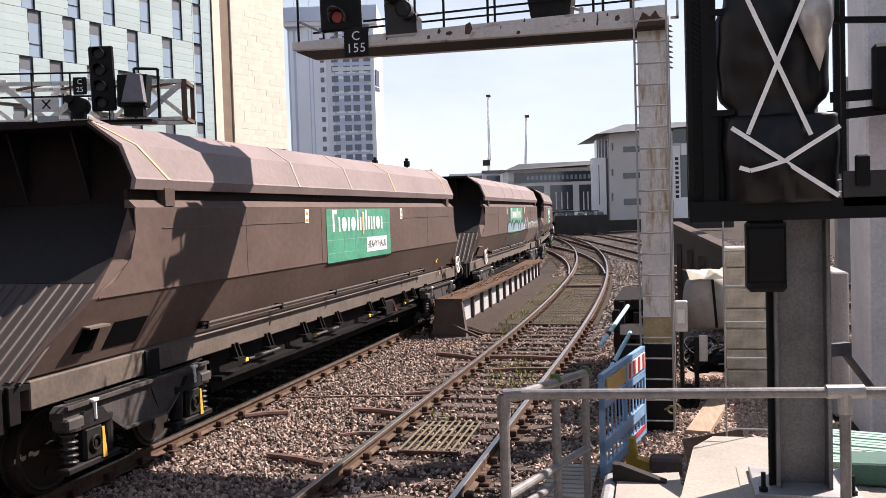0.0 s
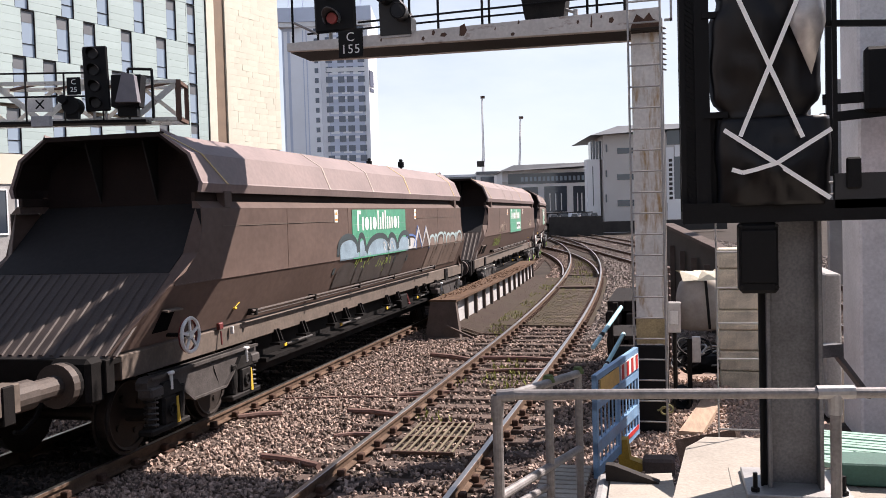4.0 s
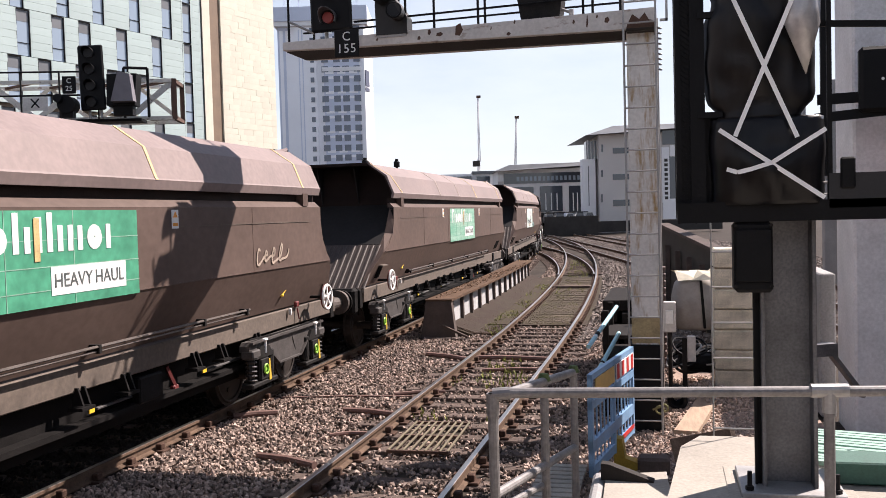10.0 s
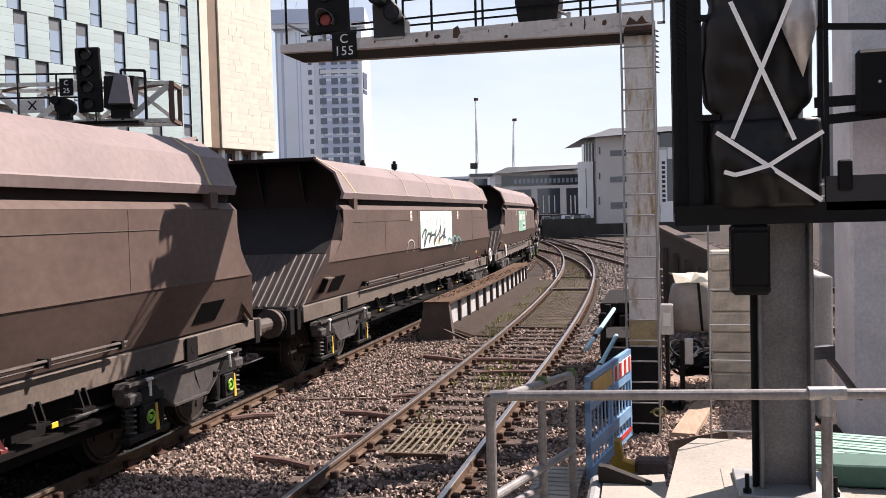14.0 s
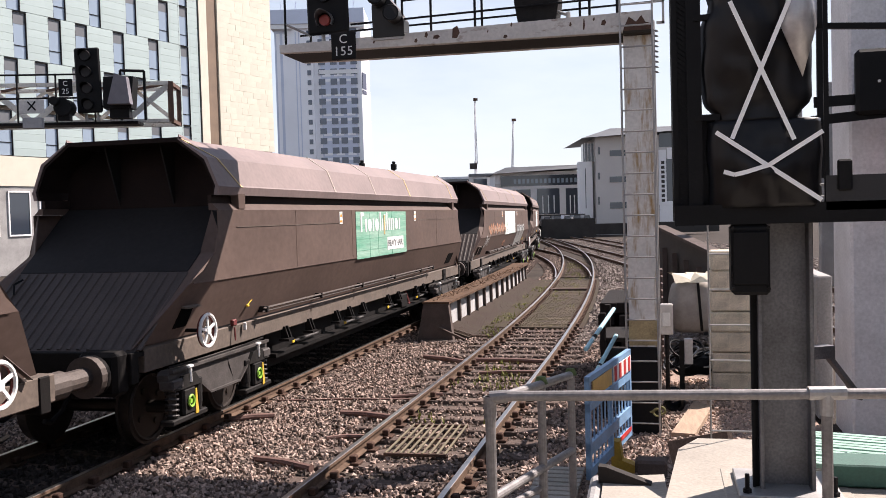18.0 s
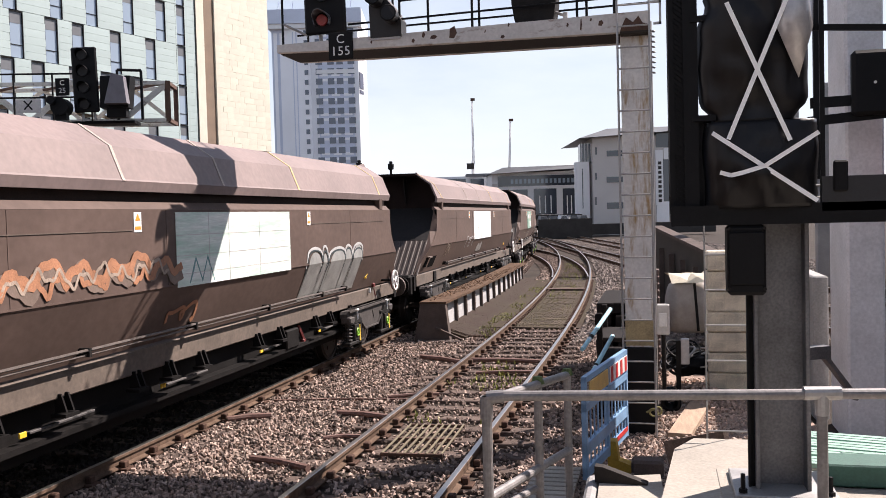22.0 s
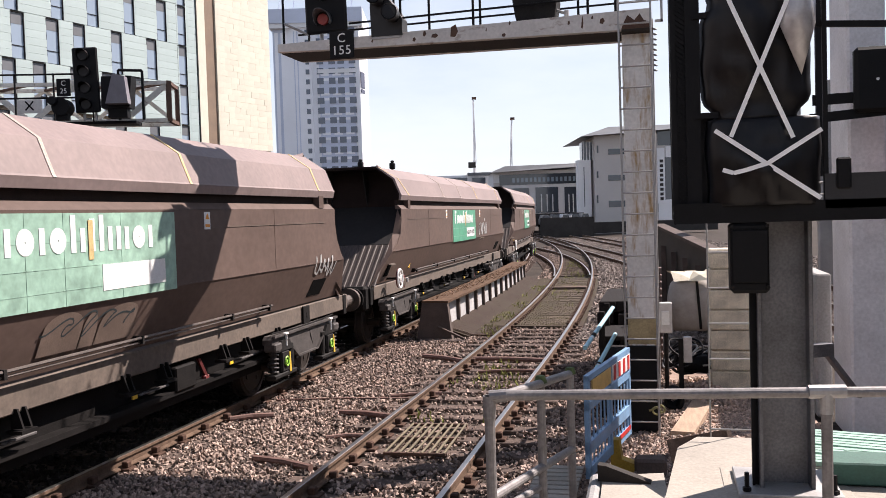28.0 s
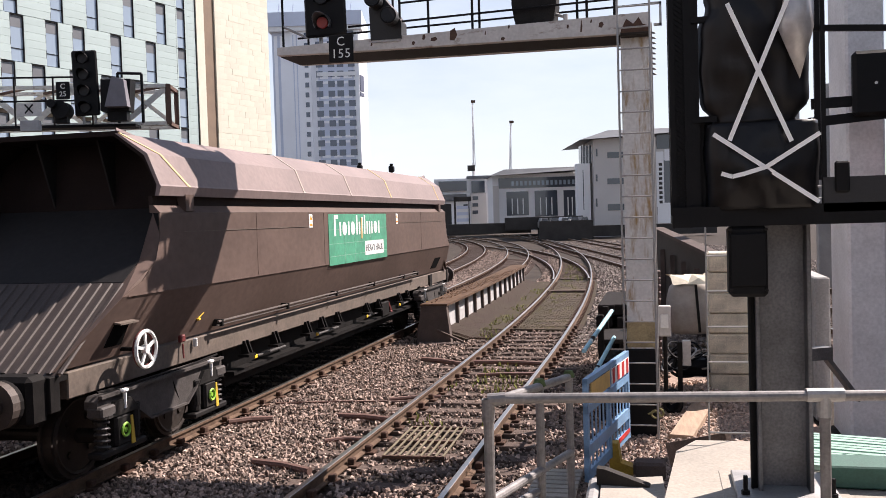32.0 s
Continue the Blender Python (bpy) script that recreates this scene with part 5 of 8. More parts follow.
def signal_head(x, y, z0, w, h, aspects, lit, name="colour_light_signal", label="black colour-light railway signal with lamp hoods", rz=0.0, lean=0.0):
    top = thing(name, pose(x, y, z0, 0, lean, rz), label, "railway signal")
    part("backboard", Shape().bevel_box(-w / 2, w / 2, -0.03, 0.03, 0, h, 0.03), M_BLACK, top, "black backboard with rounded corners")
    part("lamp_case", Shape().bevel_box(-w * 0.36, w * 0.36, 0.03, 0.26, 0.06, h - 0.06, 0.02), M_BLACK, top)
    for i in range(aspects):
        z = h * (i + 0.5) / aspects
        a = part("lamp", Shape().rod((-0.03, -0.075, z), (-0.03, -0.02, z), 0.075 if i == lit else 0.10, 18), M_LAMP if i == lit else M_LENS, top, "lit red lamp" if i == lit else "dark lamp lens")
        # the red lamp's hood is pale grey to paint sunlight on its inside
        part("lamp_hood", hood_shape(-0.03, -0.03, z, 0.12, 0.22), M_HPOST if i == lit else M_BLACK, a)
    for q in (-0.12, 0.12):
        part("bracket", Shape().rod((q, 0.1, -0.16), (q, 0.1, 0.02), 0.03), M_GALV, top)
    return top


signal_head(-4.40, 11.80, 5.24, 0.60, 1.42, 4, 0, label="black four-lamp railway signal showing red on the gantry", lean=-1.0)
# position-light signal with its round lenses
pl = thing("position_light_signal", pose(-3.50, 11.68, 5.10), "grey-black position-light signal with hooded lenses", "railway signal")
M_PLCASE = mat("position_light_case", (0.018, 0.017, 0.017), 0.55, 0.2, var=0.3, scale=6)
part("case", Shape().prism([(-0.21, 0.0), (0.22, 0.0), (0.22, 0.22), (0.14, 0.36), (-0.02, 0.56), (-0.08, 0.66), (-0.20, 0.66), (-0.22, 0.40)], "y", -0.06, 0.20), M_PLCASE, pl, "dark wedge-shaped case")
for x, z in ((-0.12, 0.50), (0.09, 0.27)):
    c = part("lens_tube", Shape().rod((x, -0.05, z), (x + 0.04, -0.36, z - 0.02), 0.10, 18), M_PLCASE, pl, "black lens tube")
    part("lens", Shape().rod((x + 0.04, -0.362, z - 0.02), (x + 0.041, -0.366, z - 0.02), 0.085, 18), M_LENS, c)
    part("tube_rim", Shape().ring((x + 0.04, -0.36, z - 0.02), (0.11, -1, 0), 0.098, 0.010, 18, 5), M_BLACK, c)
part("foot", Shape().box(-0.2, 0.2, -0.05, 0.2, -0.03, 0.01), M_GALV, pl)
jb = thing("signal_equipment_box", pose(-1.53, 11.94, 5.155), "dark round-bottomed equipment box hung on the gantry", "equipment box")
part("body", Shape().prism([(-0.29, 0.28), (-0.25, 0.04), (-0.18, 0.0), (0.18, 0.0), (0.25, 0.04), (0.29, 0.28), (0.29, 0.9), (-0.29, 0.9)], "y", -0.2, 0.2), M_BOGIE, jb)
part("bracket", Shape().rod((0.27, -0.1, 0.14), (0.4, -0.15, 0.08), 0.02).rod((0.4, -0.15, 0.04), (0.4, -0.15, 0.12), 0.03), M_GALV, jb)

# ---- lattice gantry beyond the train ----
lg = thing("lattice_gantry", pose(0, 0, 0), "pale weathered steel lattice signal gantry behind the train", "signal gantry")
LA, LB = Vector((-10.5, 18.1, 0)), Vector((-17.0, 15.9, 0))
d = (LB - LA).normalized()
nrm = Vector((-d.y, d.x, 0)) * -1
M_LATT = rusted("lattice_cream_rusting", (0.78, 0.75, 0.68), (0.20, 0.11, 0.06), (2.5, 2.5, 2.5), 0.58, 0.70)
ch = Shape()
for off in (0.0, 0.9):
    for z in (4.98, 5.80):
        ch.beam(LA + nrm * off + Vector((0, 0, z)), LB + nrm * off + Vector((0, 0, z)), 0.08, 0.08)
part("chord", ch, M_LATT, lg, "rust-spotted pale chords")
L = (LB - LA).length
n = 7
for off, w_, ph in ((0.0, 0.13, 0), (0.9, 0.09, 1)):
    for i in range(n):
        a, b = LA + d * (L * i / n) + nrm * off, LA + d * (L * (i + 1) / n) + nrm * off
        za, zb = (4.98, 5.8) if (i + ph) % 2 else (5.8, 4.98)
        dg = part("diagonal", Shape().beam(a + Vector((0, 0, za)), b + Vector((0, 0, zb)), w_, 0.012, nrm).beam(a + Vector((0, 0, za)) + nrm * 0.03, b + Vector((0, 0, zb)) + nrm * 0.03, 0.012, 0.07, nrm), M_LATT, lg)
        if off == 0:
            part("gusset_plate", Shape().beam(b + Vector((0, 0, zb - 0.09)), b + Vector((0, 0, zb + 0.09)), 0.26, 0.014, nrm), M_LATT, dg)
for i in range(n):
    a, b = LA + d * (L * i / n), LA + d * (L * (i + 1) / n) + nrm * 0.9
    part("cross_tie", Shape().beam(a + Vector((0, 0, 5.8)), b + Vector((0, 0, 5.8)), 0.06, 0.05), M_GANTRYRUST, lg)
    part("cross_tie", Shape().beam(a + Vector((0, 0, 4.98)), a + nrm * 0.9 + Vector((0, 0, 4.98)), 0.06, 0.05), M_LATT, lg)
part("end_frame", Shape().beam(LA + Vector((0, 0, 4.95)), LA + Vector((0, 0, 5.84)), 0.1, 0.1).beam(LA + nrm * 0.9 + Vector((0, 0, 4.95)), LA + nrm * 0.9 + Vector((0, 0, 5.84)), 0.08, 0.08).beam(LA + Vector((0, 0, 5.8)), LA + nrm * 0.9 + Vector((0, 0, 5.8)), 0.08, 0.08).beam(LA + Vector((0, 0, 4.98)), LA + nrm * 0.9 + Vector((0, 0, 4.98)), 0.08, 0.08), M_GANTRYRUST, lg, "rusty red-brown end frame")
part("walkway", Shape().beam(LA + nrm * -0.25 + d * 0.6 + Vector((0, 0, 4.9)), LB + nrm * -0.25 + Vector((0, 0, 4.9)), 0.5, 0.06), M_BLACK, lg, "dark grating walkway")
wr = Shape()
for z in (5.45, 5.95):
    wr.rod(LA + nrm * -0.45 + d * 1.5 + Vector((0, 0, z)), LB + nrm * -0.45 + Vector((0, 0, z)), 0.02)
part("guard_rail", wr, M_BLACK, lg, "thin dark guard rail")
for k in (1.5, 2.3, 3.1, 3.9, 4.7, 5.5, 6.3):
    part("rail_post", Shape().rod(LA + nrm * -0.45 + d * k + Vector((0, 0, 4.9)), LA + nrm * -0.45 + d * k + Vector((0, 0, 5.97)), 0.02), M_BLACK, lg)
fr = Shape().path([LA + nrm * -0.45 + d * 0.45 + Vector((0, 0, 4.95)), LA + nrm * -0.45 + d * 0.45 + Vector((0, 0, 6.0)), LA + nrm * -0.45 + d * 0.95 + Vector((0, 0, 6.02)), LA + nrm * -0.45 + d * 0.95 + Vector((0, 0, 4.95))], 0.03)
part("gate_frame", fr, M_BLACK, lg, "dark tubular end gate")
part("leg", Shape().beam(LB + nrm * 0.4 + Vector((0, 0, -0.2)), LB + nrm * 0.4 + Vector((0, 0, 5.8)), 0.3, 0.3), M_LATT, lg)
signal_head(-11.62, 16.8, 5.07, 0.52, 1.36, 4, -1, label="black four-lamp railway signal, unlit, on the lattice gantry", rz=17, lean=-1.5)
id2 = thing("signal_identity_plate", pose(-12.05, 16.6, 5.42, 0, 0, 17), "black signal identity plate with white characters", "sign")
part("plate", Shape().bevel_box(-0.14, 0.14, -0.012, 0.012, 0, 0.36, 0.005), M_BLACK, id2)
letters("characters", "C", 0.15, Matrix.Translation((0.0, -0.016, 0.26)) @ FRONT, M_WHITE, id2)
letters("characters", "25", 0.15, Matrix.Translation((0.0, -0.016, 0.10)) @ FRONT, M_WHITE, id2)
eq = thing("indicator_box", pose(-11.05, 16.95, 5.16, 0, 0, 17), "grey hooded route indicator box on the lattice gantry", "signal equipment")
part("case", Shape().prism([(-0.32, 0.0), (0.26, 0.0), (0.32, 0.66), (-0.3, 0.66)], "y", 0.0, 0.4), M_BLACK, eq)
part("cowl", Shape().prism([(-0.16, 0.06), (0.30, 0.06), (0.24, 0.62), (0.0, 0.68)], "y", -0.25, 0.0), mat("cowl_grey", (0.17, 0.16, 0.18), 0.6, var=0.2), eq, "grey sloping cowl")
part("foot", Shape().box(-0.2, 0.2, 0.05, 0.3, -0.2, 0.0), M_BLACK, eq)
fl = thing("floodlight", pose(-12.02, 16.5, 4.95, 0, 0, 17), "round black lamp on the lattice gantry walkway", "lamp")
part("drum", Shape().rod((0, -0.15, 0.22), (0, 0.2, 0.22), 0.18, 18).rod((-0.14, -0.24, 0.34), (-0.12, 0.0, 0.32), 0.09, 14), M_BLACK, fl)
part("stand", Shape().box(-0.12, 0.12, -0.08, 0.1, -0.05, 0.1), M_BLACK, fl)
xs = thing("small_sign", pose(-12.42, 16.0, 4.80, 0, 0, 17), "small grey sign with a dark cross on the gantry", "sign")
part("plate", Shape().bevel_box(-0.25, 0.25, -0.01, 0.01, 0.22, 0.5, 0.004), M_GANTRY, xs)
part("cross", Shape().beam((-0.08, -0.014, 0.28), (0.08, -0.014, 0.46), 0.03, 0.006, (0, 1, 0)).beam((0.08, -0.014, 0.28), (-0.08, -0.014, 0.46), 0.03, 0.006, (0, 1, 0)), M_BLACK, xs)
part("cabinet", Shape().bevel_box(-0.20, 0.18, 0.0, 0.16, -0.08, 0.14, 0.01), mat("cabinet_grey", (0.35, 0.35, 0.36), 0.6), xs)

# ---- covered signal on its post by the platform ramp ----
cv = thing("covered_signal_post", pose(0, 0, 0), "grey steel H-section signal post with a caged platform", "signal post")
for x in (0.555, 0.85):
    part("flange", Shape().bevel_box(x, x + 0.026, 5.80, 6.115, 0.93, 2.62, 0.004), M_HPOST, cv, "grey flange edge")
part("web", Shape().box(0.581, 0.85, 5.93, 5.95, 0.93, 2.62), M_HPOST, cv, "stained grey web")
part("side_channel", Shape().box(0.525, 0.555, 5.86, 6.0, 0.95, 2.3).box(0.515, 0.53, 5.84, 5.87, 0.95, 2.3), M_BLACK, cv, "dark cable channel")
part("base_plate", Shape().bevel_box(0.42, 1.02, 5.66, 6.26, 0.93, 0.965, 0.006), M_GALV, cv)
part("grout_pad", Shape().bevel_box(0.34, 1.1, 5.58, 6.34, 0.90, 0.935, 0.01), M_CONC, cv)
for x in (0.47, 0.97):
    part("bolt", Shape().rod((x, 5.72, 0.95), (x, 5.72, 1.08), 0.014, 6).rod((x, 5.72, 0.96), (x, 5.72, 0.99), 0.026, 6), M_BLACK, cv, "dark foundation bolt")
part("platform", Shape().bevel_box(0.07, 1.62, 5.62, 6.45, 2.62, 2.67, 0.006).box(0.07, 1.62, 5.60, 5.64, 2.60, 2.72), M_BLACK, cv, "black steel platform")
part("kick_plate", Shape().box(0.92, 1.62, 5.60, 5.63, 2.67, 2.87), mat("kick_plate_grey", (0.018, 0.018, 0.020), 0.6), cv, "dark kick plate")
jb2 = part("junction_box", Shape().bevel_box(0.39, 0.61, 5.6, 5.8, 2.18, 2.60, 0.02), M_BLACK, cv, "black junction box under the platform")
part("lid", Shape().bevel_box(0.395, 0.605, 5.585, 5.60, 2.24, 2.56, 0.01), M_BLACK, jb2)
for x in (0.40, 0.60):
    for z in (2.22, 2.58):
        part("screw", Shape().rod((x, 5.575, z), (x, 5.60, z), 0.01, 6), M_BOGIE, jb2)
M_BACK = mat("dull_dark_sheet", (0.040, 0.040, 0.052), 0.7, spec=0.2, var=0.4, scale=6)
cage = Shape()
for x in (0.085, 0.20):
    cage.beam((x, 5.66, 2.62), (x, 5.66, 4.6), 0.03, 0.03, (0, 1, 0))
cage.beam((0.085, 6.4, 2.62), (0.085, 6.4, 4.6), 0.03, 0.03, (0, 1, 0))
cage.box(0.155, 0.24, 5.63, 5.66, 2.62, 4.6)
part("cage_frame", cage, M_BLACK, cv, "black cage uprights")
msh = Shape()
for k in range(46):
    z = 2.66 + k * 0.042
    msh.rod((0.075, 5.66, z), (0.075, 6.4, z + 0.5), 0.004, 4)
    msh.rod((0.075, 6.4, z), (0.075, 5.66, z + 0.5), 0.004, 4)
mm = part("mesh_panel", msh, M_BLACK, cv, "black wire mesh side panel")
mm["kind"] = "stuff"
part("cage_rail", Shape().beam((0.88, 5.66, 3.74), (1.43, 5.66, 3.70), 0.03, 0.034), M_BLACK, cv, "dark cage rail")
for z in (3.24, 3.83):
    part("cage_rail", Shape().beam((0.2, 5.63, z), (0.34, 5.63, z), 0.03, 0.035), M_BLACK, cv)
msh = Shape()
for k in range(68):
    z = 2.60 + k * 0.03
    msh.beam((0.075, 5.665, z), (0.185, 5.665, z + 0.09), 0.017, 0.006, (0, 1, 0)).beam((0.185, 5.66, z), (0.075, 5.66, z + 0.09), 0.017, 0.006, (0, 1, 0))
# added sheet that keeps bright sky from showing through the mesh
part("mesh_sky_blocker", Shape().bevel_box(0.088, 0.185, 5.675, 5.685, 2.66, 4.6, 0.003), M_BACK, cv, "dull dark sheet added behind the mesh to block the sky")
part("side_plate", Shape().bevel_box(0.20, 0.36, 5.69, 5.71, 2.66, 3.25, 0.004), M_BLACK, cv, "dark plate beside the bag")
mm = part("mesh_panel", msh, M_BLACK, cv, "black wire mesh front panel")
mm["kind"] = "stuff"
CPX = 0.93
part("cage_post", Shape().beam((CPX, 5.63, 2.67), (CPX, 5.63, 4.9), 0.026, 0.026, (0, 1, 0)), M_BLACK, cv)
part("clamp", Shape().bevel_box(0.98, 1.06, 5.58, 5.61, 2.78, 2.96, 0.01), M_BLACK, cv)
for z in (2.75, 2.82):
    part("rung", Shape().rod((0.87, 5.66, z), (0.95, 5.66, z), 0.008, 6), M_GALV, cv)
part("ladder", Shape().rod((0.342, 7.4, -0.2), (0.342, 7.4, 2.9), 0.007).rod((0.706, 7.4, -0.2), (0.706, 7.4, 2.9), 0.007), M_GALV, cv, "thin ladder behind the post")
for i in range(10):
    part("rung", Shape().rod((0.342, 7.4, 0.1 + i * 0.28), (0.706, 7.4, 0.1 + i * 0.28), 0.009, 6), M_GALV, cv)

# the signal in its black bag: a rounded, creased block
bag = thing("bagged_signal", pose(0.6, 5.68, 2.67), "railway signal wrapped in creased black plastic with white tape crosses", "covered signal")


def creased(x0, x1, z0, z1, depth, seed, nx=18, nz=34, bulge=0.05, pinch=()):
    """A closed bag: front and back sheets with folds."""
    s = Shape()
    noise.seed_set(seed)
    v = []
    for side in (-1, 1):
        for j in range(nz + 1):
            w = j / nz
            z = z0 + (z1 - z0) * w
            for i in range(nx + 1):
                u = i / nx
                edge = math.sin(math.pi * u) ** 0.35
                xx = x0 + (x1 - x0) * u
                for pz, amt in pinch:
                    k = math.exp(-((z - pz) / 0.06) ** 2)
                    xx += (0.5 * (x0 + x1) - xx) * amt * k
                q = noise.noise(Vector((xx * 5, z * 2.2, side + seed))) * 0.05 + noise.noise(Vector((xx * 14 + z * 3, z * 7, seed))) * 0.026
                y = side * depth * edge * (0.8 + 0.2 * math.sin(math.pi * w)) + (q * edge if side < 0 else 0)
                v.append((xx + noise.noise(Vector((0, z * 4, u * 2 + seed))) * 0.02, y, z))
    f = []
    o = (nx + 1) * (nz + 1)
    for j in range(nz):
        for i in range(nx):
            a = j * (nx + 1) + i
            f.append((a, a + 1, a + nx + 2, a + nx + 1))
            f.append((o + a, o + a + nx + 1, o + a + nx + 2, o + a + 1))
    for j in range(nz):
        a, b = j * (nx + 1), j * (nx + 1) + nx
        f.append((a, a + nx + 1, o + a + nx + 1, o + a))
        f.append((b, o + b, o + b + nx + 1, b + nx + 1))
    for i in range(nx):
        a, b = i, nz * (nx + 1) + i
        f.append((a, o + a, o + a + 1, a + 1))
        f.append((b, b + 1, o + b + 1, o + b))
    return s.add(v, f)


part("upper_bag", creased(-0.36, 0.262, 0.52, 1.8, 0.13, 3, pinch=((0.56, 0.26), (1.22, 0.16), (1.34, 0.14))), M_BAG, bag, "tall black bag over the signal head", smooth=True)
part("lower_bag", creased(-0.33, 0.31, 0.03, 0.54, 0.15, 7, nz=20), M_BAG, bag, "wider black bag below", smooth=True)
# fold of the black bag in pale grey, which paints its highlight
FLAP = [(0.075, -0.165, 1.06), (0.285, -0.10, 1.42), (0.275, -0.13, 1.06), (0.185, -0.20, 0.76), (0.15, -0.14, 1.42), (0.205, -0.215, 1.17)]
part("loose_flap", Shape().add(FLAP + [(a, b + 0.012, c) for a, b, c in FLAP], [(0, 5, 4), (4, 5, 1), (1, 5, 2), (2, 5, 3), (3, 5, 0), (6, 10, 11), (10, 7, 11), (7, 8, 11), (8, 9, 11), (9, 6, 11), (0, 4, 10, 6), (4, 1, 7, 10), (1, 2, 8, 7), (2, 3, 9, 8), (3, 0, 6, 9)]), mat("plastic_fold_highlight", (0.50, 0.48, 0.475), 0.32, 0.35, var=0.4, scale=4, spec=0.8, bump=0.35, fine=12), bag, "loose shiny fold of plastic, coloured pale for its highlight", smooth=True)


def tape(pts, w=0.025, y=-0.165):
    s = Shape()
    for (xa, za), (xb, zb) in zip(pts, pts[1:]):
        dx, dz = xb - xa, zb - za
        q = math.hypot(dx, dz)
        nx, nz = -dz / q * w / 2, dx / q * w / 2
        v = [(xa + nx, y, za + nz), (xb + nx, y, zb + nz), (xb - nx, y, zb - nz), (xa - nx, y, za - nz)]
        s.add(v + [(a, b + 0.004, c) for a, b, c in v], [(0, 1, 2, 3), (7, 6, 5, 4), (0, 4, 5, 1), (2, 6, 7, 3), (1, 5, 6, 2), (3, 7, 4, 0)])
    return s


for k, pts in enumerate((((-0.20, 1.22), (0.14, 0.41)), ((0.13, 1.22), (-0.20, 0.43)), ((-0.29, 0.47), (0.28, 0.06)), ((0.29, 0.45), (0.0, 0.27), (-0.12, 0.235), (-0.19, 0.22), (-0.25, 0.24)))):
    part("tape", tape(pts, y=(-0.168 if k < 2 else -0.186) - 0.005 * (k % 2)), M_TAPEWHITE, bag, "white adhesive tape strip")
bx = thing("signal_back_plate", pose(2.27, 11.17, 3.71), "black back plate of another signal", "railway signal")
part("plate", Shape().bevel_box(-0.13, 0.7, -0.14, 0.0, 0.0, 0.73, 0.04), M_BLACK, bx)
part("rivet", Shape().rod((0.11, -0.15, 0.36), (0.11, -0.14, 0.36), 0.017, 8), M_WHITE, bx)
part("arm", Shape().beam((-0.56, -0.03, 0.17), (-0.07, -0.03, 0.18), 0.04, 0.12).beam((-0.59, -0.03, -0.04), (0.56, -0.03, 0.04), 0.04, 0.11).beam((-0.49, -0.03, -0.7), (-0.49, -0.03, 1.7), 0.07, 0.07, (0, 1, 0)), M_BLACK, bx)
part("bracket_red", Shape().bevel_box(0.26, 0.44, -0.05, 0.0, -0.98, -0.11, 0.014), mat("dark_red", (0.22, 0.03, 0.03), 0.6), bx, "dark red strip below")

# ---- concrete column and walls by the platform ----
col = thing("concrete_column", pose(0, 0, 0), "tall grey concrete and steel column by the track", "column", kind="structure")
part("shaft", Shape().bevel_box(2.20, 2.63, 11.75, 12.9, -0.25, 9.4, 0.03), mat("column_pale_grey", (0.70, 0.695, 0.71), 0.8, var=0.22, scale=1.2, bump=0.15, fine=30), col)
part("stay", Shape().beam((1.33, 10.64, 1.05), (1.82, 10.92, 1.05), 0.14, 0.14).beam((1.75, 10.92, 1.05), (2.18, 11.2, 0.46), 0.08, 0.05), M_HPOST, col, "grey steel stay")


# ---- platform end, ramp and railings ----
pf = thing("platform_end", pose(0, 0, 0), "pale concrete slab at the end of the platform", "platform", kind="structure")
RIM = [(-0.9, -12), (3.2, -12), (3.2, 7.24), (0.23, 7.18), (0.08, 6.84), (-0.01, 5.69), (-0.28, 3.9), (-0.9, 3.4)]
part("slab", Shape().prism(RIM, "z", 0.6, 0.93), M_CONC, pf)
part("wall", Shape().box(-0.85, 3.2, -12, 3.3, -0.25, 0.6).prism([(-0.2, 3.3), (3.2, 3.3), (3.2, 7.0), (0.25, 7.0), (0.05, 5.6)], "z", -0.25, 0.6), M_CONCGREY, pf)
ls = thing("low_slab", pose(0, 0, 0), "pale concrete paving slab at the foot of the ramp", "paving slab")
part("slab", Shape().prism([(-0.54, 7.86), (-0.03, 8.01), (0.02, 7.04), (-0.1, 6.4), (-0.5, 6.4)], "z", 0.28, 0.40), M_CONC, ls)
part("bed", Shape().prism([(-0.52, 7.8), (0.0, 7.95), (0.0, 6.5), (-0.48, 6.5)], "z", -0.2, 0.28), M_GROUND, ls)
part("kerb", Shape().rod((-0.58, 6.6, 0.34), (-0.60, 7.9, 0.34), 0.06, 10), M_CONCGREY, ls, "rounded grey edging")
bp_ = thing("edge_board", pose(0, 0, 0), "weathered grey board standing behind the platform end", "board")
part("board", Shape().beam((0.04, 7.9, 0.62), (0.5, 7.42, 0.84), 0.05, 0.2), M_SLEEPER, bp_)
part("prop", Shape().box(0.2, 0.26, 7.6, 7.68, -0.2, 0.7), M_SLEEPER, bp_)
st = thing("ramp_steps", pose(0, 0, 0), "grooved pale ramp slabs beside the railing", "steps", kind="structure")
for i in range(5):
    part("tread", Shape().bevel_box(-0.95, -0.45, 4.9 + i * 0.32, 5.2 + i * 0.32, 0.55 - i * 0.12, 0.62 - i * 0.12, 0.008), M_CONC, st)
part("bed", Shape().prism([(4.85, 0.54), (6.6, -0.1), (6.6, -0.22), (4.85, -0.22)], "x", -0.93, -0.47), M_CONCGREY, st)

rb = thing("ramp_boards", pose(0, 0, 0), "pale grooved boards laid as a crossing beside the rail", "boards")
for i in range(11):
    part("board", Shape().bevel_box(-1.34, -0.86, 8.12 + i * 0.145, 8.225 + i * 0.145, -0.07, -0.035, 0.006), M_CONC, rb)
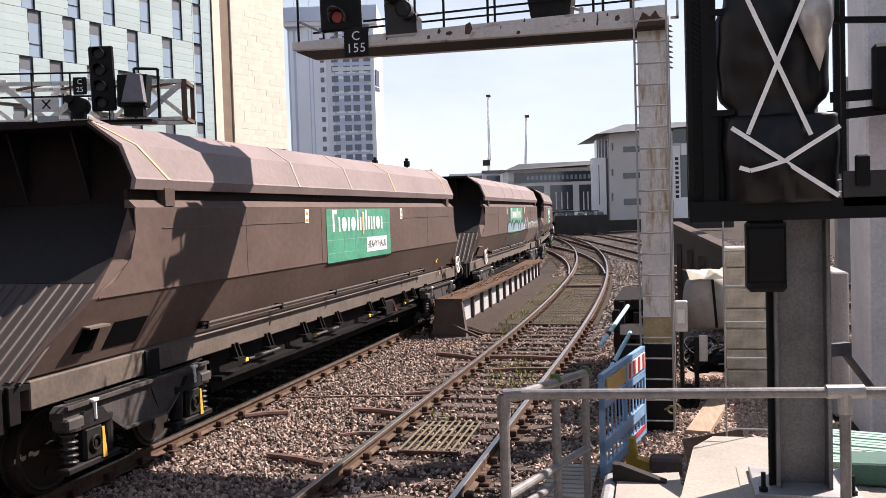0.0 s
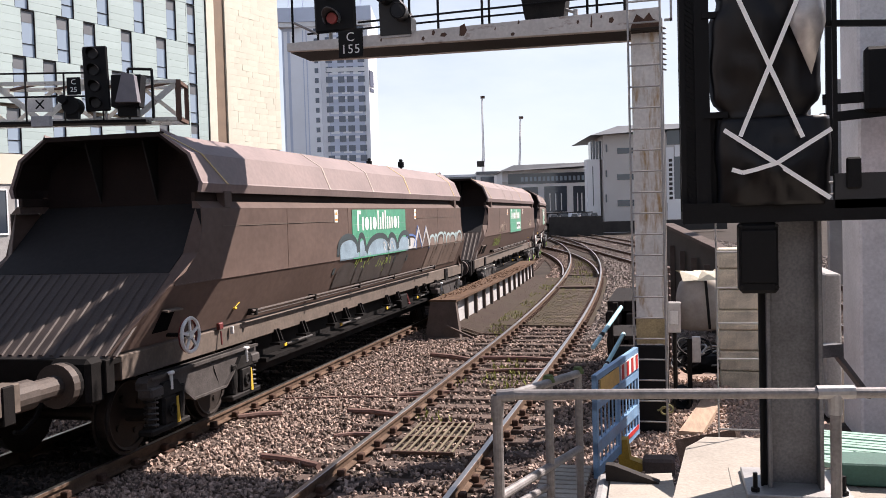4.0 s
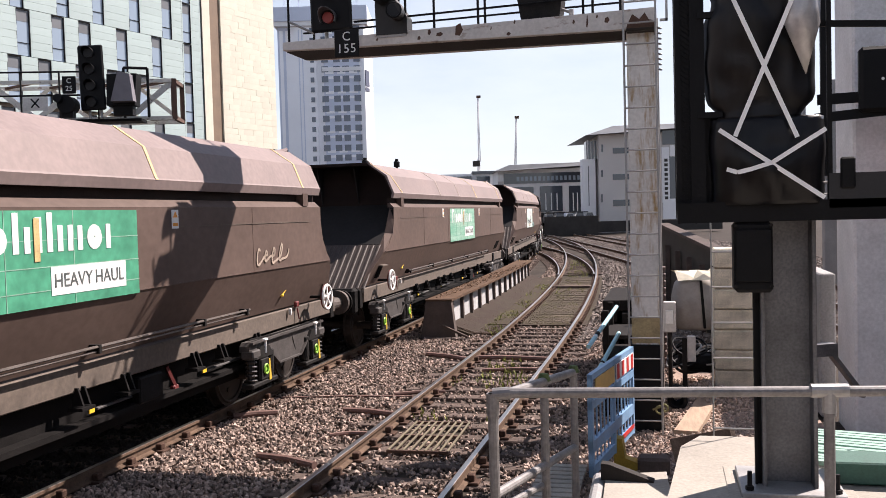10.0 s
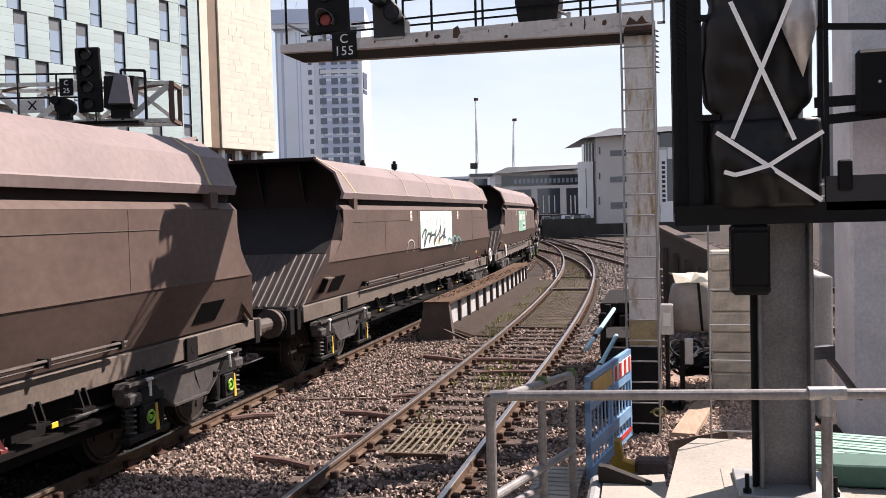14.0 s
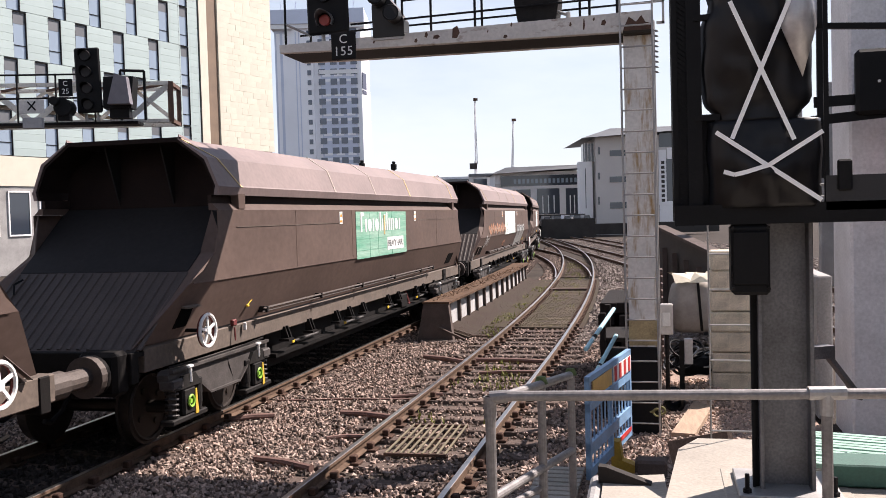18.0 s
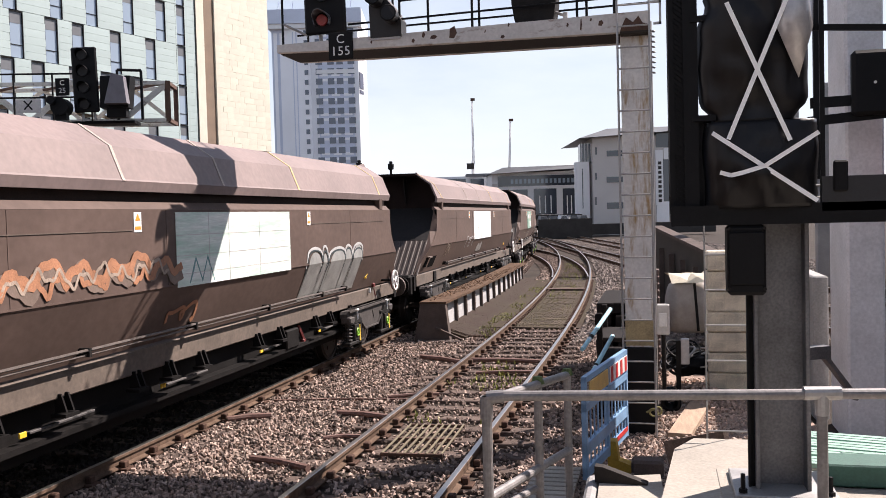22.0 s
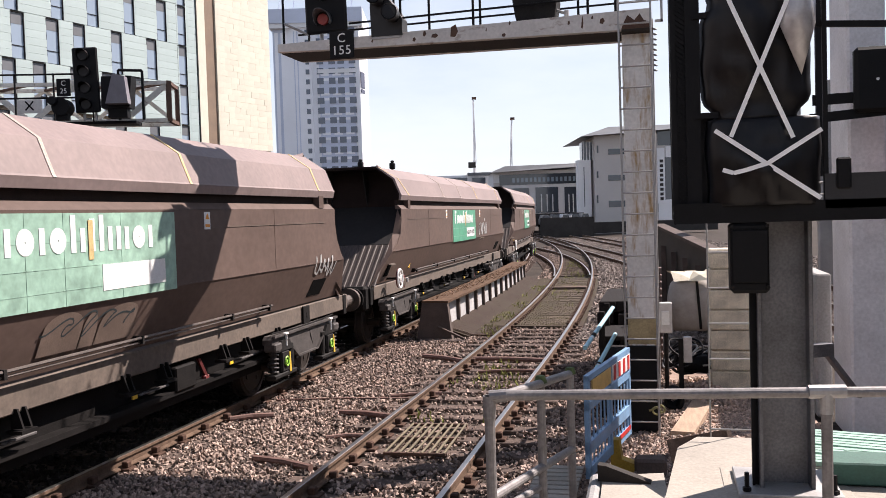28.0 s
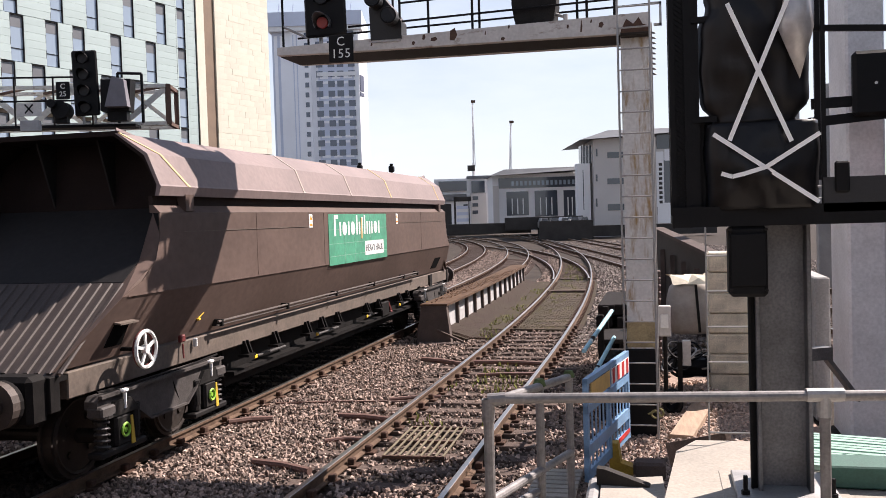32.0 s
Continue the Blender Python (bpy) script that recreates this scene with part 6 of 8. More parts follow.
for x in (-1.25, -0.95):
    part("bearer", Shape().box(x - 0.05, x + 0.05, 8.1, 9.7, -0.22, -0.07), M_SLEEPER, rb)

hr = thing("handrail", pose(0, 0, 0), "galvanised tubular steel handrail with clamp joints", "handrail")
Z0 = 1.968
part("top_rail", Shape().rod((-0.66, 3.56, Z0), (1.5, 3.9, Z0 - 0.01), 0.021, 14), M_TUBE, hr, "long horizontal tube")
part("elbow", Shape().rod((-0.69, 3.555, Z0 - 0.005), (-0.62, 3.566, Z0), 0.026, 12).rod((-0.69, 3.555, Z0), (-0.69, 3.555, Z0 - 0.09), 0.026, 12), M_TUBE, hr, "clamp elbow")
part("post", Shape().rod((-0.69, 3.555, 0.93), (-0.69, 3.555, Z0), 0.021, 12), M_TUBE, hr)
part("tee", Shape().rod((0.54, 3.75, Z0 - 0.003), (0.68, 3.772, Z0 - 0.003), 0.027, 12).rod((0.61, 3.76, Z0), (0.61, 3.76, Z0 - 0.09), 0.026, 12), M_GALV, hr, "clamp tee")
part("post", Shape().rod((0.61, 3.76, 0.93), (0.61, 3.76, Z0), 0.021, 12), M_TUBE, hr)
RA, RB, RC = Vector((-0.70, 3.66, 1.93)), Vector((-0.59, 4.36, 1.87)), Vector((-0.50, 4.89, 1.82))
for q in (RB, RC):
    part("post", Shape().rod((q.x, q.y, 0.5), (q.x, q.y, q.z + 0.02), 0.021, 12), M_TUBE, hr)
    part("moss_cap", Shape().rod((q.x, q.y, q.z + 0.0), (q.x, q.y, q.z + 0.035), 0.034, 10, 0.022), mat("moss", (0.10, 0.14, 0.05), 0.95, var=0.4, scale=20, bump=0.6), hr, "green moss on the post top")
part("ramp_rail", Shape().rod(RA, RC, 0.021, 12), M_TUBE, hr, "sloping tube")
part("ramp_rail", Shape().rod((-0.71, 3.65, 1.52), (-0.50, 4.88, 1.41), 0.021, 12), M_TUBE, hr)
part("ramp_rail", Shape().rod((-0.69, 3.80, 1.43), (-0.61, 4.33, 1.36), 0.018, 12), M_TUBE, hr)

# ---- blue plastic work barrier ----
bar = thing("work_barrier", pose(0, 0, 0), "blue plastic work barrier with yellow and red-white panels", "barrier")
B0, B1 = Vector((-0.76, 8.95, 0.04)), Vector((-0.42, 10.85, 0.04))
bd = (B1 - B0).normalized()
bn = Vector((bd.y, -bd.x, 0))


def onb(u, z, off=0.0):
    p = B0 + bd * u + bn * off
    return (p.x, p.y, 0.04 + z)


BL = (B1 - B0).length
fr = Shape()
for u in (0.03, BL / 2, BL - 0.03):
    fr.beam(onb(u, 0.0), onb(u, 1.02), 0.06, 0.05, bn)
for z, h in ((0.06, 0.1), (0.30, 0.12), (0.72, 0.08), (1.0, 0.06)):
    fr.beam(onb(0, z), onb(BL, z), 0.05, h)
part("frame", fr, M_BLUE, bar, "blue moulded frame")
for i in range(12):
    u = 0.1 + i * (BL - 0.2) / 11
    part("slat", Shape().beam(onb(u, 0.06), onb(u, 0.72), 0.030, 0.012, bn), M_BLUE, bar)
pl1 = Shape().beam(onb(0.12, 0.88, 0.03), onb(BL / 2 - 0.05, 0.88, 0.03), 0.012, 0.17)
part("panel", pl1, mat("yellow_panel", (0.62, 0.42, 0.14), 0.5, var=0.25, scale=8), bar, "faded yellow panel")
stp = part("panel", Shape().beam(onb(BL / 2 + 0.05, 0.88, 0.03), onb(BL - 0.06, 0.88, 0.03), 0.012, 0.17), M_WHITE, bar, "white panel with red stripes")
for i in range(4):
    u = BL / 2 + 0.07 + i * 0.23
    part("red_stripe", Shape().beam(onb(u, 0.88, 0.037), onb(u + 0.10, 0.88, 0.037), 0.006, 0.165), M_RED, stp)
part("red_stripe", Shape().beam(onb(BL / 2 + 0.1, 0.11, 0.037), onb(BL - 0.1, 0.11, 0.037), 0.006, 0.05), M_RED, bar)
part("foot", Shape().prism([(-0.19, 0.0), (0.25, 0.0), (0.25, 0.012), (-0.12, 0.135), (-0.19, 0.14)], "y", -0.05, 0.05), mat("dark_rubber", (0.035, 0.030, 0.027), 0.8, spec=0.2, var=0.3), bar, "dark rubber foot").matrix_basis = pose(-0.38, 7.72, 0.40, 0, 0, -4)
part("foot", Shape().prism([(-0.17, 0.0), (0.28, 0.0), (0.28, 0.06), (-0.05, 0.17), (-0.08, 0.38), (-0.17, 0.38)], "y", -0.08, 0.08), mat("dull_yellow_foot", (0.42, 0.27, 0.03), 0.6, var=0.3, scale=6), bar, "yellow plastic foot").matrix_basis = pose(-0.42, 10.0, -0.19, 0, 0, -4)
bw = thing("rubber_block", pose(-0.17, 9.95, -0.2), "dark brown rubber block on the stones", "rubber block")
part("block", Shape().bevel_box(-0.17, 0.17, -0.12, 0.12, 0.0, 0.21, 0.03), M_GIRDER, bw)

# pale blue pipes leaning by the track
for i, (a, b) in enumerate((((-0.68, 12.65, 1.35), (-0.87, 11.67, 1.11)), ((-0.63, 12.14, 1.05), (-0.79, 11.27, 0.80)))):
    pp = thing("plastic_pipe", pose(0, 0, 0), "pale blue plastic pipe with a dark band leaning beside the track", "pipe", "leaning pipes")
    a, b = Vector(a), Vector(b)
    e = b + (b - a) * (0.45 if i == 0 else 0.25)
    part("tube", Shape().rod(a, e, 0.028, 12), M_CYAN, pp)
    part("band", Shape().rod(b, b + (e - b) * 0.2, 0.031, 12), M_BLACK, pp, "dark band")
    part("band", Shape().rod(b + (e - b) * 0.26, b + (e - b) * 0.34, 0.031, 12), M_WHITE, pp)
M_TAR = mat("tarred_timber", (0.020, 0.017, 0.016), 0.85, spec=0.12, var=0.4, scale=4, bump=0.3, stretch=(4, 0.6, 4))
rk = thing("pipe_rack", pose(-0.95, 12.2, -0.2), "dark timber rack behind the work barrier", "rack")
for z in (0.2, 0.5, 0.8, 1.1):
    part("rail", Shape().bevel_box(0.1, 0.62, 0.4, 1.6, z, z + 0.06, 0.008), M_TAR, rk)
for x in (0.12, 0.6):
    for y in (0.42, 1.58):
        part("upright", Shape().bevel_box(x - 0.04, x + 0.04, y - 0.04, y + 0.04, 0, 1.5, 0.008), M_TAR, rk)

sk = thing("sleeper_stack", pose(-0.62, 15.2, -0.2), "stack of dark old timber sleepers beside the track", "timber stack")
for i in range(7):
    for j_ in range(3):
        part("sleeper", Shape().bevel_box(-0.42 + j_ * 0.29, -0.15 + j_ * 0.29, -0.1, 2.4, i * 0.2, i * 0.2 + 0.18, 0.012), M_TAR, sk).matrix_basis = pose(0.02 * ((i * 7 + j_ * 3) % 5 - 2), 0.05 * ((i * 3 + j_) % 4), 0)

# ---- grating, rods and pipes across the tracks ----
M_GRATE = mat("grate_olive_rust", (0.16, 0.13, 0.08), 0.8, var=0.35, scale=6, bump=0.2)
grate = thing("track_grating", pose(-2.93, 10.95, -0.115, 0, 0, 2), "rusty steel grating lying between the rails", "grating")
for i in range(9):
    part("bar", Shape().bevel_box(-0.36 + i * 0.09 - 0.012, -0.36 + i * 0.09 + 0.012, -0.75, 0.75, 0, 0.025, 0.004), M_GRATE, grate)
for y in (-0.74, 0.0, 0.74):
    part("cross_bar", Shape().bevel_box(-0.38, 0.38, y - 0.02, y + 0.02, -0.02, 0.018, 0.004), M_GANTRYRUST, grate)
M_PINK = mat("rusty_pink_pipe", (0.19, 0.105, 0.085), 0.75, var=0.35, scale=6, bump=0.1)
RODS = (((-6.07, 11.76, -0.13), (-5.53, 12.07, -0.13), 0.045), ((-5.97, 13.20, -0.15), (-3.90, 13.52, -0.15), 0.016), ((-4.61, 12.35, -0.13), (-3.79, 12.18, -0.13), 0.045), ((-4.78, 9.84, -0.13), (-3.94, 9.54, -0.13), 0.045), ((-4.29, 10.93, -0.14), (-3.84, 11.10, -0.14), 0.03), ((-4.71, 17.48, -0.12), (-3.77, 16.91, -0.12), 0.05), ((-3.69, 17.18, -0.12), (-2.18, 17.06, -0.12), 0.045), ((-4.21, 13.57, -0.13), (-3.45, 13.86, -0.13), 0.03), ((-3.24, 15.76, -0.12), (-2.15, 15.95, -0.12), 0.03))
for a, b, r in RODS:
    rod = thing("point_rod", pose(0, 0, 0), "rusty rod or pipe lying across the ballast", "pipe", "rods across the track")
    a, b = Vector(a), Vector(b)
    part("tube", Shape().path([a, a.lerp(b, 0.5) + Vector((0, 0.03, 0.01)), b], r, 8), M_PINK, rod)

# ---- loose work things beside the post ----
bb = thing("bulk_bag", pose(0.54, 18.06, 0.36), "dirty grey woven bulk bag tied at the top", "bulk bag")


def sack(w, h, seed):
    s = Shape()
    v = []
    n, m = 22, 14
    for j in range(m + 1):
        t = j / m
        r = w * (0.86 + 0.16 * math.sin(math.pi * min(1, t * 1.15))) if t < 0.86 else w * (0.9 - (t - 0.86) * 3.2)
        for i in range(n):
            a = 2 * math.pi * i / n
            q = 1 / max(abs(math.cos(a)), abs(math.sin(a))) ** 0.45
            k = r * q * (1 + 0.05 * noise.noise(Vector((math.cos(a) * 2, math.sin(a) * 2, t * 4 + seed))))
            v.append((k * math.cos(a), k * math.sin(a), h * t + 0.04 * noise.noise(Vector((a, t * 5, seed)))))
    f = [(j * n + i, j * n + (i + 1) % n, (j + 1) * n + (i + 1) % n, (j + 1) * n + i) for j in range(m) for i in range(n)]
    return s.add(v, f + [tuple(reversed(range(n))), tuple(range(m * n, m * n + n))])


part("body", sack(0.46, 1.05, 2), mat("woven_plastic", (0.42, 0.385, 0.35), 0.8, var=0.2, scale=6, bump=0.2, fine=90), bb, smooth=True)
for k, (x, y, t) in enumerate(((-0.2, -0.3, 20), (0.15, -0.32, -15), (0.05, -0.1, 60), (0.32, 0.0, -40), (-0.3, 0.05, 110))):
    part("flap", Shape().add([(-0.2, -0.16, 0), (0.2, -0.14, 0.02), (0.24, 0.1, 0.16), (-0.16, 0.12, 0.18), (0.0, -0.05, 0.12)], [(0, 1, 4), (1, 2, 4), (2, 3, 4), (3, 0, 4), (0, 3, 2, 1)]), mat("cream_liner", (0.66, 0.60, 0.46), 0.7, var=0.2, scale=8, bump=0.2), bb, "cream liner flap").matrix_basis = pose(x, y, 0.95, 0, 0, t)
part("strap", Shape().beam((0.08, -0.47, 0.95), (0.14, -0.5, 0.05), 0.05, 0.012, (0, 1, 0)), M_BOGIE, bb, "grey lifting strap")

bwall = thing("block_wall", pose(0, 0, 0), "wall of pale stained concrete blocks", "wall", kind="structure")
WB = Vector((0.69, 14.48, -0.08))
BLK = Shape().bevel_box(0, 1.2, 0, 0.5, 0, 0.305, 0.02).mesh("block", mat("stained_block", (0.80, 0.71, 0.56), 0.9, var=0.5, scale=3, bump=0.25))
for i in range(7):
    part("block", BLK, None, bwall).matrix_basis = pose(WB.x + random.uniform(-0.01, 0.02), WB.y, -0.15 + i * 0.315)
M_RETAIN = mat("retaining_wall", (0.055, 0.046, 0.039), 0.9, var=0.35, scale=1.5, bump=0.2)
rw = thing("retaining_wall", pose(0, 0, 0), "dark stained panelled retaining wall with a sloping top", "wall", kind="structure")
Ra, Rb = Vector((-0.17, 26.70, 2.22)), Vector((1.06, 19.78, 1.75))
part("wall", Shape().add([(Ra.x, Ra.y, -0.2), (Rb.x + 0.6, Rb.y - 2.5, -0.2), (Rb.x + 0.9, Rb.y - 2.5, -0.2), (Ra.x + 0.3, Ra.y, -0.2), (Ra.x, Ra.y, Ra.z), (Rb.x + 0.6, Rb.y - 2.5, Rb.z - 0.3), (Rb.x + 0.9, Rb.y - 2.5, Rb.z - 0.3), (Ra.x + 0.3, Ra.y, Ra.z)], [(0, 1, 5, 4), (1, 2, 6, 5), (2, 3, 7, 6), (3, 0, 4, 7), (0, 3, 2, 1), (4, 5, 6, 7)]), M_RETAIN, rw)
for k in range(6):
    t = k / 5
    p = Ra.lerp(Rb, t)
    part("rib", Shape().box(p.x - 0.1, p.x + 0.02, p.y - 0.06, p.y + 0.06, -0.2, p.z - 0.45), M_GIRDER, rw)
part("coping", Shape().beam(Ra + Vector((0.1, 0, 0)), Rb + Vector((0.1, 0, -0.02)), 0.3, 0.08), M_GIRDER, rw)
stc = thing("brick_pile", pose(0, 0, 0), "stack of dark bricks in the shade", "bricks")
BRK = Shape().bevel_box(0, 0.22, 0, 0.3, 0, 0.1, 0.01).mesh("brick", mat("dark_brick", (0.12, 0.085, 0.075), 0.9, var=0.3))
for i in range(15):
    part("brick", BRK, None, stc).matrix_basis = pose(-0.24, 16.40, -0.2 + i * 0.125)
cab = thing("lineside_box", pose(0.03, 13.33, 0.91), "small grey lineside equipment box on the post", "equipment box")
part("case", Shape().bevel_box(-0.09, 0.09, -0.06, 0.06, 0.0, 0.44, 0.015), M_GANTRY, cab)
part("cover", Shape().bevel_box(-0.06, 0.05, -0.075, -0.06, 0.12, 0.32, 0.008), M_WHITE, cab)
part("pole", Shape().rod((0, 0.02, -1.5), (0, 0.02, 0.05), 0.03), M_BOGIE, cab)
cab2 = thing("lineside_marker", pose(0.24, 13.86, -0.2), "grey lineside marker post among the rubble", "marker post")
part("post", Shape().beam((0, 0, 0), (0, 0, 0.95), 0.07, 0.05, (0, 1, 0)), M_BOGIE, cab2)
part("case", Shape().bevel_box(0.04, 0.16, -0.06, 0.06, 0.6, 0.98, 0.01), M_GANTRY, cab2)
ck = random.Random(9)
hp = thing("cable_heap", pose(0.45, 14.95, 0.1), "heap of coiled black cables", "cables")
for i in range(26):
    r = ck.uniform(0.08, 0.26)
    part("cable", Shape().ring((ck.uniform(-0.3, 0.28), ck.uniform(-0.3, 0.3), ck.uniform(0.0, 0.38)), (ck.uniform(-0.6, 0.6), ck.uniform(-0.8, 0.2), 1), r, 0.016, 18, 5), M_BLACK if i % 6 else M_GALV, hp)
part("mound", sack(0.30, 0.30, 5), M_BLACK, hp, "dark heap below")
drum = thing("black_pipe_end", pose(0.12, 13.2, -0.05), "short black corrugated pipe lying on its side", "pipe")
for k in range(6):
    part("pipe_ring", Shape().ring((0, k * 0.09, 0), (0.25, 1, 0), 0.115, 0.03, 20, 6), M_BLACK, drum)
tim = thing("timber_plank", pose(0, 0, 0), "weathered pale brown timber plank on the rubble", "plank")
part("plank", Shape().beam((0.20, 11.62, -0.15), (0.59, 13.9, -0.15), 0.29, 0.09), mat("weathered_timber", (0.42, 0.30, 0.21), 0.85, var=0.35, scale=4, bump=0.3, stretch=(4, 0.6, 4)), tim)
yr = thing("yellow_rope", pose(-0.11, 11.62, 0.15), "short knot of dull yellow rope on the ladder", "rope")
part("rope", Shape().ring((0, 0, 0), (0.2, 1, 0.2), 0.05, 0.014, 14, 6).ring((0.06, -0.02, 0.03), (0.6, 1, 0), 0.045, 0.014, 14, 6).rod((-0.09, 0, 0.0), (0.02, -0.01, 0.05), 0.014, 6), mat("rope_yellow", (0.25, 0.23, 0.10), 0.85), yr)
gm = thing("green_sheets", pose(0, 0, 0), "stack of pale green slatted plastic sheets", "plastic sheets")
M_MINT = mat("mint_plastic", (0.30, 0.47, 0.39), 0.5, var=0.2, scale=5, bump=0.05)
for i in range(12):
    part("slat", Shape().beam((0.93, 7.35 - i * 0.085, 0.96 + 0.004 * (i % 3)), (1.75, 7.15 - i * 0.085, 0.96), 0.055, 0.03), M_MINT, gm)
part("frame", Shape().bevel_box(1.0, 2.0, 6.0, 6.3, 0.94, 1.08, 0.01), mat("dark_green", (0.04, 0.12, 0.09), 0.6), gm, "dark green frame")
part("frame", Shape().rod((1.15, 6.4, 1.05), (1.45, 6.0, 1.0), 0.012, 6), M_MINT, gm)
sw = thing("side_wall", pose(0, 0, 0), "grey concrete panel wall beside the tracks", "wall", kind="structure")
part("panel", Shape().bevel_box(2.00, 2.2, 13.0, 16.5, -0.2, 1.75, 0.02), M_CONCGREY, sw)
part("panel", Shape().bevel_box(2.02, 2.22, 16.55, 20.0, -0.2, 1.75, 0.02), M_CONCGREY, sw)
part("loop", Shape().rod((1.99, 13.5, 0.8), (1.98, 13.5, 0.78), 0.03), M_GALV, sw)
for k in range(3):
    part("far_column", Shape().bevel_box(3.2 + k * 2.2, 3.7 + k * 2.2, 26 + k * 8, 26.5 + k * 8, -0.2, 7, 0.02), M_CONCGREY, sw)

# ---- buildings ----
hot = thing("hotel_block", Matrix.Translation((-34.6, 64.1, 0)) @ Matrix.Rotation(-radians(14.5), 4, "Z"), "hotel clad in pale green panels with staggered slot windows", "building")
# local: y along the front, x outwards
ROWS = {(16.2, 19.1): (-16.6, -13.2, -10.35, -7.16, -4.07), (13.25, 16.1): (-16.2, -13.64, -11.55, -8.4, -5.16), (10.25, 13.15): (-16.93, -14.75, -11.9, -9.3, -6.5), (7.2, 9.95): (-17.5, -14.2, -11.3, -8.3, -5.17), (19.2, 22.1): (-15.2, -11.9, -8.6, -5.4), (22.2, 25.1): (-16.6, -13.2, -10.3, -7.1, -4.0)}
part("core", Shape().box(-14, -0.32, -32, 0.0, -0.2, 26), M_BROWN, hot, "dark building core behind the panels")
PANEL = {}
prg = random.Random(4)


def cladding(y0, y1, z0, z1):
    key = (round(y1 - y0, 3), round(z1 - z0, 3))
    if key not in PANEL:
        PANEL[key] = Shape().bevel_box(-0.3, 0.0, 0.004, key[0] - 0.004, 0.004, key[1] - 0.004, 0.003).mesh("panel", M_CLAD)
    p = part("panel", PANEL[key], None, hot)
    p.matrix_basis = pose(prg.uniform(-0.003, 0.003), y0, z0)


for (z0, z1), ys in ROWS.items():
    n = 6
    h = (z1 + 0.05 - (z0 - 0.03)) / n
    edges = sorted(ys)
    spans = []
    cur = -20.0
    for y in edges:
        if y > cur:
            spans.append((cur, y))
            cur = y + 0.96
    spans.append((cur, -2.1))
    for k in range(n):
        for a, b in spans:
            if b - a > 0.05:
                cladding(a, b, z0 - 0.03 + k * h, z0 - 0.03 + (k + 1) * h)
for (z0, z1), ys in list(ROWS.items()) + [((z, z + 2.9), (-2.08,)) for z in (7.2, 10.2, 13.2, 16.2, 19.2, 22.2)]:
    for y in ys:
        w = part("window", Shape().box(-0.31, -0.08, y, y + 0.90, z0, z1), M_GLASSPALE, hot, "tall slot window with pale curtains")
        fr = Shape().box(-0.3, 0.005, y + 0.90, y + 0.945, z0, z1).box(-0.3, 0.0, y - 0.03, y + 0.0, z0, z1).box(-0.3, 0.0, y, y + 0.90, z1 - 0.04, z1).box(-0.09, -0.05, y, y + 0.90, z0 + 0.75, z0 + 0.80)
        part("frame", fr, M_BLACK, w)
        part("blind", Shape().box(-0.10, -0.07, y + 0.02, y + 0.88, z1 - 0.75, z1 - 0.06), M_ROOF, w)
for k in range(38):
    cladding(-1.15, -0.06, 7.2 + k * 0.5, 7.2 + (k + 1) * 0.5)
    if k % 2 == 0:
        cladding(-2.1, -1.97, 7.2 + k * 0.5, 7.2 + (k + 2) * 0.5)
part("edge_trim", Shape().box(-0.3, 0.04, -0.06, 0.0, 5, 26), M_BLACK, hot, "dark corner trim")
part("lower_wall", Shape().box(-0.35, -0.05, -20, 0.0, -0.2, 7.15), M_CONCGREY, hot, "grey lower storeys")
part("stone_band", Shape().box(-0.05, 0.02, -20, 0.0, 5.3, 7.12), M_CREAM, hot, "pale stone band above the lower windows")
for k in range(9):
    w = part("window", Shape().box(-0.05, -0.02, -19.2 + k * 2.2, -17.8 + k * 2.2, 2.3, 4.9), M_GLASSFAR, hot, "dark lower window")
    part("frame", Shape().box(-0.05, 0.02, -19.28 + k * 2.2, -19.2 + k * 2.2, 2.25, 4.95).box(-0.05, 0.02, -17.8 + k * 2.2, -17.72 + k * 2.2, 2.25, 4.95).box(-0.05, 0.02, -19.28 + k * 2.2, -17.72 + k * 2.2, 4.9, 5.0).box(-0.05, 0.02, -19.28 + k * 2.2, -17.72 + k * 2.2, 2.2, 2.3), M_OFFICEW, w)
cr = thing("stone_clad_block", Matrix.Translation((-34.6, 64.1, 0)) @ Matrix.Rotation(-radians(14.5), 4, "Z"), "tall block clad in cream stone with a brown recess", "building")
part("core", Shape().box(-12, -0.1, 0.05, 8.6, 8.55, 30).box(-12, -1.2, 0.05, 8.6, -0.2, 8.55), M_BROWN, cr)
part("recess", Shape().box(-0.3, -0.05, 0.9, 2.1, 8.6, 30), M_BROWN, cr, "brown vertical recess")
part("narrow_strip", Shape().box(-0.3, 0.05, 0.06, 0.9, 8.6, 30), M_CREAM, cr, "narrow cream strip")
crg = random.Random(8)
SM = {}
for k in range(28):
    z = 8.62 + k * 0.48
    y = 2.12
    while y < 8.7:
        L_ = crg.choice((0.7, 0.95, 1.2))
        y2 = min(8.75, y + L_)
        if 8.75 - y2 < 0.35:
            y2 = 8.75
        key = round(y2 - y, 2)
        if key not in SM:
            SM[key] = Shape().bevel_box(-0.1, 0.06, 0.001, key - 0.001, 0.001, 0.479, 0.003).mesh("stone", M_CREAM)
        part("stone", SM[key], None, cr).matrix_basis = pose(crg.uniform(-0.005, 0.01), y, z)
        y = y2
part("upper_stone", Shape().box(-0.1, 0.06, 2.12, 8.75, 22.07, 30), M_CREAM, cr)
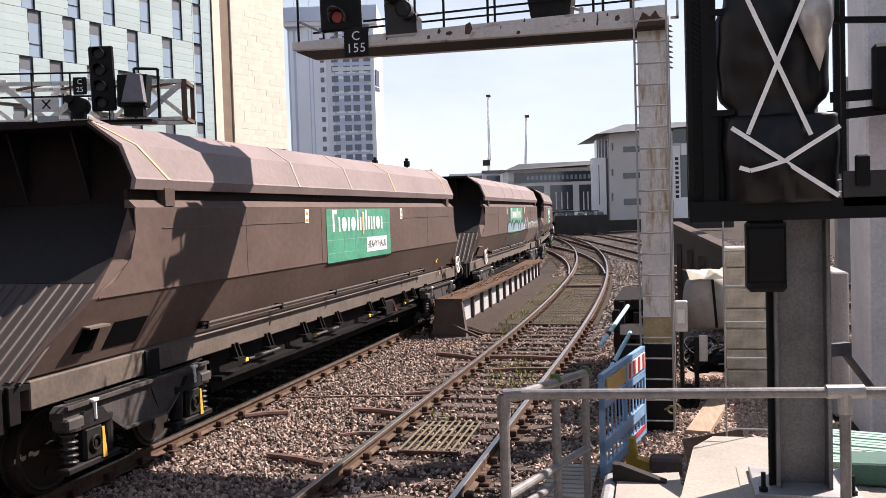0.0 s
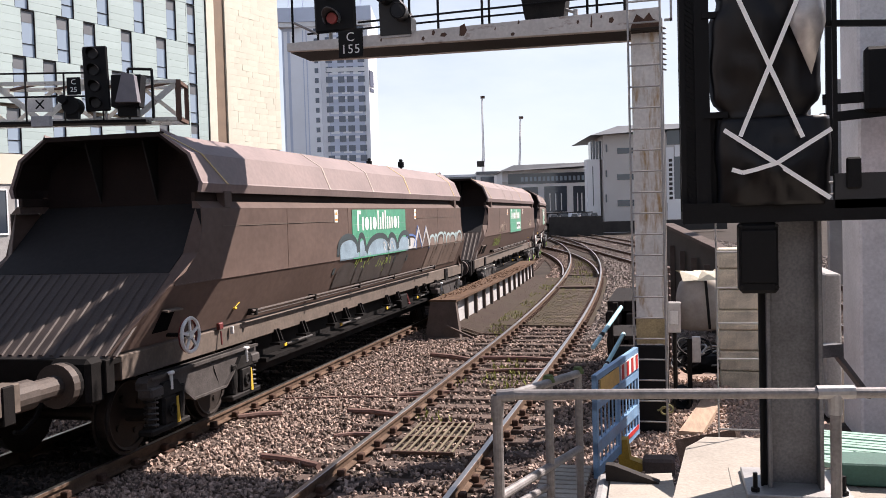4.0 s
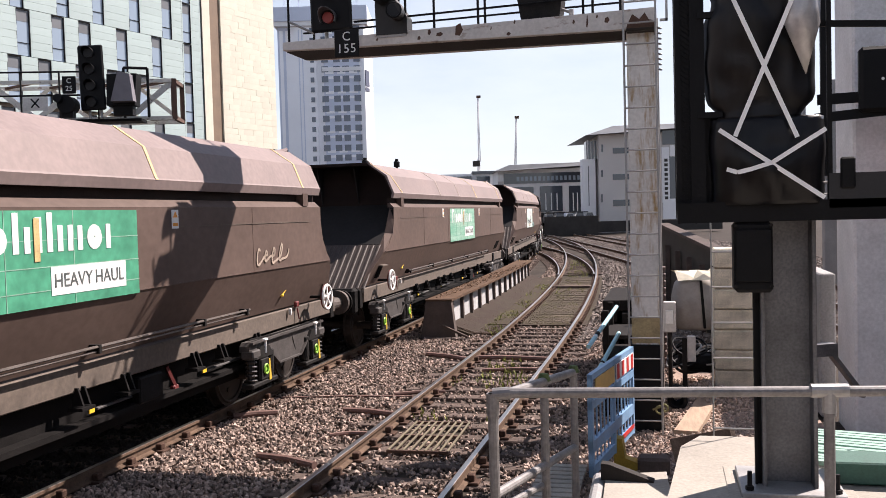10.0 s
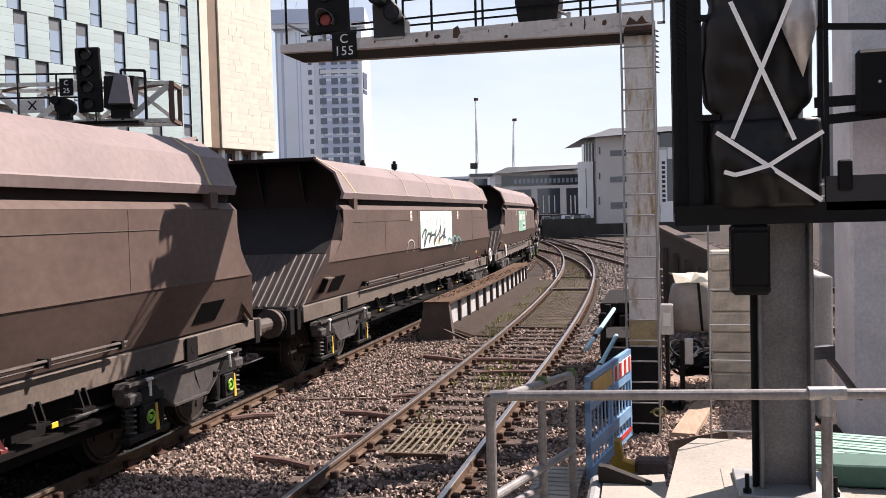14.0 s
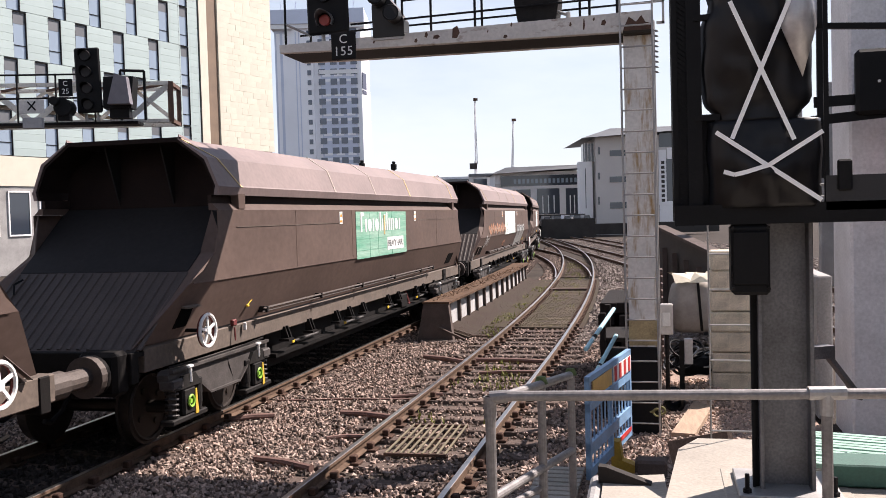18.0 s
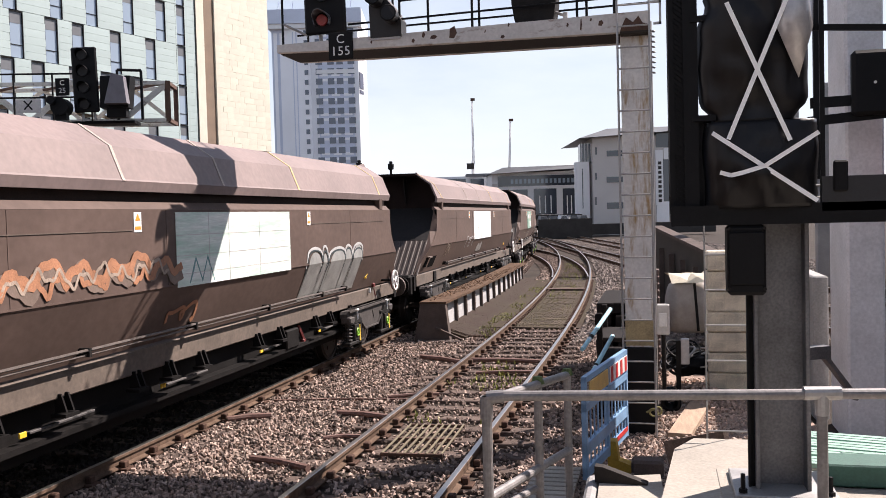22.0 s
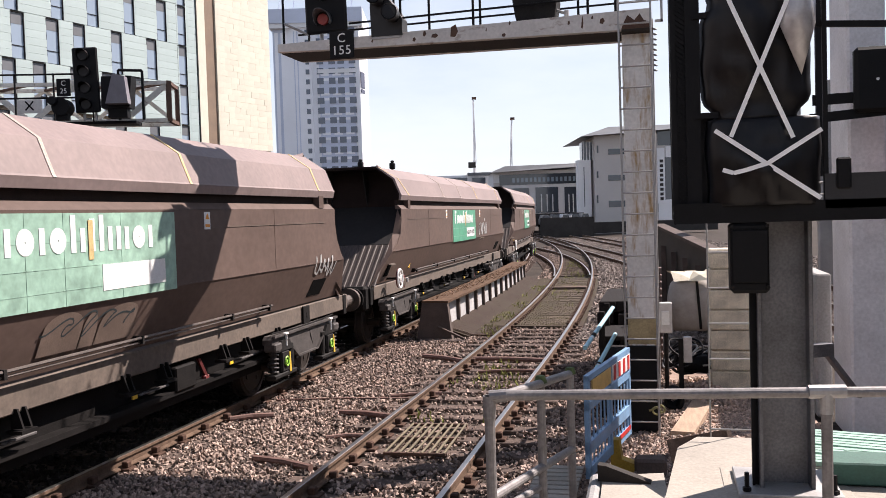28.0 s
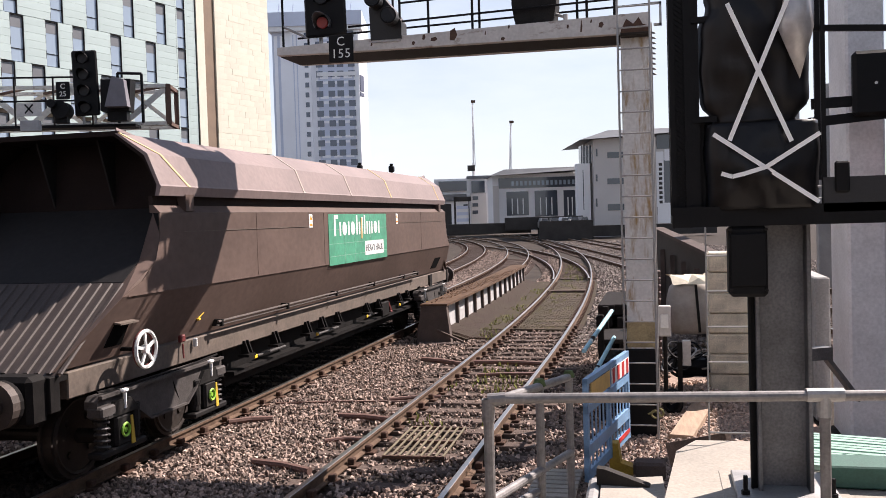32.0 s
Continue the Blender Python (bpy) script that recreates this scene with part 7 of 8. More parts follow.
for y in (3.2, 5.2, 7.2):
    part("ground_window", Shape().box(-1.25, -1.15, y, y + 1.4, 5.6, 8.3), M_GLASS, cr)
    part("pillar", Shape().box(-0.9, -0.5, y - 0.5, y - 0.2, -0.2, 8.55), M_OFFICEW, cr)

TURN = pose(0, 0, 0, 0, 0, 13.56)


def site(d):
    return TURN @ Matrix.Translation((0, d, 0))


def rect(s, a, b, y0, y1):
    (x0, z0), (x1, z1) = a, b
    return s.box(min(x0, x1), max(x0, x1), y0, y1, min(z0, z1), max(z0, z1))


tw = thing("hotel_tower", site(263), "tall white and grey hotel tower with rows of small windows", "building")
part("wing", rect(Shape(), (-47.95, 59.34), (-44.61, -2.28), 2, 22), M_TOWERHAZE, tw, "grey side wing, its colour paled and blued for haze")
part("back_slab", rect(Shape(), (-44.60, 58.5), (-23.2, -2.5), 1.3, 21), M_TOWER, tw, "white wall behind the bays")
part("stair_shaft", rect(Shape(), (-42.43, 58.85), (-36.73, -2.52), 0.5, 22), M_TOWER, tw, "white shaft")
part("main_slab", rect(Shape(), (-34.63, 57.81), (-24.41, -2.89), 0.8, 22), M_TOWERHAZE, tw, "grey window bay")
part("end_slab", Shape().prism([(-24.40, 1.0), (-22.75, 0.0), (-21.02, 8.0), (-22.4, 21.0), (-24.4, 21.0)], "z", -3.0, 58.26), M_TOWER, tw, "sunlit white end wall")
part("crown", rect(Shape(), (-48.46, 63.24), (-21.53, 59.20), -1, 24), M_TOWERHAZE, tw, "projecting roof crown")
part("crown_band", rect(Shape(), (-48.54, 61.30), (-21.57, 57.91), -0.5, 23), M_OFFICEW, tw)
for k in range(7):
    xq = -50.3 + k * 4.2
    part("mast", Shape().rod((xq, 2, 61), (xq + 0.5, 2, 66), 0.12, 5), M_TOWERHAZE, tw)
# window glass is lightened too, with the haze in its colour
WN = Shape().box(-0.95, 0.95, -0.15, 0.1, 0, 1.75).mesh("window", glass("tower_glass_hazed", (0.085, 0.105, 0.15), 0.2))
SP_ = Shape().box(-1.2, 1.2, -0.1, 0.1, 0, 0.7).mesh("spandrel", M_TOWER)
for r in range(15):
    z = 18.92 - 2.85 + r * 2.85
    for px in (-34.30, -30.87, -28.25, -24.98):
        part("window", WN, None, tw).matrix_basis = pose(px, 0.75, z)
    for px in (-33.00, -29.56, -26.13):
        part("spandrel", SP_, None, tw).matrix_basis = pose(px, 0.75, z - 0.5 + 1.4 * (r % 2))
    part("window", WN, None, tw).matrix_basis = pose(-37.90, 0.45, z) @ Matrix.Diagonal((0.55, 1, 0.8, 1))
for px in (-41.6, -40.6):
    part("shaft_line", Shape().box(px - 0.15, px + 0.15, 0.42, 0.5, 2, 57), M_TOWERHAZE, tw)
for px in (-46.89, -45.10):
    part("pilaster", Shape().box(px - 0.5, px + 0.5, 1.8, 2.1, 2, 57), M_TOWER, tw)
part("white_band", rect(Shape(), (-35.04, 45.98), (-23.31, 44.82), 0.5, 1.0), M_OFFICEW, tw)
SGN = [(-22.62, 0.4), (-21.90, 4.25), (-21.72, 4.2), (-22.44, 0.3)]
part("name_sign", Shape().prism(SGN, "z", 40.38, 44.96).prism(SGN, "z", 38.91, 39.92), mat("sign_slate_blue", (0.07, 0.08, 0.13), 0.5), tw, "dark upright bars of the hotel sign")

ev = thing("office_block", site(113), "grey rendered office block with strip windows and overhanging roof", "building")
part("stair_tower", rect(Shape(), (17.01, 8.99), (18.62, 0.13), 0.0, 2.0), M_OFFICEW, ev, "pale stair tower")
part("main_wall", rect(Shape(), (18.91, 11.95), (29.43, -0.19), -1.0, 5.0), M_OFFICE, ev, "grey rendered wall")
part("glazed_corner", rect(Shape(), (17.56, 11.22), (18.84, 8.94), 0.2, 2.0), M_GLASSFAR, ev, "glazed top corner")
for k in range(4):
    x = 17.70 + k * 0.38
    part("mullion", Shape().box(x, x + 0.08, 0.05, 0.2, 8.97, 11.36), M_OFFICEW, ev)
rx0, rz0 = (17.1, 11.75)
rx1, rz1 = (29.69, 12.4)
part("roof", Shape().add([(rx0, -2.5, rz0), (rx1, -2.5, rz1), (rx1, 15, rz1), (rx0, 15, rz0), (rx0 + 1.5, -1.5, rz0 + 0.35), (20.91, 0, 13.02), (rx1, 0, 13.11), (rx1, 15, 13.11), (20.91, 15, 13.02)], [(0, 1, 2, 3), (0, 4, 5), (0, 5, 6, 1), (1, 6, 7, 2), (5, 8, 7, 6), (2, 7, 8, 3), (3, 8, 5, 0)]), M_ROOF, ev, "shallow grey metal roof")
for a, b in (((20.63, 10.22), (22.80, 9.52)), ((20.56, 6.99), (22.73, 6.29)), ((20.55, 3.82), (22.79, 3.04)), ((27.51, 9.03), (28.95, 3.70)), ((26.68, 3.42), (29.13, 2.29)), ((26.74, 12.21), (28.95, 10.46))):
    part("window", rect(Shape(), a, b, -1.08, -0.98), M_GLASSFAR, ev)
for a, b in (((19.23, 10.68), (19.42, 9.76)), ((19.16, 7.52), (19.35, 6.67)), ((17.69, 8.13), (17.78, 3.19)), ((17.55, 2.35), (17.80, 1.22)), ((19.09, 4.56), (19.27, 3.57))):
    part("window", rect(Shape(), a, b, -1.08 if a[0] > 18.82 else -0.08, 0.1), M_GLASSFAR, ev)
part("white_panel", rect(Shape(), (26.62, 10.11), (27.53, 3.32), -1.2, -1.0), M_OFFICEW, ev, "tall white sign panel")
part("white_wall", rect(Shape(), (27.68, 10.36), (29.34, 8.97), -1.15, -1.0), M_OFFICEW, ev)
part("white_wall", rect(Shape(), (26.69, 3.77), (29.45, 0.58), -1.12, -1.0), M_OFFICEW, ev)
zt, zb = 8.83, 3.61
xc = 27.11
for k in range(9):
    z = zb + (zt - zb) * k / 9
    part("name_bar", Shape().box(xc - 0.20, xc + 0.20, -1.24, -1.2, z + 0.10, z + (zt - zb) / 9 - 0.12), M_DARKWALL, ev, "dark bar of the firm's name")

lo = thing("glazed_hall", site(130), "low white hall with tall glazed bays and high windows", "building")
part("wall", rect(Shape(), (7.37, 8.68), (20.55, 0.58), 0.0, 14), M_OFFICEW, lo, "pale wall")
ex0, ez0 = (6.80, 8.46)
ex1, ez1 = (20.76, 9.01)
part("roof", Shape().add([(ex0, -2, ez0), (ex1, -2, ez1), (ex1, 15, ez1 + 0.3), (ex0, 15, ez0 + 0.3), (ex0 + 2.2, -1, ez0 + 0.9), (ex1, -1, ez1 + 0.5), (ex1, 15, ez1 + 0.6), (ex0 + 2.2, 15, ez0 + 0.9)], [(0, 1, 5, 4), (1, 2, 6, 5), (2, 3, 7, 6), (3, 0, 4, 7), (3, 2, 1, 0), (4, 5, 6, 7)]), M_ROOF, lo, "grey metal roof edge")
cl = part("high_window", rect(Shape(), (8.25, 8.17), (19.89, 6.69), -0.1, 0.05), M_GLASSFAR, lo, "dark band of high windows")
for k in range(16):
    x = 10.10 + k * 0.62
    part("pale_pane", Shape().box(x, x + 0.36, -0.14, -0.1, 7.04, 7.68), M_GLASSPALE, cl)
for a, b in (((9.33, 6.20), (12.48, 2.78)), ((13.39, 6.24), (16.62, 2.57)), ((17.53, 6.19), (19.95, 2.39))):
    w = part("bay_window", rect(Shape(), a, b, -0.12, 0.05), M_GLASSFAR, lo, "tall dark glazed bay")
    # white strips that stand in for reflections in the bay glass
    for k in (1, 2, 3):
        x = a[0] + (b[0] - a[0]) * k / 4
        part("mullion", Shape().box(x - 0.07, x + 0.07, -0.2, -0.12, b[1] + 0.2, a[1] - 1.0), M_OFFICEW, w)
part("corner_pier", rect(Shape(), (7.40, 7.06), (8.21, 1.04), -0.6, 0.0), M_OFFICE, lo)
wh = thing("white_office", site(150), "white office building with dark window bands", "building")
part("wall", rect(Shape(), (-1.15, 9.15), (8.35, 0.72), 0, 14), M_OFFICEW, wh)
part("wing", rect(Shape(), (4.29, 9.54), (8.77, 9.04), -0.4, 14), M_ROOF, wh)
for a, b in (((-0.41, 8.75), (4.22, 7.12)), ((0.08, 6.59), (4.17, 5.44)), ((5.01, 8.68), (7.20, 6.75)), ((3.59, 4.89), (4.32, 4.12)), ((5.13, 6.15), (6.05, 5.57)), ((5.10, 5.03), (6.02, 4.44)), ((5.06, 3.82), (5.98, 3.23))):
    part("window", rect(Shape(), a, b, -0.5, 0.05), M_GLASSFAR, wh)
part("low_wing", rect(Shape(), (4.77, 6.63), (7.42, 1.22), -0.4, 2), M_OFFICE, wh)
ht = thing("dark_shed", site(108), "dark lineside shed and posts in the distance", "shed")
part("wall", rect(Shape(), (-0.78, 4.38), (1.15, 1.42), 0, 4), M_DARKWALL, ht)
part("frame", rect(rect(rect(Shape(), (1.47, 5.19), (3.54, 4.65), 0, 1), (1.47, 5.19), (1.69, 1.40), 0, 1), (3.22, 5.13), (3.31, 1.36), 0, 1), M_DARKWALL, ht)
for k in range(4):
    part("louvre", rect(Shape(), (1.77, 4.10), (3.18, 3.72), 0.2, 0.5), M_TOWERHAZE, ht).matrix_basis = pose(0, 0, -0.75 * k)
lw = thing("far_wall", site(106), "dark low parapet wall beyond the tracks", "wall", kind="structure")
part("wall", rect(Shape(), (0.48, 1.93), (10.39, 0.70), 0, 1.5), M_DARKWALL, lw)
part("wall", rect(Shape(), (7.32, 2.52), (16.36, 1.05), -1, 0), M_DARKWALL, lw)
part("wall", rect(Shape(), (16.37, 1.32), (31.59, 0.07), -2, 0), M_DARKWALL, lw)
M_CARDARK = mat("car_blue_grey", (0.06, 0.075, 0.10), 0.3, var=0.1, scale=1)
for k, px in enumerate(((11.6, 2.24), (12.75, 2.26), (13.9, 2.28), (15.0, 2.28), (16.1, 2.28))):
    ca = thing("parked_car", site(104) @ Matrix.Translation((px[0], 0, px[1] - 1.25)), ("grey", "dark blue-grey", "white", "dark blue-grey", "grey")[k] + " parked car seen over the far wall", "car", "parked cars")
    part("body", Shape().prism([(-0.55, 0.3), (0.5, 0.3), (0.53, 0.85), (0.42, 1.0), (0.3, 1.36), (-0.34, 1.38), (-0.47, 1.0), (-0.56, 0.85)], "y", -1.9, 1.9), (M_GALV, M_CARDARK, M_OFFICEW, M_CARDARK, M_GALV)[k], ca)
    part("window", Shape().prism([(-0.40, 1.0), (0.36, 1.0), (0.27, 1.3), (-0.31, 1.31)], "y", -1.92, 1.0), M_GLASSFAR, ca)
    for y in (-1.2, 1.2):
        part("wheel", Shape().rod((-0.57, y, 0.3), (0.54, y, 0.3), 0.3, 14), M_BLACK, ca)
ped = thing("car_deck", site(104), "dark raised parking deck behind the far wall", "deck", kind="structure")
part("deck", Shape().box(11.20, 16.72, -2.4, 2.4, -0.2, 0.98), M_DARKWALL, ped)
part("parapet", Shape().box(10.9, 16.9, -2.62, -2.45, -0.2, 2.02), M_DARKWALL, ped, "dark wall before the cars")
for k, (px, pz, base) in enumerate((((11.17, 41.27), (10.72, -0.14), 0), ((23.67, 34.20), (21.97, -0.48), 1))):
    cn = thing("crane", site(300), "slender pale crane jib standing up in the distance", "crane", "distant cranes")
    top_, foot_ = Vector((px[0], 0, px[1])), Vector((pz[0], 0, -0.2))
    part("mast", Shape().rod(foot_, foot_.lerp(top_, 0.5), 0.5, 6).rod(foot_.lerp(top_, 0.5), top_, 0.28, 6), M_OFFICEW, cn)
    part("head", Shape().box(top_.x - 0.5, top_.x + 0.9, -0.4, 0.4, top_.z - 0.8, top_.z), M_GANTRYRUST, cn)
    part("stay", Shape().rod(foot_.lerp(top_, 0.48) + Vector((0.6, 0, 0)), top_, 0.12, 5), M_OFFICEW, cn)
    if base == 0:
        part("cab", Shape().box(pz[0] - 1.8, pz[0] + 0.6, -0.6, 0.6, 18.00, 19.87), M_DARKWALL, cn)
# short finials standing beyond the train
for p in ((-12.95, 43.28, 5.07), (-14.48, 42.91, 5.17)):
    fn = thing("dark_finial", pose(p[0], p[1], p[2]), "small dark post top beyond the train", "post")
    part("cap", Shape().bevel_box(-0.13, 0.13, -0.13, 0.13, 0.0, 0.3, 0.04).bevel_box(-0.08, 0.08, -0.08, 0.08, 0.3, 0.42, 0.03), M_BLACK, fn)
    part("pole", Shape().rod((0, 0, -p[2] - 0.2), (0, 0, 0.05), 0.06), M_BLACK, fn)

# ---- unseen station behind the camera: plain added walls and canopies that close the place ----
sb = thing("station_building", pose(0, 0, 0), "unseen plain station walls and canopy added behind, with a wall blocking skylight", "building", kind="structure")
part("canopy", Shape().box(-0.8, 9.0, -45, -9.0, 5.2, 5.45), M_DARKWALL, sb)
part("end_wall", Shape().box(-34, 16, -46, -45, -0.2, 13), M_OFFICE, sb)
part("side_wall", Shape().box(9.0, 9.4, -45, 2, -0.2, 9), M_OFFICE, sb)
# out-of-view wall added to block low skylight on the wagon sides
part("skylight_blocker", Shape().box(10.0, 10.4, 2, 36, -0.2, 6.5), M_DARKWALL, sb)
part("far_canopy", Shape().box(-24, -12.5, -45, -6, 5.2, 5.45), M_DARKWALL, sb)
part("far_wall", Shape().box(-24.4, -24, -45, 4, -0.2, 12), M_OFFICE, sb)
for y in (-30, -18):
    part("canopy_column", Shape().rod((1.8, y, 0.9), (1.8, y, 5.2), 0.15, 12), M_HPOST, sb)
    part("canopy_column", Shape().rod((-18.0, y, -0.2), (-18.0, y, 5.2), 0.15, 12), M_HPOST, sb)


# ---- ballast stones ----
def ballast(name, seed, count, area, label, material=M_STONE, small=0.016, big=0.026, inside=False, deck=False, yard=False, verge=False, where=None):
    """Loose angular stones, joined: x and y are drawn inside the area, z from the bed."""
    rng = np.random.RandomState(seed)
    x0, x1, y0, y1 = area
    # denser near the platform end
    y = y0 + (y1 - y0) * rng.rand(count) ** 1.7
    x = x0 + (x1 - x0) * rng.rand(count)
    if where:
        x = x + np.array([min(0.0, line_a(v) - line_a(36)) for v in y])
    if yard:
        x = x + np.array([line_a(v) - line_a(20) for v in y])
    keep = np.ones(count, bool)
    for line in (line_a, line_b):
        c = np.array([line(v) for v in y])
        for dx in (-0.7525, 0.7525):
            keep &= np.abs(x - c - dx) > 0.10
    keep &= ~((x > -0.9) & (y < 7.4)) & ~((np.abs(x - girder_arr(y)) < (0.3 if verge else 0.5)) & (y > 20.0))
    keep &= ((y > 22.3) & (np.abs(x - np.array([line_a(v) for v in y])) < 0.64)) if deck else ((x > girder_arr(y) + 0.3) & (x < np.array([line_a(v) for v in y]) - 0.85)) if verge else (x > np.array([line_a(v) for v in y]) + 1.0) if yard else (y > 0) if where else ~((y > 22.3) & (x > -4.6)) & ~((np.abs(x - np.array([line_a(v) for v in y])) < 1.3) & (y > 8.0) & (rng.rand(count) < 0.72))
    bed = np.abs(x - np.array([line_b(v) for v in y])) < 0.68
    keep &= bed if inside else ~bed
    if where:
        keep &= where(x, y)
    x, y = x[keep], y[keep]
    n = len(x)
    base = np.array([(1, 0, 0), (-1, 0, 0), (0, 1, 0), (0, -1, 0), (0, 0, 1), (0, 0, -1)], float)
    tri = np.array([(0, 2, 4), (2, 1, 4), (1, 3, 4), (3, 0, 4), (2, 0, 5), (1, 2, 5), (3, 1, 5), (0, 3, 5)])
    size = small + big * rng.rand(n, 1, 1)
    v = base[None] * (0.6 + 0.8 * rng.rand(n, 6, 1)) + (rng.rand(n, 6, 3) - 0.5) * 0.5
    ax = rng.randn(n, 4)
    ax /= np.linalg.norm(ax, axis=1)[:, None]
    a, b, c, d = ax.T
    R = np.stack([np.stack([a * a + b * b - c * c - d * d, 2 * (b * c - a * d), 2 * (b * d + a * c)], 1), np.stack([2 * (b * c + a * d), a * a - b * b + c * c - d * d, 2 * (c * d - a * b)], 1), np.stack([2 * (b * d - a * c), 2 * (c * d + a * b), a * a - b * b - c * c + d * d], 1)], 1)
    v = np.einsum("nij,nkj->nki", R, v) * size
    z = (-0.105 if deck else -0.205) + (0.015 if deck else 0.055) * rng.rand(n)
    if verge:
        z += 0.075 - 0.04 * np.clip(z + 0.205, 0, 1) / 0.055 + np.clip(0.78 - (x - girder_arr(y)), 0, 0.6) * 0.32
    v += np.stack([x, y, z], 1)[:, None, :]
    f = (tri[None] + 6 * np.arange(n)[:, None, None]).reshape(-1, 3)
    me = bpy.data.meshes.new(name)
    me.from_pydata(v.reshape(-1, 3).tolist(), [], f.tolist())
    me.materials.append(material)
    return tagged(new(name, me), label, "ballast", kind="stuff")


def girder_arr(y):
    return np.array([girder_line(v) for v in y])


ballast("ballast_stones", 1, 119000, (-9.5, 0.1, 7.0, 24.0), "loose grey and reddish crushed stone ballast", small=0.014, big=0.023)
ballast("ballast_far_stones", 2, 22000, (-9.5, 3.0, 22.0, 46.0), "loose grey crushed stone ballast", small=0.022, big=0.03)
ballast("mossy_bridge_stones", 5, 18000, (-6.5, -2.0, 22.3, 56.0), "dark mossy stones between the rails on the bridge", mat("mossy_stone", (0.17, 0.135, 0.105), 0.95, var=0.4, scale=2, bump=0.3, rand=0.5, island=True, dark=(0.17, 0.155, 0.07)), small=0.005, big=0.009, deck=True)
ballast("yard_stones", 6, 60000, (-2.2, 10.0, 20.0, 95.0), "brown-grey stones between the sidings", mat("yard_stone", (0.27, 0.22, 0.19), 0.95, var=0.35, scale=2, bump=0.3, rand=0.5, island=True), small=0.03, big=0.04, yard=True)
ballast("verge_stones", 7, 26000, (-6.2, -3.6, 20.6, 37.0), "brown dirt and grit beside the girder", mat("verge_grit", (0.12, 0.085, 0.066), 0.95, spec=0.15, var=0.4, scale=2, bump=0.3, rand=0.3, island=True), small=0.005, big=0.010, verge=True)
ballast("mid_stones", 8, 22000, (-12.0, -3.0, 36.0, 75.0), "grey stones between the far tracks", small=0.03, big=0.035, where=lambda x, y: (x > np.array([line_c(v) for v in y]) + 0.85) & (x < np.array([line_a(v) for v in y]) - 0.85))
ballast("near_stones", 9, 16000, (-9.0, -1.0, -8.0, 7.0), "loose crushed stone beside the platform wall", small=0.03, big=0.03)
ballast("coal_dusted_stones", 3, 9000, (-7.7, -6.2, 6.5, 26.0), "stones between the rails, coloured dark for the train's shade", M_BEDSHADE, inside=True)


def rubble(name, seed, count, c, r, material, label, size=0.05):
    rng = random.Random(seed)
    s = Shape()
    for i in range(count):
        a, q = rng.uniform(0, 6.28), rng.random() ** 0.6
        x, y = c[0] + r[0] * q * math.cos(a), c[1] + r[1] * q * math.sin(a)
        z = c[2] + r[2] * (1 - q) * rng.random()
        k = size * rng.uniform(0.5, 1.6)
        m = Matrix.Translation((x, y, z)) @ Euler((rng.uniform(0, 3), rng.uniform(0, 3), rng.uniform(0, 3))).to_matrix().to_4x4()
        s.bevel_box(-k, k, -k * 0.6, k * 0.6, -k * 0.4, k * 0.4, k * 0.15, m)
    return setting(name, s, material, label, kind="stuff", category="rubble")


setting("debris_earth", Shape().prism([(-0.95, 7.5), (1.95, 7.4), (1.95, 16.5), (0.2, 17.0), (-0.55, 14.0), (-1.0, 11.0)], "z", -0.216, -0.185), mat("debris_earth", (0.39, 0.285, 0.23), 0.95, spec=0.15, var=0.5, scale=2.2, bump=0.6, fine=34), "reddish earth and fine debris beside the platform end", category="earth")
rubble("fine_debris", 8, 2600, (0.35, 10.4, -0.185), (1.2, 3.2, 0.03), mat("fine_debris", (0.50, 0.36, 0.295), 0.9, spec=0.2, var=0.4, scale=6, bump=0.2, island=True, rand=0.6), "fine reddish chips and splinters on the earth", size=0.012)
rubble("rubble_heap", 3, 1500, (0.6, 14.3, -0.2), (0.75, 1.6, 0.22), mat("pinkish_rubble", (0.56, 0.42, 0.345), 0.9, var=0.4, scale=6, bump=0.3, island=True, rand=0.4), "pinkish broken stone and rubble beside the track", size=0.028)
rubble("rubble_spread", 4, 2200, (0.35, 11.6, -0.2), (1.0, 2.6, 0.06), mat("grey_rubble", (0.46, 0.36, 0.30), 0.9, var=0.4, scale=6, bump=0.3, island=True, rand=0.4), "broken stone and debris beside the platform end", size=0.022)
rubble("girder_grit", 6, 500, (girder_line(27), 27.5, 0.72), (0.27, 7.0, 0.02), mat("orange_grit", (0.24, 0.145, 0.09), 0.95, var=0.4, scale=8, island=True, rand=0.4), "orange grit and leaves on the girder's flange", size=0.014)


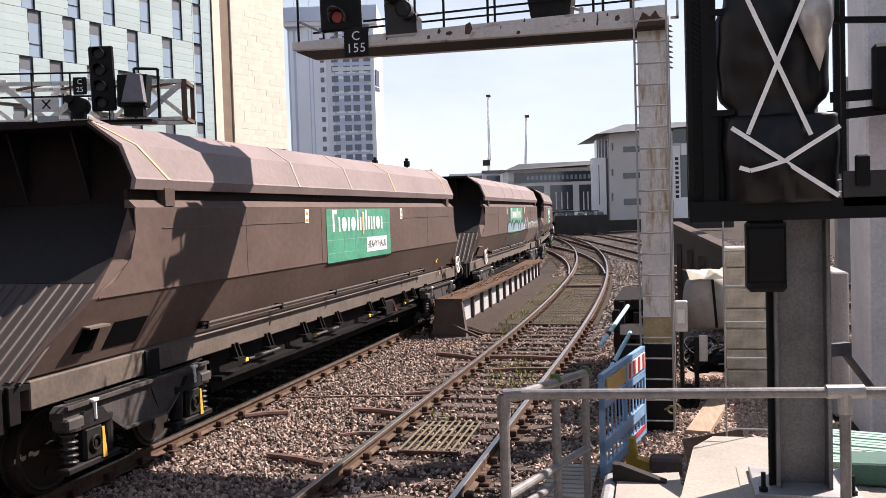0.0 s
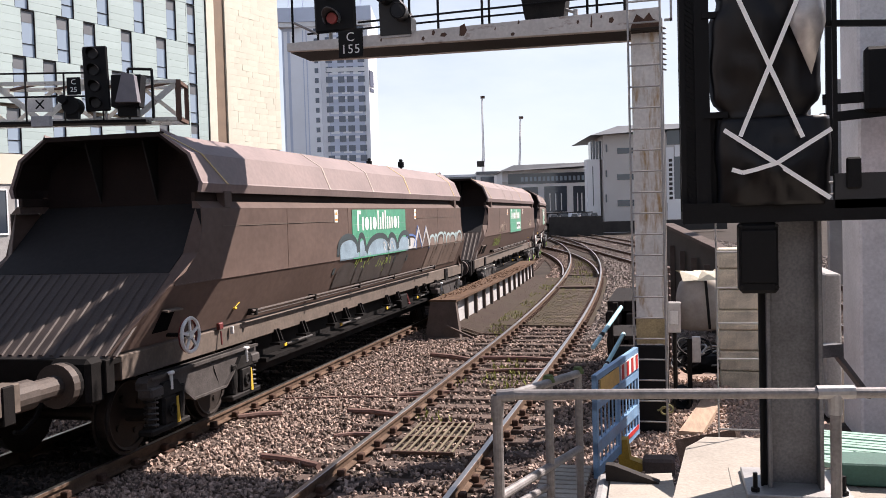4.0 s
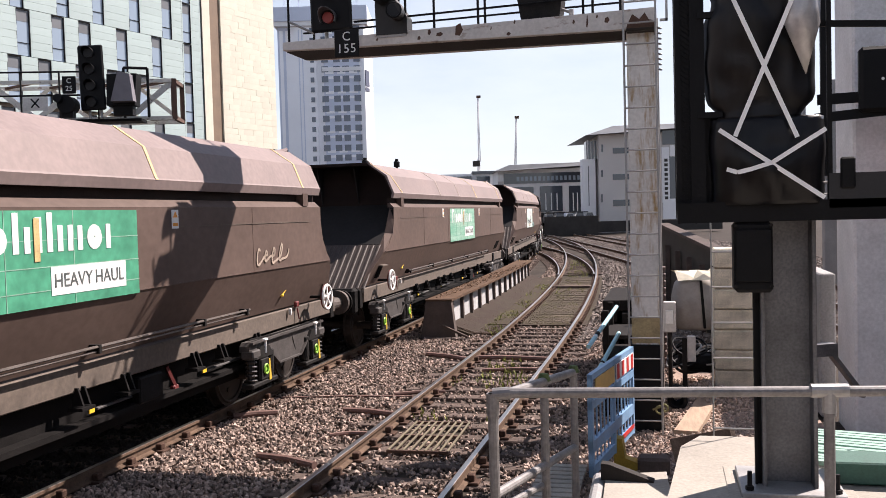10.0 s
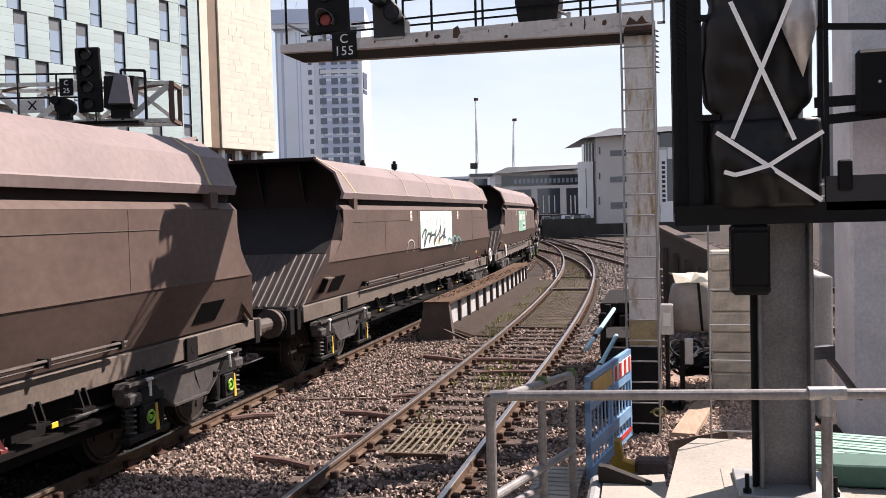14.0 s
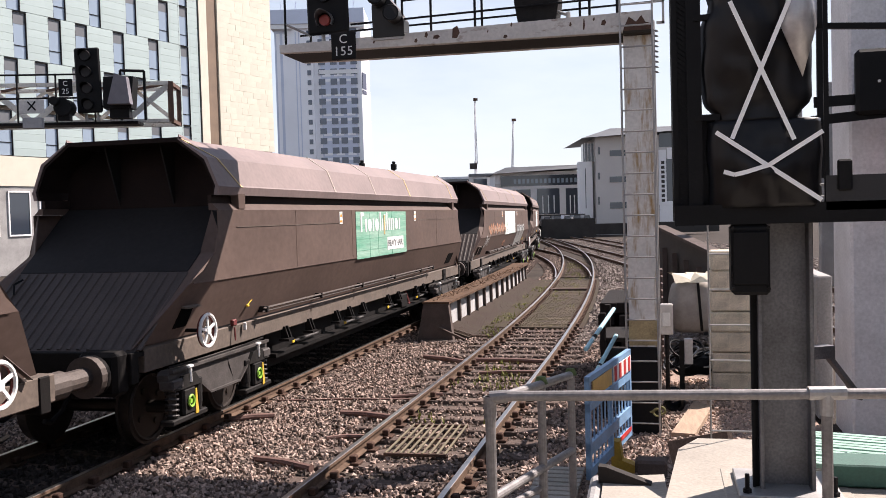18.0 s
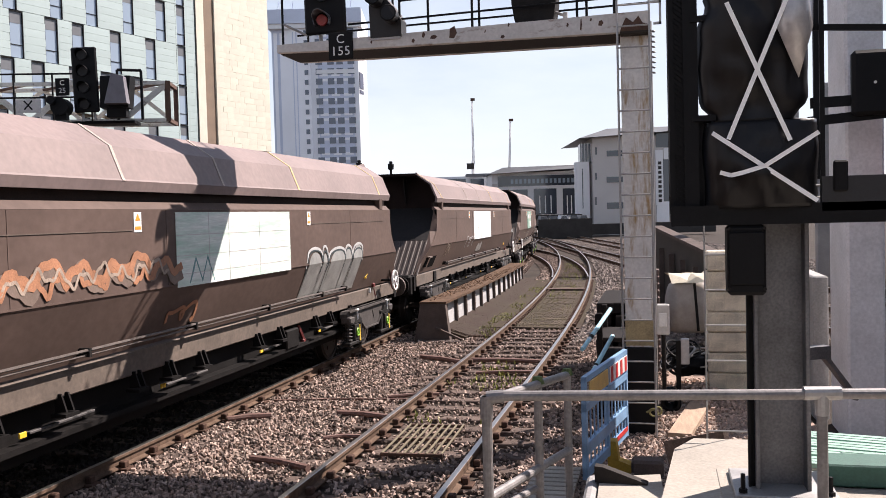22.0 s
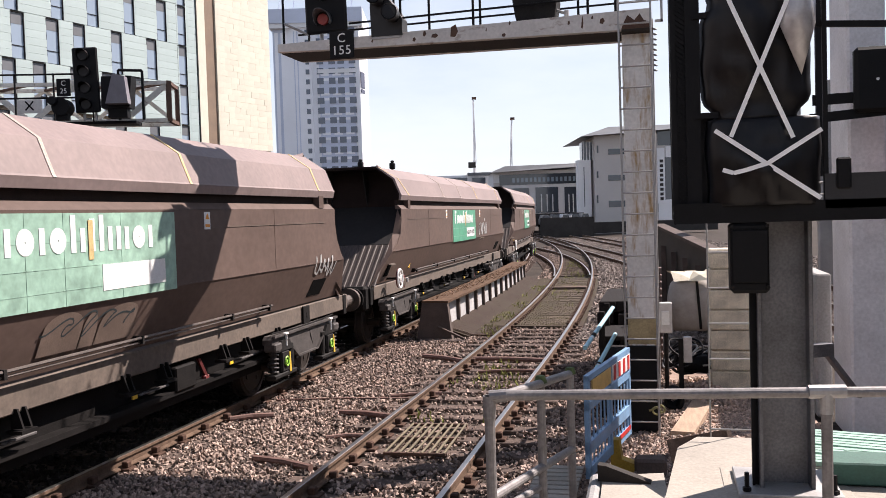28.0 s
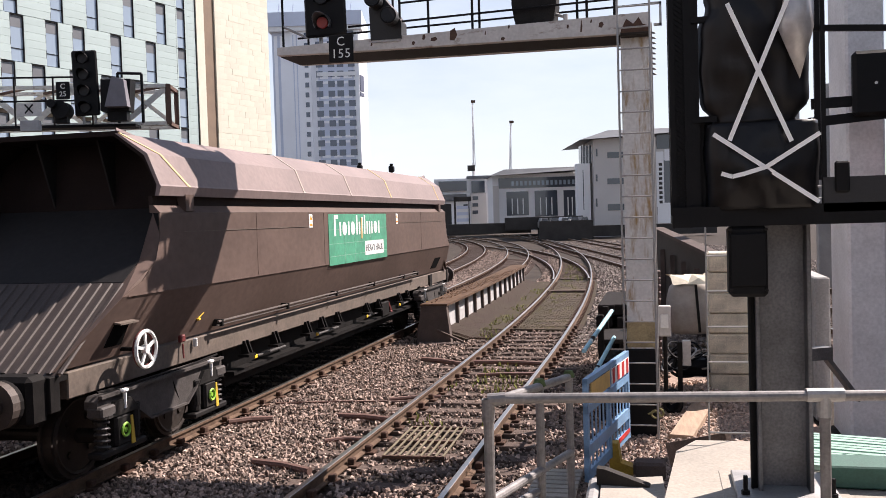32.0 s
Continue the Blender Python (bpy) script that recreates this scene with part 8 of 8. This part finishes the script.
def weeds(name, seed, count, area, label, h=0.12):
    rng = random.Random(seed)
    s = Shape()
    for i in range(count):
        x, y = rng.uniform(area[0], area[1]), rng.uniform(area[2], area[3])
        if math.sin(y * 2.1 + seed) + math.sin(y * 0.83) + math.sin(x * 5.0 + y) < -0.1:
            continue
        x += line_a(y) - line_a(0)
        for k in range(4):
            a, t = rng.uniform(0, 6.28), rng.uniform(0.2, 0.8)
            hh = h * rng.uniform(0.4, 1.2)
            w = 0.012
            tip = (x + math.cos(a) * t * hh, y + math.sin(a) * t * hh, -0.15 + hh)
            s.add([(x - w * math.sin(a), y + w * math.cos(a), -0.17), (x + w * math.sin(a), y - w * math.cos(a), -0.17), tip], [(0, 1, 2)])
    return setting(name, s, mat("weed_leaf", (0.27, 0.29, 0.06), 0.8, var=0.4, scale=4, bump=0, island=True, rand=0.4), label, kind="stuff", category="weeds")


weeds("weeds", 1, 500, (-4.3, -3.75, 20, 34), "small yellow-green weeds by the rails")
weeds("weeds_between_rails", 2, 260, (-3.5, -2.3, 12, 17), "sparse green weeds between the rails", 0.08)
weeds("weeds_far", 3, 300, (-3.4, -2.4, 26, 50), "yellow-green weeds between the far rails", 0.12)


# ---- motion of the train ----
TRAVEL = (-18.15343, 129.67941, 30.74114, 111.81564, -214.49987, 193.97222, -68.51491)


def travelled(t):
    q = t / 32
    return sum(c * q ** i for i, c in enumerate(TRAVEL))


ARC = [(-140.0 + 0.25 * i) for i in range(1, 1400)]
ARC_S = np.cumsum([0.0] + [math.hypot(line_b(b) - line_b(a), b - a) for a, b in zip(ARC, ARC[1:])])
ARC_S = ARC_S - np.interp(0.0, ARC, ARC_S)


def on_track(s):
    y = float(np.interp(s, ARC_S, ARC))
    return Vector((line_b(y), y, 0))


def wagon_pose(k, t):
    s = PITCH * k - travelled(t) - 2.5
    a, b = on_track(s - 6.9), on_track(s + 6.9)
    d = (b - a).normalized()
    return Matrix.Translation((a + b) / 2) @ Matrix.Rotation(math.atan2(-d.x, d.y), 4, "Z")


def motions():
    for top, k, axles in WAGONS:
        walk(top, [(i * 0.5, wagon_pose(k, i * 0.5)) for i in range(65)])
        for w, y in axles:
            rows = []
            for i in range(321):
                t = i / 10
                rows.append((t, Matrix.Translation((0, y, 0.46)) @ Matrix.Rotation((travelled(t) - travelled(0)) / 0.46, 4, "X")))
            walk(w, rows)


motions()
